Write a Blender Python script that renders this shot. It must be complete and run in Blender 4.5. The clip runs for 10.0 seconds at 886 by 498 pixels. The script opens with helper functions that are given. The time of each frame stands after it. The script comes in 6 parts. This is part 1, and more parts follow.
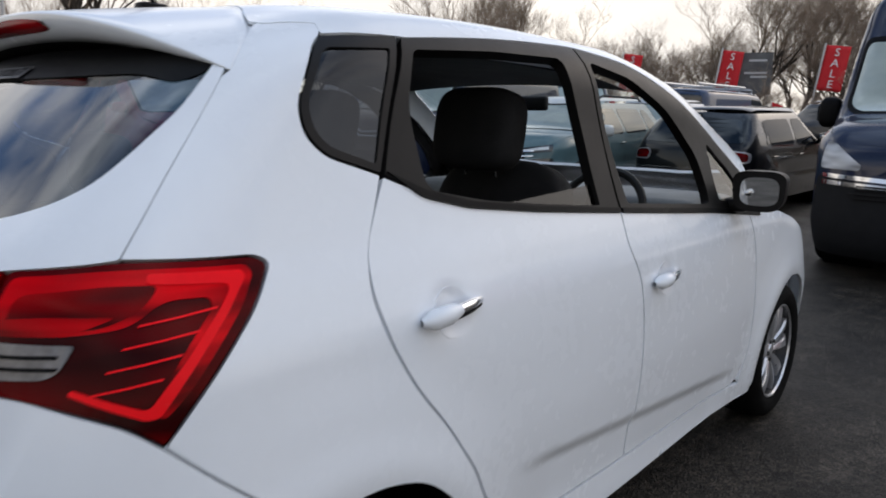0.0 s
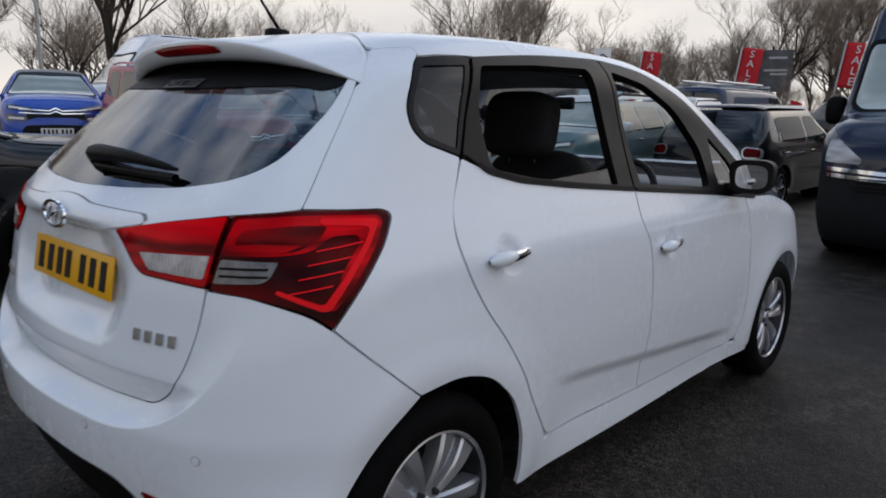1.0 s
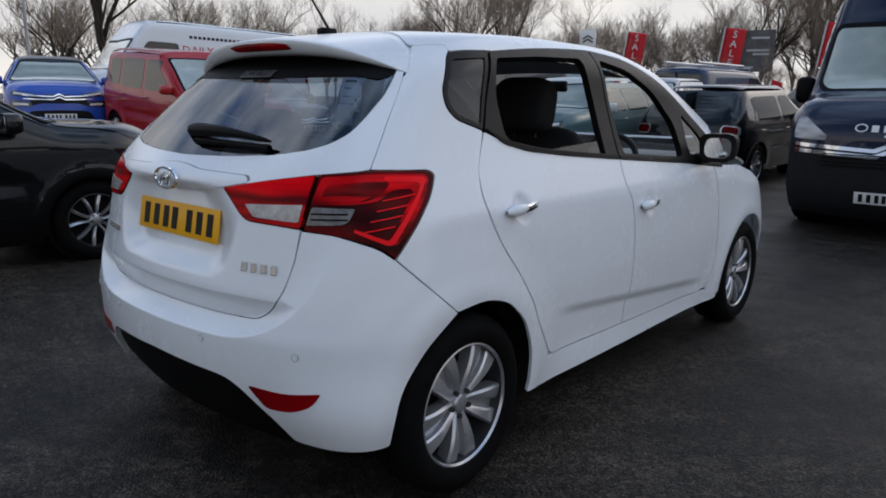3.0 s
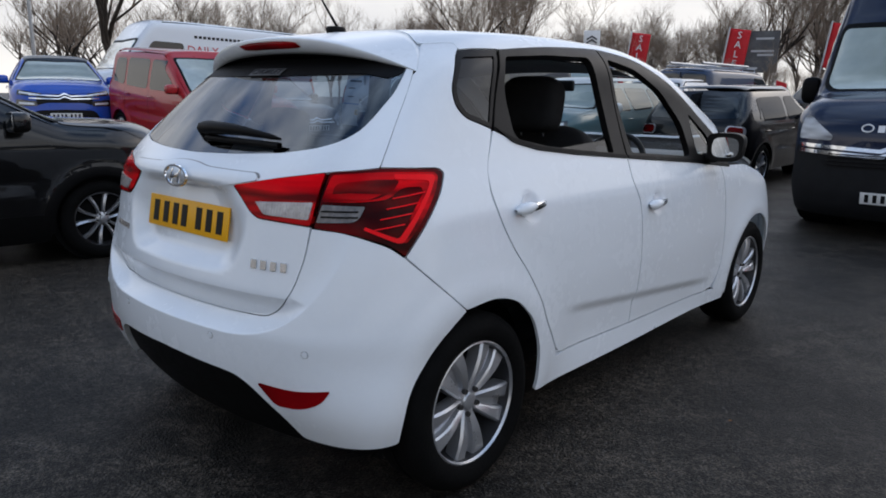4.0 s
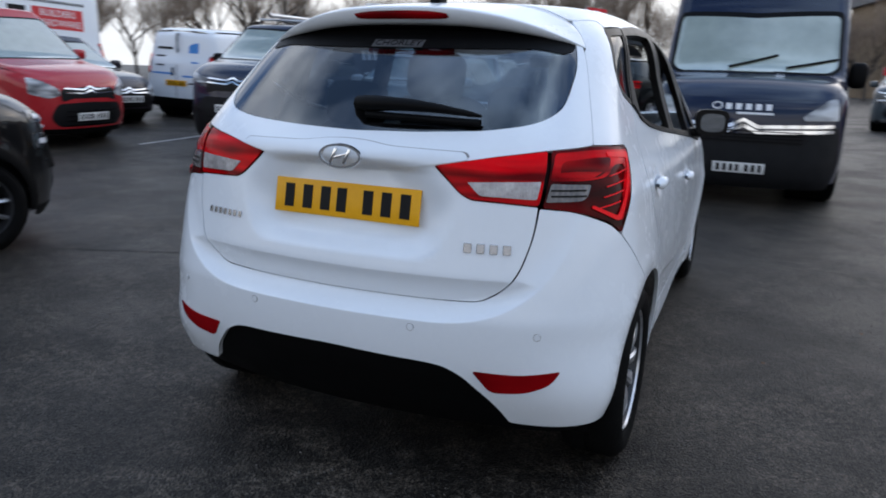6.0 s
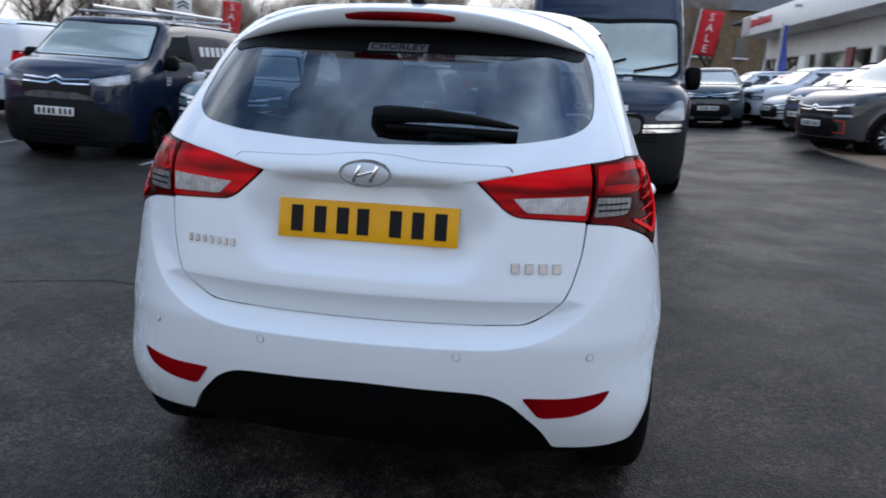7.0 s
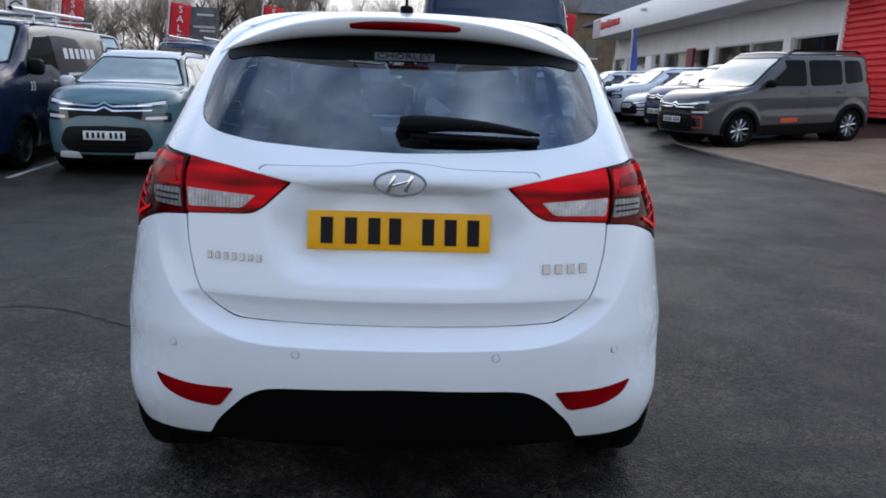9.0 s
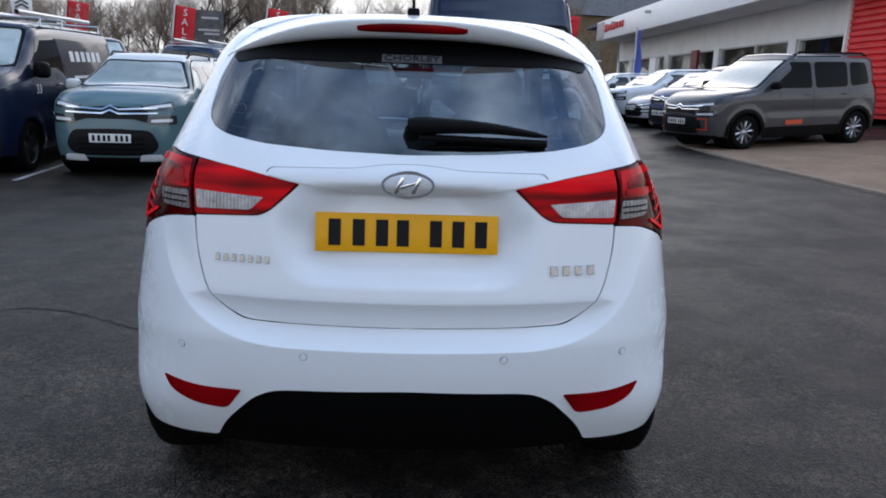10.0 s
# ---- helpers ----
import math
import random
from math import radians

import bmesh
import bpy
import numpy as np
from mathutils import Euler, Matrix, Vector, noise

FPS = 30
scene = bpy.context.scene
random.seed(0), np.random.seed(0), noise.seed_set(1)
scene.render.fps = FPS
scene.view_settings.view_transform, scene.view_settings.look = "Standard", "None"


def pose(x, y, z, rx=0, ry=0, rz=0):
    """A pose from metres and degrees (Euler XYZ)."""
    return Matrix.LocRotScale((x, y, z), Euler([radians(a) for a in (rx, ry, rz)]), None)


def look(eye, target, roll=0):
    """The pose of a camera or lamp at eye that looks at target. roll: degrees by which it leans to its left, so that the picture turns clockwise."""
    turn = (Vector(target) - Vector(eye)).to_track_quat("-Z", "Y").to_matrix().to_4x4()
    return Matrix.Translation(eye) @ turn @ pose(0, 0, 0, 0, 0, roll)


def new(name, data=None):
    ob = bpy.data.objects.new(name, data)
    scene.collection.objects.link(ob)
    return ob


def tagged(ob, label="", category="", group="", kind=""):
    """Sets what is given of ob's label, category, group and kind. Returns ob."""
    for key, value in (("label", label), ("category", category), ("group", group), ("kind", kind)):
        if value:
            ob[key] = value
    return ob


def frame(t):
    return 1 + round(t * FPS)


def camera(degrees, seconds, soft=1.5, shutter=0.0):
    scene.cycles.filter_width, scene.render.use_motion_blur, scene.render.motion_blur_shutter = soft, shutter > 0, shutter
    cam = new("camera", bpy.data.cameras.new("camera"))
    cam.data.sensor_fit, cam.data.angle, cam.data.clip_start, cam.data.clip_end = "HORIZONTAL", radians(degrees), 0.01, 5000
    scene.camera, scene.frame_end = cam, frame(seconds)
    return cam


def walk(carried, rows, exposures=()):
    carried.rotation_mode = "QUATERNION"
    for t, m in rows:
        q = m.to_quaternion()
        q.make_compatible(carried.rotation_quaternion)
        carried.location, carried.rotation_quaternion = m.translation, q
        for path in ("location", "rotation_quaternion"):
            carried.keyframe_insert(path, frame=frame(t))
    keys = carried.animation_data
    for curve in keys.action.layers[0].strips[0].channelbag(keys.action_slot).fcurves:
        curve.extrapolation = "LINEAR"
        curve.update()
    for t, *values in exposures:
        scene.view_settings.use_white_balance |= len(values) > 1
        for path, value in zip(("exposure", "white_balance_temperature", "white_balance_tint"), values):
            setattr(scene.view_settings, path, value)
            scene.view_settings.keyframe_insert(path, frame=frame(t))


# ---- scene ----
cam = camera(63.8, 10.0, soft=1.8, shutter=0.4)
PATH = [
    (0, (1.738, -0.244, 1.323), (0.453, 1.245, 0.96), 1.1),
    (0.5, (1.894, -0.49, 1.317), (0.561, 0.954, 0.942), 0.7),
    (1, (2.01, -0.739, 1.323), (0.69, 0.717, 0.952), 1.1),
    (1.5, (2.071, -0.962, 1.313), (0.796, 0.524, 0.903), 0.5),
    (2, (2.182, -1.108, 1.31), (0.903, 0.379, 0.919), 1.4),
    (2.5, (2.275, -1.213, 1.325), (0.994, 0.265, 0.907), 0.8),
    (4, (2.263, -1.252, 1.315), (0.97, 0.216, 0.899), 0.7),
    (4.5, (2.189, -1.344, 1.326), (0.891, 0.127, 0.937), 1.9),
    (5, (1.919, -1.631, 1.3), (0.737, -0.087, 0.832), 2.1),
    (5.2, (1.782, -1.705, 1.284), (0.634, -0.128, 0.839), 4.1),
    (6.3, (0.923, -1.957, 1.315), (0.366, -0.093, 0.832), 2.0),
    (6.5, (0.797, -1.957, 1.325), (0.353, -0.061, 0.853), 3.3),
    (7, (0.493, -1.938, 1.307), (0.217, -0.009, 0.843), 2.4),
    (7.5, (0.271, -1.946, 1.307), (0.296, 0.007, 0.867), 3.7),
    (8, (0.044, -1.988, 1.326), (0.215, -0.047, 0.876), 2.3),
    (8.5, (0.021, -2.001, 1.316), (0.116, -0.057, 0.856), 2.4),
    (9, (0.03, -2.007, 1.318), (0.124, -0.06, 0.868), 2.0),
    (9.5, (0.022, -2.005, 1.319), (0.101, -0.057, 0.877), 2.0),
    (10, (0.019, -2.007, 1.316), (0.102, -0.058, 0.872), 1.9),
]
EXPOSURES = [(0.0, 0.46, 6950, 11), (0.5, 0.26, 6850, 11), (1.0, 0.11, 6700, 11), (2.5, 0.06, 6500, 10), (4.0, 0.32, 6400, 10), (4.5, 0.35, 6400, 10), (5.2, 0.42, 6300, 10), (6.5, 0.68, 6150, 9), (9.0, 0.70, 6200, 10), (10.0, 0.70, 6200, 10)]
walk(cam, [(t, look(eye, target, roll)) for t, eye, target, roll in PATH], EXPOSURES)

# ---- sky, sun, exposure ----
world = bpy.data.worlds.new("sky")
scene.world = world
world.use_nodes = True
wn, wl = world.node_tree.nodes, world.node_tree.links
wn.clear()
SUN_UP, SUN_TURN = radians(28), radians(16)
sky = wn.new("ShaderNodeTexSky")
sky.sky_type, sky.sun_disc, sky.sun_elevation, sky.sun_rotation = "NISHITA", False, SUN_UP, SUN_TURN
coords = wn.new("ShaderNodeTexCoord")
stretch = wn.new("ShaderNodeMapping")
stretch.inputs["Scale"].default_value = (1.0, 1.0, 2.2)
stretch.inputs["Location"].default_value = (3.1, 1.7, 0.6)
clouds = wn.new("ShaderNodeTexNoise")
clouds.inputs["Scale"].default_value, clouds.inputs["Detail"].default_value, clouds.inputs["Roughness"].default_value = 1.5, 6, 0.52
cover = wn.new("ShaderNodeValToRGB")
cover.color_ramp.elements[0].position, cover.color_ramp.elements[1].position = 0.39, 0.57
tone_noise = wn.new("ShaderNodeTexNoise")
tone_noise.inputs["Scale"].default_value, tone_noise.inputs["Detail"].default_value = 2.4, 7
tone = wn.new("ShaderNodeValToRGB")
tone.color_ramp.elements[0].position, tone.color_ramp.elements[0].color = 0.33, (1.3, 2.3, 4.6, 1)
tone.color_ramp.elements[1].position, tone.color_ramp.elements[1].color = 0.66, (10.2, 10.7, 11.6, 1)
blend = wn.new("ShaderNodeMix")
blend.data_type = "RGBA"
back = wn.new("ShaderNodeBackground")
back.inputs["Strength"].default_value = 0.117
out = wn.new("ShaderNodeOutputWorld")
wl.new(coords.outputs["Generated"], stretch.inputs["Vector"])
wl.new(stretch.outputs["Vector"], clouds.inputs["Vector"])
wl.new(stretch.outputs["Vector"], tone_noise.inputs["Vector"])
wl.new(clouds.outputs["Fac"], cover.inputs["Fac"])
wl.new(tone_noise.outputs["Fac"], tone.inputs["Fac"])
wl.new(sky.outputs["Color"], blend.inputs["A"])
wl.new(tone.outputs["Color"], blend.inputs["B"])
sep = wn.new("ShaderNodeSeparateXYZ")
low = wn.new("ShaderNodeMapRange")
low.inputs["From Min"].default_value, low.inputs["From Max"].default_value, low.inputs["To Min"].default_value, low.inputs["To Max"].default_value = 0.14, 0.42, 1.0, 0.0
full = wn.new("ShaderNodeMath")
full.operation = "MAXIMUM"
wl.new(sep.outputs["Z"], low.inputs["Value"])
wl.new(low.outputs["Result"], full.inputs[0])
wl.new(cover.outputs["Color"], full.inputs[1])
wl.new(full.outputs[0], blend.inputs["Factor"])
wl.new(coords.outputs["Generated"], sep.inputs["Vector"])
haze = wn.new("ShaderNodeValToRGB")
haze.color_ramp.elements[0].position, haze.color_ramp.elements[0].color = 0.0, (1.10, 0.95, 0.78, 1)
haze.color_ramp.elements[1].position, haze.color_ramp.elements[1].color = 0.38, (1, 1, 1, 1)
for where, col in ((0.66, (1, 1, 1, 1)), (1.0, (0.74, 0.93, 1.12, 1))):
    haze.color_ramp.elements.new(where).color = col
glow = wn.new("ShaderNodeMix")
glow.data_type, glow.blend_type = "RGBA", "MULTIPLY"
glow.inputs["Factor"].default_value = 1.0
wl.new(sep.outputs["Z"], haze.inputs["Fac"])
wl.new(blend.outputs["Result"], glow.inputs["A"])
wl.new(haze.outputs["Color"], glow.inputs["B"])
veil = wn.new("ShaderNodeMix")
veil.data_type = "RGBA"
veil.inputs["B"].default_value = (7.0, 6.7, 6.25, 1)
weak = wn.new("ShaderNodeMath")
weak.operation, weak.inputs[1].default_value = "MULTIPLY", 0.72
wl.new(low.outputs["Result"], weak.inputs[0])
wl.new(weak.outputs[0], veil.inputs["Factor"])
wl.new(glow.outputs["Result"], veil.inputs["A"])
wl.new(veil.outputs["Result"], back.inputs["Color"])
wl.new(back.outputs["Background"], out.inputs["Surface"])

sun = new("sun", bpy.data.lights.new("sun", "SUN"))
sun.data.energy, sun.data.angle, sun.data.color = 0.4, radians(75), (1.0, 0.95, 0.9)
sun.matrix_world = look((0, 0, 0), (-math.sin(SUN_TURN) * math.cos(SUN_UP), -math.cos(SUN_TURN) * math.cos(SUN_UP), -math.sin(SUN_UP)))


# ---- materials ----
def mat(name, color, rough=0.5, metal=0.0, coat=0.0, vary=0.0, scale=8.0, bump=0.0, bump_scale=60.0, second=None, emit=0.0, ramp=(0.35, 0.65), each=0.0, spec=0.5):
    """A principled material: colour varied at two scales towards second, roughness varied with it, fine relief."""
    m = bpy.data.materials.new(name)
    m.use_nodes = True
    n, l = m.node_tree.nodes, m.node_tree.links
    b = n["Principled BSDF"]
    b.inputs["Base Color"].default_value = (*color, 1)
    b.inputs["Roughness"].default_value, b.inputs["Metallic"].default_value = rough, metal
    b.inputs["Coat Weight"].default_value, b.inputs["Coat Roughness"].default_value = coat, 0.04
    b.inputs["Specular IOR Level"].default_value = spec
    tc = n.new("ShaderNodeTexCoord")
    if vary or second:
        big, small = n.new("ShaderNodeTexNoise"), n.new("ShaderNodeTexNoise")
        big.inputs["Scale"].default_value, big.inputs["Detail"].default_value = scale, 6
        small.inputs["Scale"].default_value, small.inputs["Detail"].default_value = scale * 9, 5
        for t in (big, small):
            l.new(tc.outputs["Object"], t.inputs["Vector"])
        add = n.new("ShaderNodeMath")
        add.operation = "MULTIPLY_ADD"
        add.inputs[1].default_value = 0.6
        half = n.new("ShaderNodeMath")
        half.operation = "MULTIPLY"
        half.inputs[1].default_value = 0.4
        l.new(big.outputs["Fac"], add.inputs[0])
        l.new(small.outputs["Fac"], half.inputs[0])
        l.new(half.outputs[0], add.inputs[2])
        r = n.new("ShaderNodeValToRGB")
        c2 = second or tuple(c * (1 - vary) for c in color)
        r.color_ramp.elements[0].position, r.color_ramp.elements[0].color = ramp[0], (*c2, 1)
        r.color_ramp.elements[1].position, r.color_ramp.elements[1].color = ramp[1], (*color, 1)
        l.new(add.outputs[0], r.inputs["Fac"])
        src = r.outputs["Color"]
        if each:
            info, hsv, rng = n.new("ShaderNodeObjectInfo"), n.new("ShaderNodeHueSaturation"), n.new("ShaderNodeMapRange")
            rng.inputs["To Min"].default_value, rng.inputs["To Max"].default_value = 1 - each, 1 + each
            l.new(info.outputs["Random"], rng.inputs["Value"])
            l.new(rng.outputs["Result"], hsv.inputs["Value"])
            l.new(src, hsv.inputs["Color"])
            src = hsv.outputs["Color"]
        l.new(src, b.inputs["Base Color"])
        rr = n.new("ShaderNodeMapRange")
        rr.inputs["To Min"].default_value, rr.inputs["To Max"].default_value = min(1, rough * 1.25), rough * 0.8
        l.new(add.outputs[0], rr.inputs["Value"])
        l.new(rr.outputs["Result"], b.inputs["Roughness"])
    if bump:
        t, bp = n.new("ShaderNodeTexNoise"), n.new("ShaderNodeBump")
        t.inputs["Scale"].default_value, t.inputs["Detail"].default_value = bump_scale, 4
        bp.inputs["Strength"].default_value, bp.inputs["Distance"].default_value = bump, 0.01
        l.new(tc.outputs["Object"], t.inputs["Vector"])
        l.new(t.outputs["Fac"], bp.inputs["Height"])
        l.new(bp.outputs["Normal"], b.inputs["Normal"])
    if emit:
        b.inputs["Emission Color"].default_value, b.inputs["Emission Strength"].default_value = (*color, 1), emit
    return m


def glass_mat(name, tint, gloss=0.02, straight=0.04):
    """Thin window glass: clear or tinted, with a mirror reflection that grows at grazing angles."""
    m = bpy.data.materials.new(name)
    m.use_nodes = True
    n, l = m.node_tree.nodes, m.node_tree.links
    n.clear()
    o, mix = n.new("ShaderNodeOutputMaterial"), n.new("ShaderNodeMixShader")
    t, g, f = n.new("ShaderNodeBsdfTransparent"), n.new("ShaderNodeBsdfGlossy"), n.new("ShaderNodeLayerWeight")
    t.inputs["Color"].default_value = (*tint, 1)
    g.inputs["Roughness"].default_value = gloss
    f.inputs["Blend"].default_value = 0.5
    power, fit = n.new("ShaderNodeMath"), n.new("ShaderNodeMapRange")
    power.operation, power.inputs[1].default_value = "POWER", 5.0
    fit.inputs["To Min"].default_value = straight
    l.new(f.outputs["Facing"], power.inputs[0])
    l.new(power.outputs[0], fit.inputs["Value"])
    l.new(fit.outputs["Result"], mix.inputs[0])
    l.new(t.outputs[0], mix.inputs[1])
    l.new(g.outputs[0], mix.inputs[2])
    l.new(mix.outputs[0], o.inputs["Surface"])
    return m


def lens_mat(name, color, dark, rough=0.12, ribs=0.0, spec=0.3, coat=0.1, stretch=0.0):
    """Moulded lamp lens: smooth coloured plastic whose tone runs in soft level bands, with fine upright ribs where it has them."""
    m = mat(name, color, rough, coat=coat, second=dark, scale=5.0, ramp=(0.38, 0.62) if stretch else (0.3, 0.7), spec=spec)
    n, l = m.node_tree.nodes, m.node_tree.links
    if stretch:
        n["Principled BSDF"].inputs["IOR"].default_value = 1.16
        n["Principled BSDF"].inputs["Specular IOR Level"].default_value = 0.5
        tc, mp = n.new("ShaderNodeTexCoord"), n.new("ShaderNodeMapping")
        mp.inputs["Scale"].default_value = (0.8, 0.8, stretch)
        mp.inputs["Rotation"].default_value = (0.0, 0.12, 0.0)
        l.new(tc.outputs["Object"], mp.inputs["Vector"])
        for k, t in enumerate(q for q in n if q.type == "TEX_NOISE"):
            t.inputs["Detail"].default_value, t.inputs["Scale"].default_value = 0.5, 4.0 + 3.0 * k
            l.new(mp.outputs["Vector"], t.inputs["Vector"])
    if ribs:
        w, bp, tc = n.new("ShaderNodeTexWave"), n.new("ShaderNodeBump"), n.new("ShaderNodeTexCoord")
        w.bands_direction, w.inputs["Scale"].default_value = "X", ribs
        bp.inputs["Strength"].default_value, bp.inputs["Distance"].default_value = 0.5, 0.004
        l.new(tc.outputs["Object"], w.inputs["Vector"])
        l.new(w.outputs["Fac"], bp.inputs["Height"])
        l.new(bp.outputs["Normal"], n["Principled BSDF"].inputs["Normal"])
    return m


def paint(name, color, vary=0.05, rough=0.28):
    m = mat(name, color, rough, coat=0.75, vary=vary, scale=3.0, spec=0.12)
    m.node_tree.nodes["Principled BSDF"].inputs["Coat Roughness"].default_value = 0.13 if color[1] > 0.5 else 0.04
    return m


WHITE = paint("white_car_paint", (0.755, 0.79, 0.825), 0.03, 0.26)
BLACK_PAINT = paint("black_car_paint", (0.004, 0.004, 0.0045), 0.2)
NAVY = paint("navy_car_paint", (0.007, 0.012, 0.034), 0.15)
BLUE = paint("blue_car_paint", (0.015, 0.075, 0.42))
RED = paint("red_car_paint", (0.36, 0.02, 0.025))
GREY_PAINT = paint("grey_car_paint", (0.062, 0.060, 0.064))
PLUM = paint("plum_black_car_paint", (0.016, 0.012, 0.018))
SLATE_PAINT = paint("slate_grey_car_paint", (0.055, 0.068, 0.078))
GREEN_PAINT = paint("grey_green_car_paint", (0.095, 0.165, 0.185))
SILVER = paint("silver_car_paint", (0.45, 0.46, 0.48))
DARK_BLUE = paint("dark_blue_car_paint", (0.03, 0.05, 0.10))
ROOF_WHITE = paint("white_roof_paint", (0.7, 0.71, 0.72))
TRIM = mat("black_plastic_trim", (0.003, 0.003, 0.0033), 0.5, vary=0.3, scale=12, bump=0.1, bump_scale=400, spec=0.10)
FRAME_BLACK = mat("satin_black_window_frame", (0.007, 0.0062, 0.006), 0.42, vary=0.25, scale=10, spec=0.16)
RUBBER = mat("tyre_rubber", (0.0042, 0.0042, 0.0042), 0.8, vary=0.35, scale=10, bump=0.2, bump_scale=90, spec=0.08)
ALLOY = mat("silver_alloy", (0.52, 0.53, 0.55), 0.28, metal=0.75, vary=0.08, scale=8)
DARK_ALLOY = mat("dark_alloy", (0.03, 0.03, 0.032), 0.35, metal=0.4, vary=0.2)
BADGE_METAL = mat("bright_badge_metal", (0.40, 0.40, 0.41), 0.25, metal=1.0, vary=0.2, scale=30)
CHROME = mat("chrome", (0.85, 0.86, 0.88), 0.08, metal=1.0, vary=0.04)
DISC = mat("brake_disc_steel", (0.06, 0.058, 0.056), 0.45, metal=0.6, vary=0.3)
# the reds' bands paint mirrored cloud and inner shading into the lens colour
LAMP_RED = lens_mat("red_lamp_lens", (0.74, 0.002, 0.006), (0.11, 0.0008, 0.002), rough=0.1, spec=0.12, coat=0.0, stretch=6.0)
LAMP_DEEP = lens_mat("deep_red_lamp_lens", (0.13, 0.0008, 0.0018), (0.022, 0.0003, 0.0006), rough=0.1, spec=0.08, coat=0.0, stretch=4.0)
LAMP_MID = lens_mat("dark_red_lamp_bowl", (0.30, 0.001, 0.002), (0.06, 0.0005, 0.001), rough=0.1, spec=0.08, coat=0.0, stretch=5.0)
LAMP_BRIGHT = mat("bright_red_light_guide", (0.92, 0.006, 0.012), 0.25, vary=0.1, spec=0.1)
LAMP_CLEAR = lens_mat("clear_lamp_lens", (0.58, 0.555, 0.55), (0.13, 0.115, 0.115), 0.12, 30, coat=0.5, spec=0.5)
LAMP_SMOKE = lens_mat("smoked_lamp_lens", (0.20, 0.19, 0.19), (0.015, 0.013, 0.013), 0.10, 22, coat=0.5)
REFLECTOR = lens_mat("red_reflector", (0.30, 0.002, 0.005), (0.05, 0.0008, 0.002), 0.15, spec=0.15, coat=0.0, stretch=0.6)
SPLIT_LAMP = mat("dark_lamp_housing", (0.03, 0.032, 0.035), 0.08, coat=0.8, vary=0.2, spec=0.5)
LED_WHITE = mat("clear_led_strip", (0.72, 0.74, 0.77), 0.15, coat=0.5, vary=0.08)
DEEP_BLUE = paint("deep_blue_car_paint", (0.010, 0.026, 0.105))
HEADLAMP = lens_mat("headlamp_lens", (0.60, 0.62, 0.64), (0.10, 0.105, 0.115), 0.08, spec=0.5, coat=0.5, stretch=2.5)
PLATE_YELLOW = mat("yellow_plate", (0.80, 0.385, 0.004), 0.4, coat=0.08, vary=0.08, scale=6, spec=0.25)
PLATE_WHITE = mat("white_plate", (0.72, 0.72, 0.70), 0.35, coat=0.4, vary=0.06)
INK = mat("black_ink", (0.008, 0.008, 0.009), 0.45, vary=0.2, spec=0.15)
GLASS = glass_mat("clear_car_glass", (0.80, 0.84, 0.83))
TINT = glass_mat("tinted_car_glass", (0.13, 0.13, 0.135), straight=0.05)
REAR_GLASS = glass_mat("rear_window_glass", (0.15, 0.205, 0.26), straight=0.16)
FAR_GLASS = mat("dark_car_window", (0.004, 0.006, 0.007), 0.04, vary=0.3, spec=0.75)
DARK_GLASS = mat("privacy_glass", (0.003, 0.004, 0.005), 0.05, vary=0.3, spec=0.10)
# opaque pale base puts the sky's reflection into the windscreens' colour
SHEEN_SCREEN = mat("windscreen_painted_sheen", (0.31, 0.355, 0.30), 0.05, coat=1.0, vary=0.25, scale=0.8, spec=1.0)
SHEEN_SCREEN.node_tree.nodes["Principled BSDF"].inputs["Coat IOR"].default_value = 1.9
CLOTH = mat("dark_seat_cloth", (0.006, 0.006, 0.007), 0.9, vary=0.3, scale=20, bump=0.4, bump_scale=300)
CABIN = mat("dark_cabin_plastic", (0.008, 0.008, 0.009), 0.6, vary=0.3)
CABIN_GREY = mat("grey_cabin_plastic", (0.22, 0.22, 0.22), 0.6, vary=0.2)
MIRROR = mat("mirror_glass", (0.55, 0.56, 0.56), 0.02, metal=1.0)
# body white a little darker: the handle cups' shade is put into the colour
CUP_GREY = paint("shaded_white_paint", (0.74, 0.765, 0.80), 0.03, 0.3)
STICKER_GREY = mat("faded_grey_sticker", (0.07, 0.07, 0.072), 0.5, vary=0.2)
# ---- smooth car shells: an implicit surface made of blended profiles ----
def curve(*pts):
    """A smooth function through (x, y) knots."""
    xs, ys = np.array(pts, float).T
    h, d = np.diff(xs), np.diff(ys) / np.diff(xs)
    m = np.concatenate(([d[0]], np.where(d[:-1] * d[1:] > 0, 2 * d[:-1] * d[1:] / (d[:-1] + d[1:] + 1e-12), 0), [d[-1]]))

    def value(x):
        x = np.clip(np.asarray(x, float), xs[0], xs[-1])
        i = np.clip(np.searchsorted(xs, x) - 1, 0, len(h) - 1)
        t = (x - xs[i]) / h[i]
        return (ys[i] * (1 + 2 * t) * (1 - t) ** 2 + m[i] * h[i] * t * (1 - t) ** 2
                + ys[i + 1] * t * t * (3 - 2 * t) + m[i + 1] * h[i] * t * t * (t - 1))
    return value


def smax(a, b, k):
    h = np.maximum(k - np.abs(a - b), 0) / k
    return np.maximum(a, b) + h * h * k * 0.25


def step(a, b, x):
    t = np.clip((x - a) / (b - a), 0, 1)
    return t * t * (3 - 2 * t)


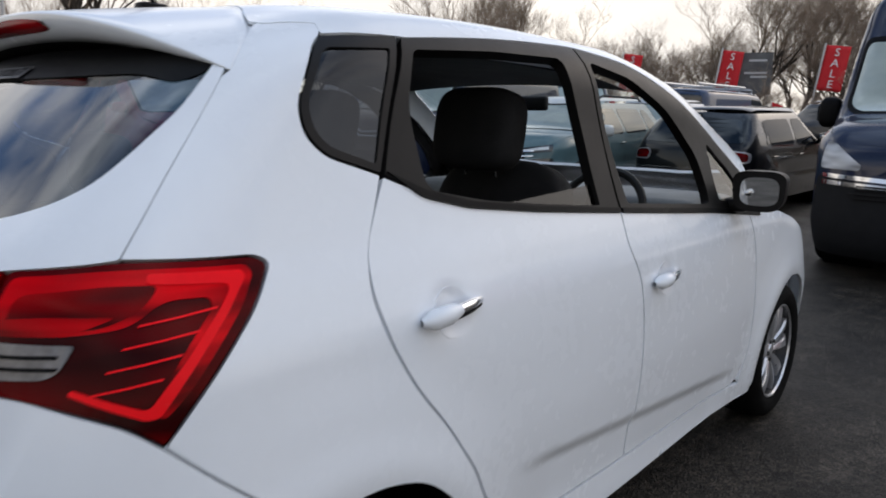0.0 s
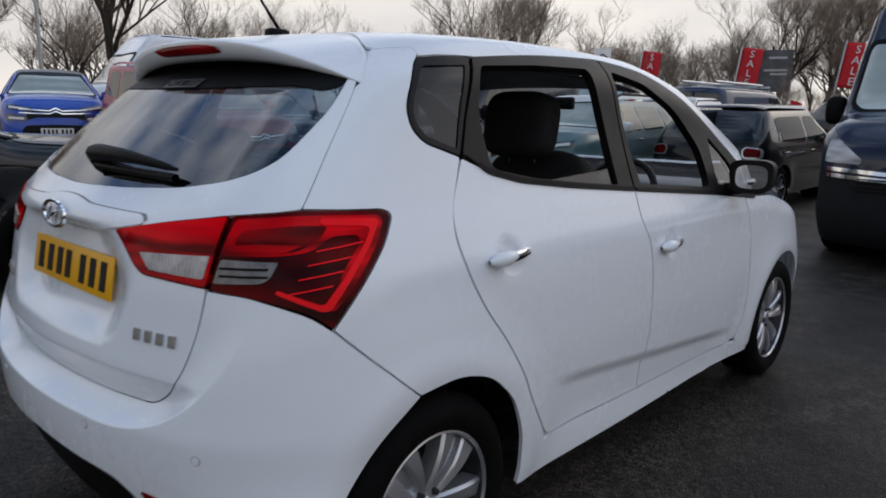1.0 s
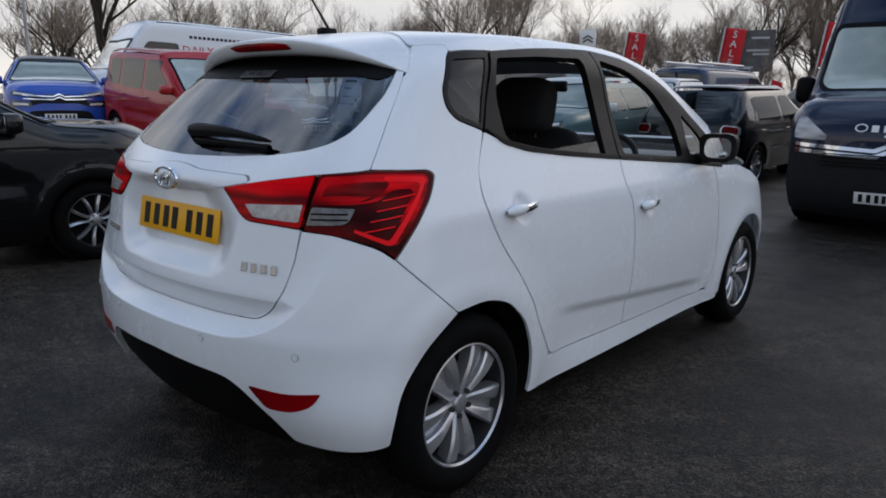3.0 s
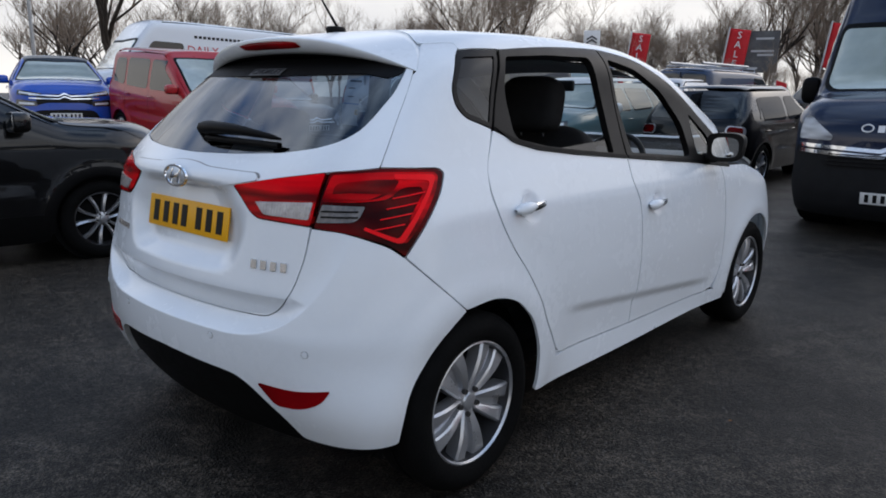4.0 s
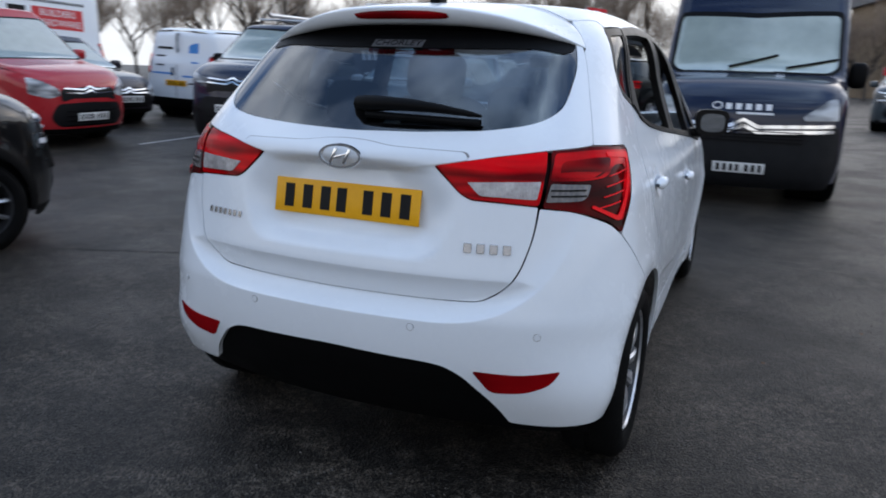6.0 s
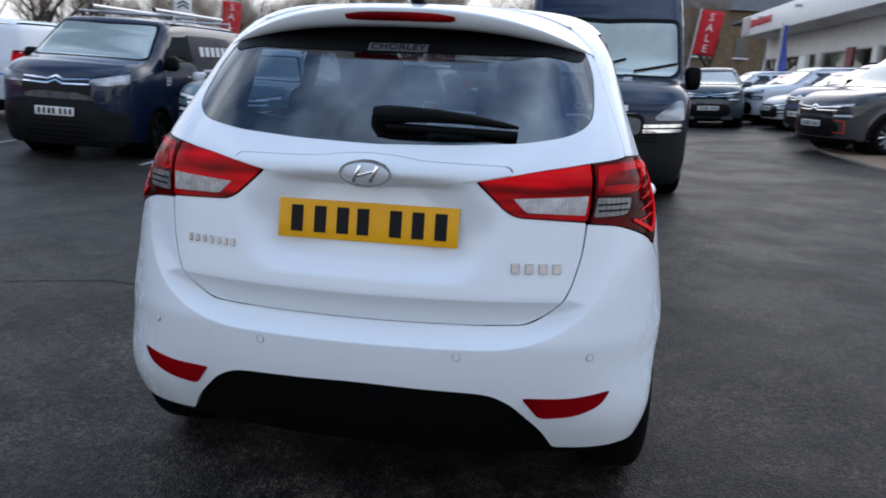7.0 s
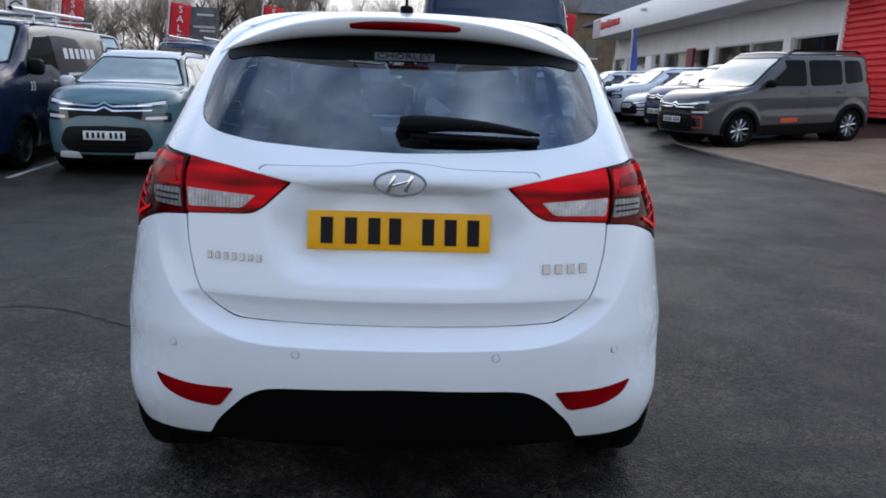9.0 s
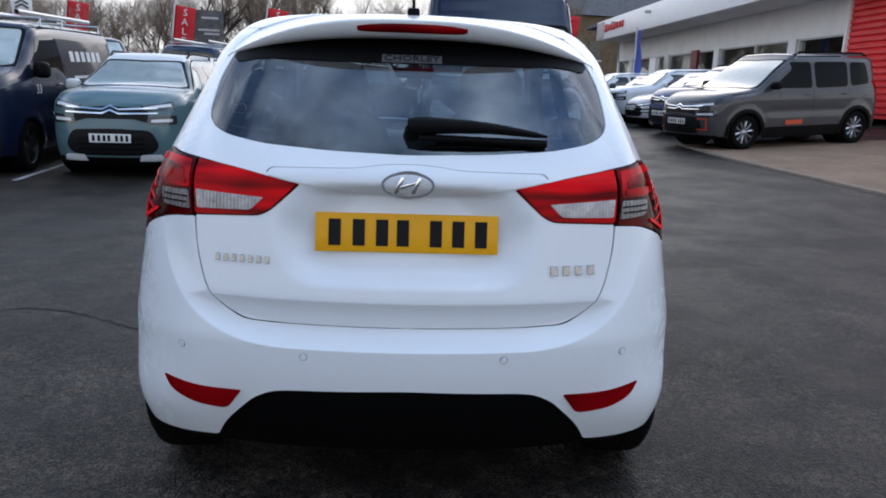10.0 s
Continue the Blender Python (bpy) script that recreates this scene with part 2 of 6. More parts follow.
class Shell:
    """half: half width along y; tuck: inward shift by height; rear, front: end profiles by height; top: roof line along y."""

    def __init__(self, half, tuck, rear, front, top, bow=(0.22, 0.08), nose=(0.3, 0.2), crown=0.12, soft=(0.3, 0.22, 0.2), mid=1.1, bumps=None, hip=None):
        self.half, self.tuck, self.rear, self.front, self.top = half, tuck, rear, front, top
        self.bow, self.nose, self.crown, self.soft, self.mid, self.bumps = bow, nose, crown, soft, mid, bumps
        self.hip = hip

    def value(self, p):
        x, y, z = np.abs(p[:, 0]), p[:, 1], p[:, 2]
        side = x - self.half(y) + self.tuck(z)
        end = self.rear(z)
        if self.hip:
            ledge = smax(0.6 - z, x - 0.725, 0.40)
            ramp = np.clip((ledge + 0.048) / 0.048, 0, 1)
            end = end + (self.hip(z) - end) * ramp ** 1.5
        back = end + self.bow[0] * x ** 2 + self.bow[1] * x ** 4 - y
        ahead = y - self.front(z) + self.nose[0] * x ** 2 + self.nose[1] * x ** 4
        roof = z - self.top(y) + self.crown * x ** 2
        f = smax(smax(side, back, self.soft[0]), ahead, self.soft[1])
        f = smax(f, roof * 0.9, self.soft[2])
        return f - self.bumps(x, y, z) if self.bumps else f

    def normals(self, p, e=0.002):
        n = np.stack([self.value(p + d) - self.value(p - d) for d in np.eye(3) * e], 1)
        return n / (np.linalg.norm(n, axis=1, keepdims=True) + 1e-12)

    def cast(self, start, way, reach):
        lo, hi = np.zeros(len(start)), np.full(len(start), reach)
        for _ in range(26):
            t = (lo + hi) / 2
            inside = self.value(start + way * t[:, None]) < 0
            lo, hi = np.where(inside, t, lo), np.where(inside, hi, t)
        return start + way * ((lo + hi) / 2)[:, None]

    def place(self, how, uv):
        """Points of the shell: 'side'/'left' from (y, z); 'rear'/'front' from (x, z); 'top' from (x, y); 'turn'/'turnleft' from (arc, z) round the rear."""
        u, v = np.asarray(uv, float).T
        o, l = np.zeros(len(u)), np.ones(len(u))
        if how in ("side", "left"):
            return self.cast(np.stack([o, u, v], 1), np.stack([l if how == "side" else -l, o, o], 1), 1.5)
        if how == "rear":
            return self.cast(np.stack([u, l * self.mid, v], 1), np.stack([o, -l, o], 1), 3.5)
        if how == "front":
            return self.cast(np.stack([u, l * self.mid, v], 1), np.stack([o, l, o], 1), 5.0)
        if how == "top":
            return self.cast(np.stack([u, v, l * 0.55], 1), np.stack([o, o, l], 1), 2.6)
        s = 1 if how == "turn" else -1
        return self.cast(np.stack([o, l * self.mid, v], 1), np.stack([s * np.sin(u / 0.9), -np.cos(u / 0.9), o], 1), 2.5)

    def arc(self, p):
        return np.stack([np.arctan2(np.abs(p[:, 0]), self.mid - p[:, 1]) * 0.9, p[:, 2]], 1)
# ---- the white hatchback's own shell; y = 0 at its rear number plate ----
REAR_AXLE, FRONT_AXLE, HUB = 0.518, 3.132, 0.312


def hatch_bumps(x, y, z):
    """Flared arches, a crease low on the doors, the plate's recess and the handle above it."""
    out = 0
    for axle, wide in ((REAR_AXLE, 0.006), (FRONT_AXLE, 0.004)):
        r = np.hypot(y - axle, z - HUB)
        out = out + 0.016 * np.exp(-((r - 0.39) / 0.075) ** 2) * step(0.1, 0.3, z)
        out = out + wide * step(0.60, 0.49, r) * step(0.15, 0.4, z) * step(0.3, 0.6, x)
    line = 0.545 - 0.1 * (y - 1.07)
    out = out - 0.016 * step(0.0, 0.05, line - z) * step(0.3, 0.12, line - z) * step(1.0, 1.25, y) * step(2.6, 2.3, y)
    edge = smax(smax(x - 0.315 - 0.45 * (z - 0.79), (0.778 - z) * 1.9, 0.10), (x - 0.36 + 1.05 * (z - 0.95)) * 0.5, 0.06)
    well = step(0.025, -0.085, edge) * step(1.06, 1.02, z) * step(0.4, 0.2, y)
    lip = 0.012 * np.exp(-((z - 1.075) / 0.035) ** 2) * step(0.55, 0.3, x) * step(0.4, 0.2, y)
    for yh, zh in ((0.826, 0.947), (1.80, 0.869)):
        out = out - 0.014 * np.exp(-(((y - yh) / 0.05) ** 2 + ((z - zh) / 0.046) ** 2) ** 2)
    out = out + 0.03 * step(0.5, 0.8, x) * step(0.45, 0.1, y) * step(0.56, 0.32, z)
    return out - 0.05 * well + lip


HATCH = Shell(
    half=curve((-0.3, 0.80), (0.0, 0.835), (0.4, 0.86), (1.0, 0.875), (1.8, 0.884), (2.7, 0.884), (3.2, 0.872), (3.6, 0.83), (4.1, 0.72)),
    tuck=curve((0.1, 0.06), (0.22, 0.035), (0.34, 0.022), (0.5, 0.008), (0.65, 0.0), (0.8, 0.004), (0.93, 0.018), (1.03, 0.052), (1.12, 0.09), (1.31, 0.155), (1.47, 0.195), (1.6, 0.235)),
    rear=curve((0.15, 0.05), (0.28, -0.04), (0.45, -0.068), (0.55, -0.072), (0.65, -0.071), (0.71, -0.0905), (0.7265, -0.0983), (0.7295, -0.0995), (0.7325, -0.0993), (0.744, -0.0970), (0.82, -0.0815), (0.95, -0.058),
               (1.05, -0.035), (1.10, -0.005), (1.2, 0.09), (1.3, 0.20), (1.4, 0.32), (1.5, 0.45), (1.7, 0.75)),
    front=curve((0.15, 3.82), (0.3, 3.92), (0.5, 3.96), (0.7, 3.92), (0.9, 3.8), (1.6, 3.2)),
    top=curve((0.0, 1.46), (0.45, 1.545), (0.8, 1.585), (1.3, 1.60), (1.8, 1.59), (2.2, 1.525), (2.6, 1.36), (3.1, 1.09), (3.5, 0.98), (3.85, 0.82), (4.1, 0.6)),
    crown=0.085, soft=(0.24, 0.22, 0.13), mid=1.0, bumps=hatch_bumps,
    hip=curve((0.15, 0.045), (0.28, -0.055), (0.45, -0.1255), (0.55, -0.1365), (0.60, -0.138), (0.66, -0.128), (0.80, -0.098), (0.95, -0.06), (1.05, -0.035), (1.10, -0.005), (1.2, 0.09), (1.3, 0.20), (1.4, 0.32), (1.5, 0.45), (1.7, 0.75)))

# ---- builders ----
from mathutils.geometry import delaunay_2d_cdt


GROUND = -0.011


def ground_z(x, y):
    """The yard rises gently ahead of the parked hatchback and to both sides."""
    soft = lambda t: 0.0 if t < 0 else t * t / 2 if t < 1 else t - 0.5
    fade = min(1.0, max(0.0, 7.6 - y))
    return GROUND + 0.02 * soft(min(y, 17.0) - 4.0) + 0.035 * soft(min(-x, 12.0) - 5.0) + 0.038 * fade * soft(min(-x, 15.0) - 7.5) + 0.045 * soft(min(x, 13.0) - 2.5)


def hub(name, m, label, category, group="", kind=""):
    e = new(name)
    e.empty_display_size = 0.2
    e.matrix_world = m
    return tagged(e, label, category, group, kind)


def mesh_part(name, me, material, parent=None, label=""):
    me.materials.append(material)
    ob = new(name, me)
    ob.parent = parent
    if label:
        ob["label"] = label
    return ob


def part(name, bm, material, parent=None, label="", smooth=True, sharp=35):
    me = bpy.data.meshes.new(name)
    bm.normal_update()
    if smooth:
        for f in bm.faces:
            f.smooth = True
        for e in bm.edges:
            if len(e.link_faces) == 2 and e.calc_face_angle(0) > radians(sharp):
                e.smooth = False
    bm.to_mesh(me)
    bm.free()
    return mesh_part(name, me, material, parent, label)


def box(bm, size, at=(0, 0, 0), m=None, bevel=0.0, seg=2):
    mm = (m or Matrix()) @ Matrix.Translation(at) @ Matrix.Diagonal((*size, 1))
    v = bmesh.ops.create_cube(bm, size=1, matrix=mm)["verts"]
    if bevel:
        es = list({e for w in v for e in w.link_edges})
        bmesh.ops.bevel(bm, geom=es, offset=bevel, segments=seg, affect="EDGES", profile=0.5)
    return bm


def cyl(bm, r1, r2, h, m=None, seg=24):
    bmesh.ops.create_cone(bm, cap_ends=True, segments=seg, radius1=r1, radius2=r2, depth=h, matrix=m or Matrix())
    return bm


def ball(bm, r, m=None, seg=12, ring=8):
    bmesh.ops.create_uvsphere(bm, u_segments=seg, v_segments=ring, radius=r, matrix=m or Matrix())
    return bm


def lathe(bm, profile, seg=48, m=None):
    """Turns (r, h) points round the x axis."""
    m = m or Matrix()
    rows = []
    for r, h in profile:
        rows.append([bm.verts.new(m @ Vector((h, r * math.cos(a), r * math.sin(a)))) for a in np.linspace(0, 2 * math.pi, seg, False)])
    for a, b in zip(rows, rows[1:]):
        for i in range(seg):
            bm.faces.new((a[i], a[(i + 1) % seg], b[(i + 1) % seg], b[i]))
    return bm


def grid_mesh(name, rows, close=False):
    """A mesh from rows of points."""
    n = len(rows[0])
    faces = []
    for i in range(len(rows) - 1):
        for j in range(n if close else n - 1):
            k = (j + 1) % n
            faces.append((i * n + j, i * n + k, (i + 1) * n + k, (i + 1) * n + j))
    me = bpy.data.meshes.new(name)
    me.from_pydata([tuple(p) for r in rows for p in r], [], faces)
    me.shade_smooth()
    return me


def tube(name, pts, r, seg=8):
    """A round bar along points; r is one radius or one for each point."""
    pts = [Vector(p) for p in pts]
    rs = r if isinstance(r, (list, tuple)) else [r] * len(pts)
    rows = []
    for i, p in enumerate(pts):
        d = (pts[min(i + 1, len(pts) - 1)] - pts[max(i - 1, 0)]).normalized()
        a = d.orthogonal().normalized()
        b = d.cross(a)
        rows.append([p + (a * math.cos(t) + b * math.sin(t)) * rs[i] for t in np.linspace(0, 2 * math.pi, seg, False)])
    return grid_mesh(name, rows, True)


def fillet(outline, r):
    """A closed outline with its corners rounded; a third value of a point is its own radius."""
    pts = [(np.array(p[:2], float), p[2] if len(p) > 2 else r) for p in outline]
    res = []
    for i, (p, rad) in enumerate(pts):
        a, b = pts[i - 1][0], pts[(i + 1) % len(pts)][0]
        la, lb = np.linalg.norm(a - p), np.linalg.norm(b - p)
        d = min(rad, 0.45 * la, 0.45 * lb)
        if d < 0.002:
            res.append(p)
            continue
        s, e = p + (a - p) / la * d, p + (b - p) / lb * d
        res += [s * (1 - t) ** 2 + p * 2 * t * (1 - t) + e * t * t for t in np.linspace(0, 1, 6)]
    return np.array(res)


def resample(loop, gap):
    out = []
    for a, b in zip(loop, np.roll(loop, -1, 0)):
        n = max(1, int(np.linalg.norm(b - a) / gap))
        out += [a + (b - a) * k / n for k in range(n)]
    return np.array(out)


def inside(pts, loop):
    x, y = pts[:, 0], pts[:, 1]
    res = np.zeros(len(pts), bool)
    for (ax, ay), (bx, by) in zip(loop, np.roll(loop, -1, 0)):
        c = (ay > y) != (by > y)
        res ^= c & (x < (bx - ax) * (y - ay) / (by - ay + 1e-15) + ax)
    return res


def both(half_outline):
    """A symmetric outline from its right half, listed from the lower to the upper middle."""
    return list(half_outline) + [(-p[0], *p[1:]) for p in reversed(half_outline) if abs(p[0]) > 1e-6]


def panel(name, shell, how, outline, material, parent, lift=0.0, depth=0.014, gap=0.03, r=0.05, holes=(), label="", creases=()):
    """A sheet of the shell inside an outline, with its edge turned in; normals come from the shell itself."""
    loops = [resample(fillet(o, r), gap) for o in (outline, *holes)]
    rim = np.concatenate(loops)
    lo, hi = loops[0].min(0), loops[0].max(0)
    g = np.stack(np.meshgrid(np.arange(lo[0], hi[0], gap), np.arange(lo[1], hi[1], gap)), -1).reshape(-1, 2)
    keep = inside(g, loops[0])
    for h in loops[1:]:
        keep &= ~inside(g, h)
    g = g[keep]
    if len(g):
        g = g[np.array([np.min(np.sum((rim - p) ** 2, 1)) > (gap * 0.45) ** 2 for p in g], bool)]
    folds = []
    for c in creases:
        c = np.array(c, float)
        c = c[inside(c, loops[0])]
        c = c[np.array([np.min(np.sum((rim - p) ** 2, 1)) > (gap * 0.35) ** 2 for p in c], bool)]
        if len(c) > 1:
            folds.append(c)
    if folds:
        near = np.concatenate(folds)
        g = g[np.array([np.min(np.sum((near - p) ** 2, 1)) > (gap * 0.5) ** 2 for p in g], bool)]
    uv = np.concatenate([rim, g]) if len(g) else rim
    edges, k = [], len(uv)
    for c in folds:
        edges += [(k + i, k + i + 1) for i in range(len(c) - 1) if np.linalg.norm(c[i + 1] - c[i]) < 0.05]
        uv = np.concatenate([uv, c])
        k += len(c)
    k = 0
    for l in loops:
        edges += [(k + i, k + (i + 1) % len(l)) for i in range(len(l))]
        k += len(l)
    vs, _, fs, *_ = delaunay_2d_cdt([Vector(p) for p in uv], edges, [], 0, 1e-6)
    uv = np.array([tuple(v) for v in vs])
    fs = np.array([f for f in fs if len(f) == 3])
    mid = uv[fs].mean(1)
    ok = inside(mid, loops[0])
    for h in loops[1:]:
        ok &= ~inside(mid, h)
    fs = fs[ok]
    p = shell.place(how, uv)
    n = shell.normals(p)
    p = p + n * lift
    tri = p[fs]
    flip = np.einsum("ij,ij->i", np.cross(tri[:, 1] - tri[:, 0], tri[:, 2] - tri[:, 0]), n[fs[:, 0]]) < 0
    fs[flip] = fs[flip][:, ::-1]
    verts, norms, faces = [tuple(q) for q in p], [tuple(q) for q in n], [tuple(int(i) for i in f) for f in fs]
    if depth:
        seen = {}
        for f in faces:
            for a, b in zip(f, f[1:] + f[:1]):
                seen[(a, b)] = 1
        for a, b in list(seen):
            if (b, a) not in seen:
                q = [p[b], p[a], p[a] - n[a] * depth, p[b] - n[b] * depth]
                m = np.cross(q[1] - q[0], q[2] - q[0])
                m = m / (np.linalg.norm(m) + 1e-12)
                k = len(verts)
                verts += [tuple(c) for c in q]
                norms += [tuple(m)] * 4
                faces.append((k, k + 1, k + 2, k + 3))
    me = bpy.data.meshes.new(name)
    me.from_pydata(verts, [], faces)
    me.shade_smooth()
    me.normals_split_custom_set_from_vertices(norms)
    return mesh_part(name, me, material, parent, label)


def on_shell(shell, how, u, v, lift=0.0):
    """A frame on the shell: z outwards, x to the right as seen from outside, y up."""
    p = shell.place(how, [(u, v)])
    n = Vector(shell.normals(p)[0])
    right = Vector((0, 0, 1)).cross(n).normalized()
    up = n.cross(right)
    m = Matrix((right, up, n)).transposed().to_4x4()
    return Matrix.Translation(Vector(p[0]) + n * lift) @ m


def words(name, text, size, material, parent, m, label="", depth=0.001, squeeze=1.0):
    """Raised lettering in the built-in font, as a mesh."""
    c = bpy.data.curves.new(name, "FONT")
    c.body, c.size, c.align_x, c.align_y, c.extrude, c.resolution_u = text, size, "CENTER", "CENTER", depth, 2
    tmp = bpy.data.objects.new(name, c)
    scene.collection.objects.link(tmp)
    me = bpy.data.meshes.new_from_object(tmp.evaluated_get(bpy.context.evaluated_depsgraph_get()))
    bpy.data.objects.remove(tmp)
    me.transform(m @ Matrix.Diagonal((squeeze, 1, 1, 1)))
    ob = mesh_part(name, me, material, parent, label)
    return ob


def ellipse_bar(bm, a, b, w, t, seg=40, m=None):
    """A flat oval ring of half axes a, b."""
    m = m or Matrix()
    rows = []
    for f, z in ((0, 0), (0.14, t), (0.8, t), (1, 0)):
        ka, kb = 1 - f * w / a, 1 - f * w / b
        rows.append([bm.verts.new(m @ Vector((a * ka * math.cos(q), b * kb * math.sin(q), z))) for q in np.linspace(0, 2 * math.pi, seg, False)])
    for i in range(4):
        p, q = rows[i], rows[(i + 1) % 4]
        for j in range(seg):
            bm.faces.new((p[j], p[(j + 1) % seg], q[(j + 1) % seg], q[j]))
    return bm


def number_plate(parent, m, material, width=0.52, height=0.111):
    """A plate whose characters are plain bars."""
    bm = bmesh.new()
    box(bm, (width, height, 0.006), bevel=0.002, m=m)
    plate = part("number_plate", bm, material, parent)
    k = width / 0.52
    for x in (-0.205, -0.137, -0.071, -0.012, 0.082, 0.146, 0.211):
        bm = bmesh.new()
        box(bm, (0.034 * k, 0.075, 0.002), (x * k, 0, 0.0042), m)
        part("character_bar", bm, INK, plate, smooth=False)
    return plate

# ---- wheels ----
def make_wheel(parent, m, radius=0.312, width=0.205, rim=0.212, spokes=5, twin=True, material=None, dark=None, label="", splay=1.0, slim=1.0, phase=8.0, broad=False):
    """A wheel that faces +x of m."""
    wheel = new("wheel")
    wheel.parent, wheel.matrix_local = parent, m
    w = width / 2
    bm = bmesh.new()
    lathe(bm, [(rim - 0.01, -w * 0.8), (rim + 0.012, -w * 0.95), (rim + 0.05, -w * 1.06), (radius - 0.03, -w), (radius - 0.008, -w * 0.82), (radius, -w * 0.6), (radius, -w * 0.12),
               (radius - 0.006, -w * 0.1), (radius - 0.006, w * 0.1), (radius, w * 0.12), (radius, w * 0.6), (radius - 0.008, w * 0.82), (radius - 0.03, w), (rim + 0.05, w * 1.06),
               (rim + 0.014, w * 0.98), (rim + 0.004, w * 0.9), (rim - 0.004, w * 0.78)], 56)
    part("tyre", bm, RUBBER, wheel)
    bm = bmesh.new()
    lathe(bm, [(rim + 0.004, w * 0.9), (rim - 0.001, w * 0.92), (rim - 0.006, w * 0.84)], 56)
    part("rim", bm, dark or material or ALLOY, wheel)
    bm = bmesh.new()
    lathe(bm, [(rim - 0.006, w * 0.84), (rim - 0.012, w * 0.5), (rim - 0.028, 0.0), (rim - 0.03, -w * 0.8)], 56)
    part("barrel", bm, DARK_ALLOY, wheel)
    bm = bmesh.new()
    cyl(bm, rim * 0.72, rim * 0.72, 0.02, pose(-0.03, 0, 0, 0, 90, 0), 40)
    part("brake_disc", bm, dark or DISC, wheel)
    bm = bmesh.new()
    cyl(bm, rim * 0.93, rim * 0.93, 0.01, pose(-0.06, 0, 0, 0, 90, 0), 32)
    part("back_plate", bm, TRIM, wheel)
    me = None
    for i in range(spokes):
        if me is None:
            bm = bmesh.new()
            for s in ((-1, 1) if broad else ()):
                # one half of a wide spoke: bevelled outer edge, a face that falls towards the slot in the middle
                rows = []
                for t in np.linspace(0, 1, 8):
                    r = 0.030 + (rim - 0.036) * t
                    co, ci = 0.024 + 0.056 * t ** 0.9, 0.0045 + 0.010 * min(1, t * 1.6)
                    h = w * (0.60 + 0.20 * math.sin(t * 2.5))
                    rows.append([bm.verts.new((hh, s * c, r)) for hh, c in ((h - 0.055, co + 0.001), (h - 0.008, co), (h + 0.001, co - 0.007), (h - 0.003, ci + 0.010), (h - 0.008, ci + 0.003), (h - 0.030, ci))])
                for a, b in zip(rows, rows[1:]):
                    for k in range(5):
                        q = (a[k], b[k], b[k + 1], a[k + 1])
                        bm.faces.new(q if s > 0 else q[::-1])
            if broad:
                rows = [[bm.verts.new((w * (0.60 + 0.20 * math.sin(t * 2.5)) - 0.026, c, 0.030 + (rim - 0.036) * t)) for c in (-0.02, 0.02)] for t in np.linspace(0.1, 1, 6)]
                for a, b in zip(rows, rows[1:]):
                    bm.faces.new((a[0], b[0], b[1], a[1]))
            for s in () if broad else ((-1, 1) if twin else (0,)):
                rows = []
                for t in np.linspace(0, 1, 6):
                    r = 0.035 + (rim - 0.045) * t
                    c = s * (0.017 + 0.033 * t ** (1.0 if splay == 1.0 else 1.8) * splay) * rim / 0.212
                    hw = (0.014 + 0.0165 * t) * rim / 0.212 * (slim if twin else 2.1)
                    h = w * (0.62 + 0.16 * math.sin(t * 2.6))
                    ridge = s * hw * 0.35
                    rows.append([bm.verts.new(q) for q in ((h - 0.045, c - hw * 1.1, r), (h - 0.008, c - hw, r), (h + 0.004, c + ridge, r), (h - 0.01, c + hw, r), (h - 0.045, c + hw * 1.1, r))])
                for a, b in zip(rows, rows[1:]):
                    for k in range(4):
                        bm.faces.new((a[k], b[k], b[k + 1], a[k + 1]))
            ob = part("spoke", bm, material or ALLOY, wheel, sharp=25)
            me = ob.data
        else:
            ob = new("spoke", me)
            ob.parent = wheel
        ob.matrix_local = pose(0, 0, 0, 360 / spokes * i + phase)
    bm = bmesh.new()
    lathe(bm, [(0.0005, w * 0.70), (0.02, w * 0.7), (0.027, w * 0.68), (0.031, w * 0.62), (0.056, w * 0.55), (0.062, w * 0.3)], 32)
    part("hub_cap", bm, material or ALLOY, wheel)
    for i in range(5):
        bm = bmesh.new()
        cyl(bm, 0.010, 0.009, 0.02, pose(w * 0.62, 0.046 * math.sin(i * 1.2566 + 0.75), 0.046 * math.cos(i * 1.2566 + 0.75), 0, 90, 0), 6)
        part("wheel_nut", bm, DISC, wheel, smooth=False)
    return wheel


# ---- the white hatchback ----
def rounded(name, size, at, material, parent, bevel=0.04, tilt=0, label="", seg=4):
    bm = bmesh.new()
    box(bm, size, m=pose(*at, tilt), bevel=bevel, seg=seg)
    return part(name, bm, material, parent, label)


def cushion(name, size, at, material, parent, tilt=0):
    """A padded form: a ball pushed towards a box."""
    bm = bmesh.new()
    ball(bm, 1.0, seg=24, ring=16)
    for v in bm.verts:
        v.co = [math.copysign(abs(c) ** 0.5, c) * s / 2 for c, s in zip(v.co, size)]
    bm.transform(pose(*at, tilt))
    return part(name, bm, material, parent, sharp=80)


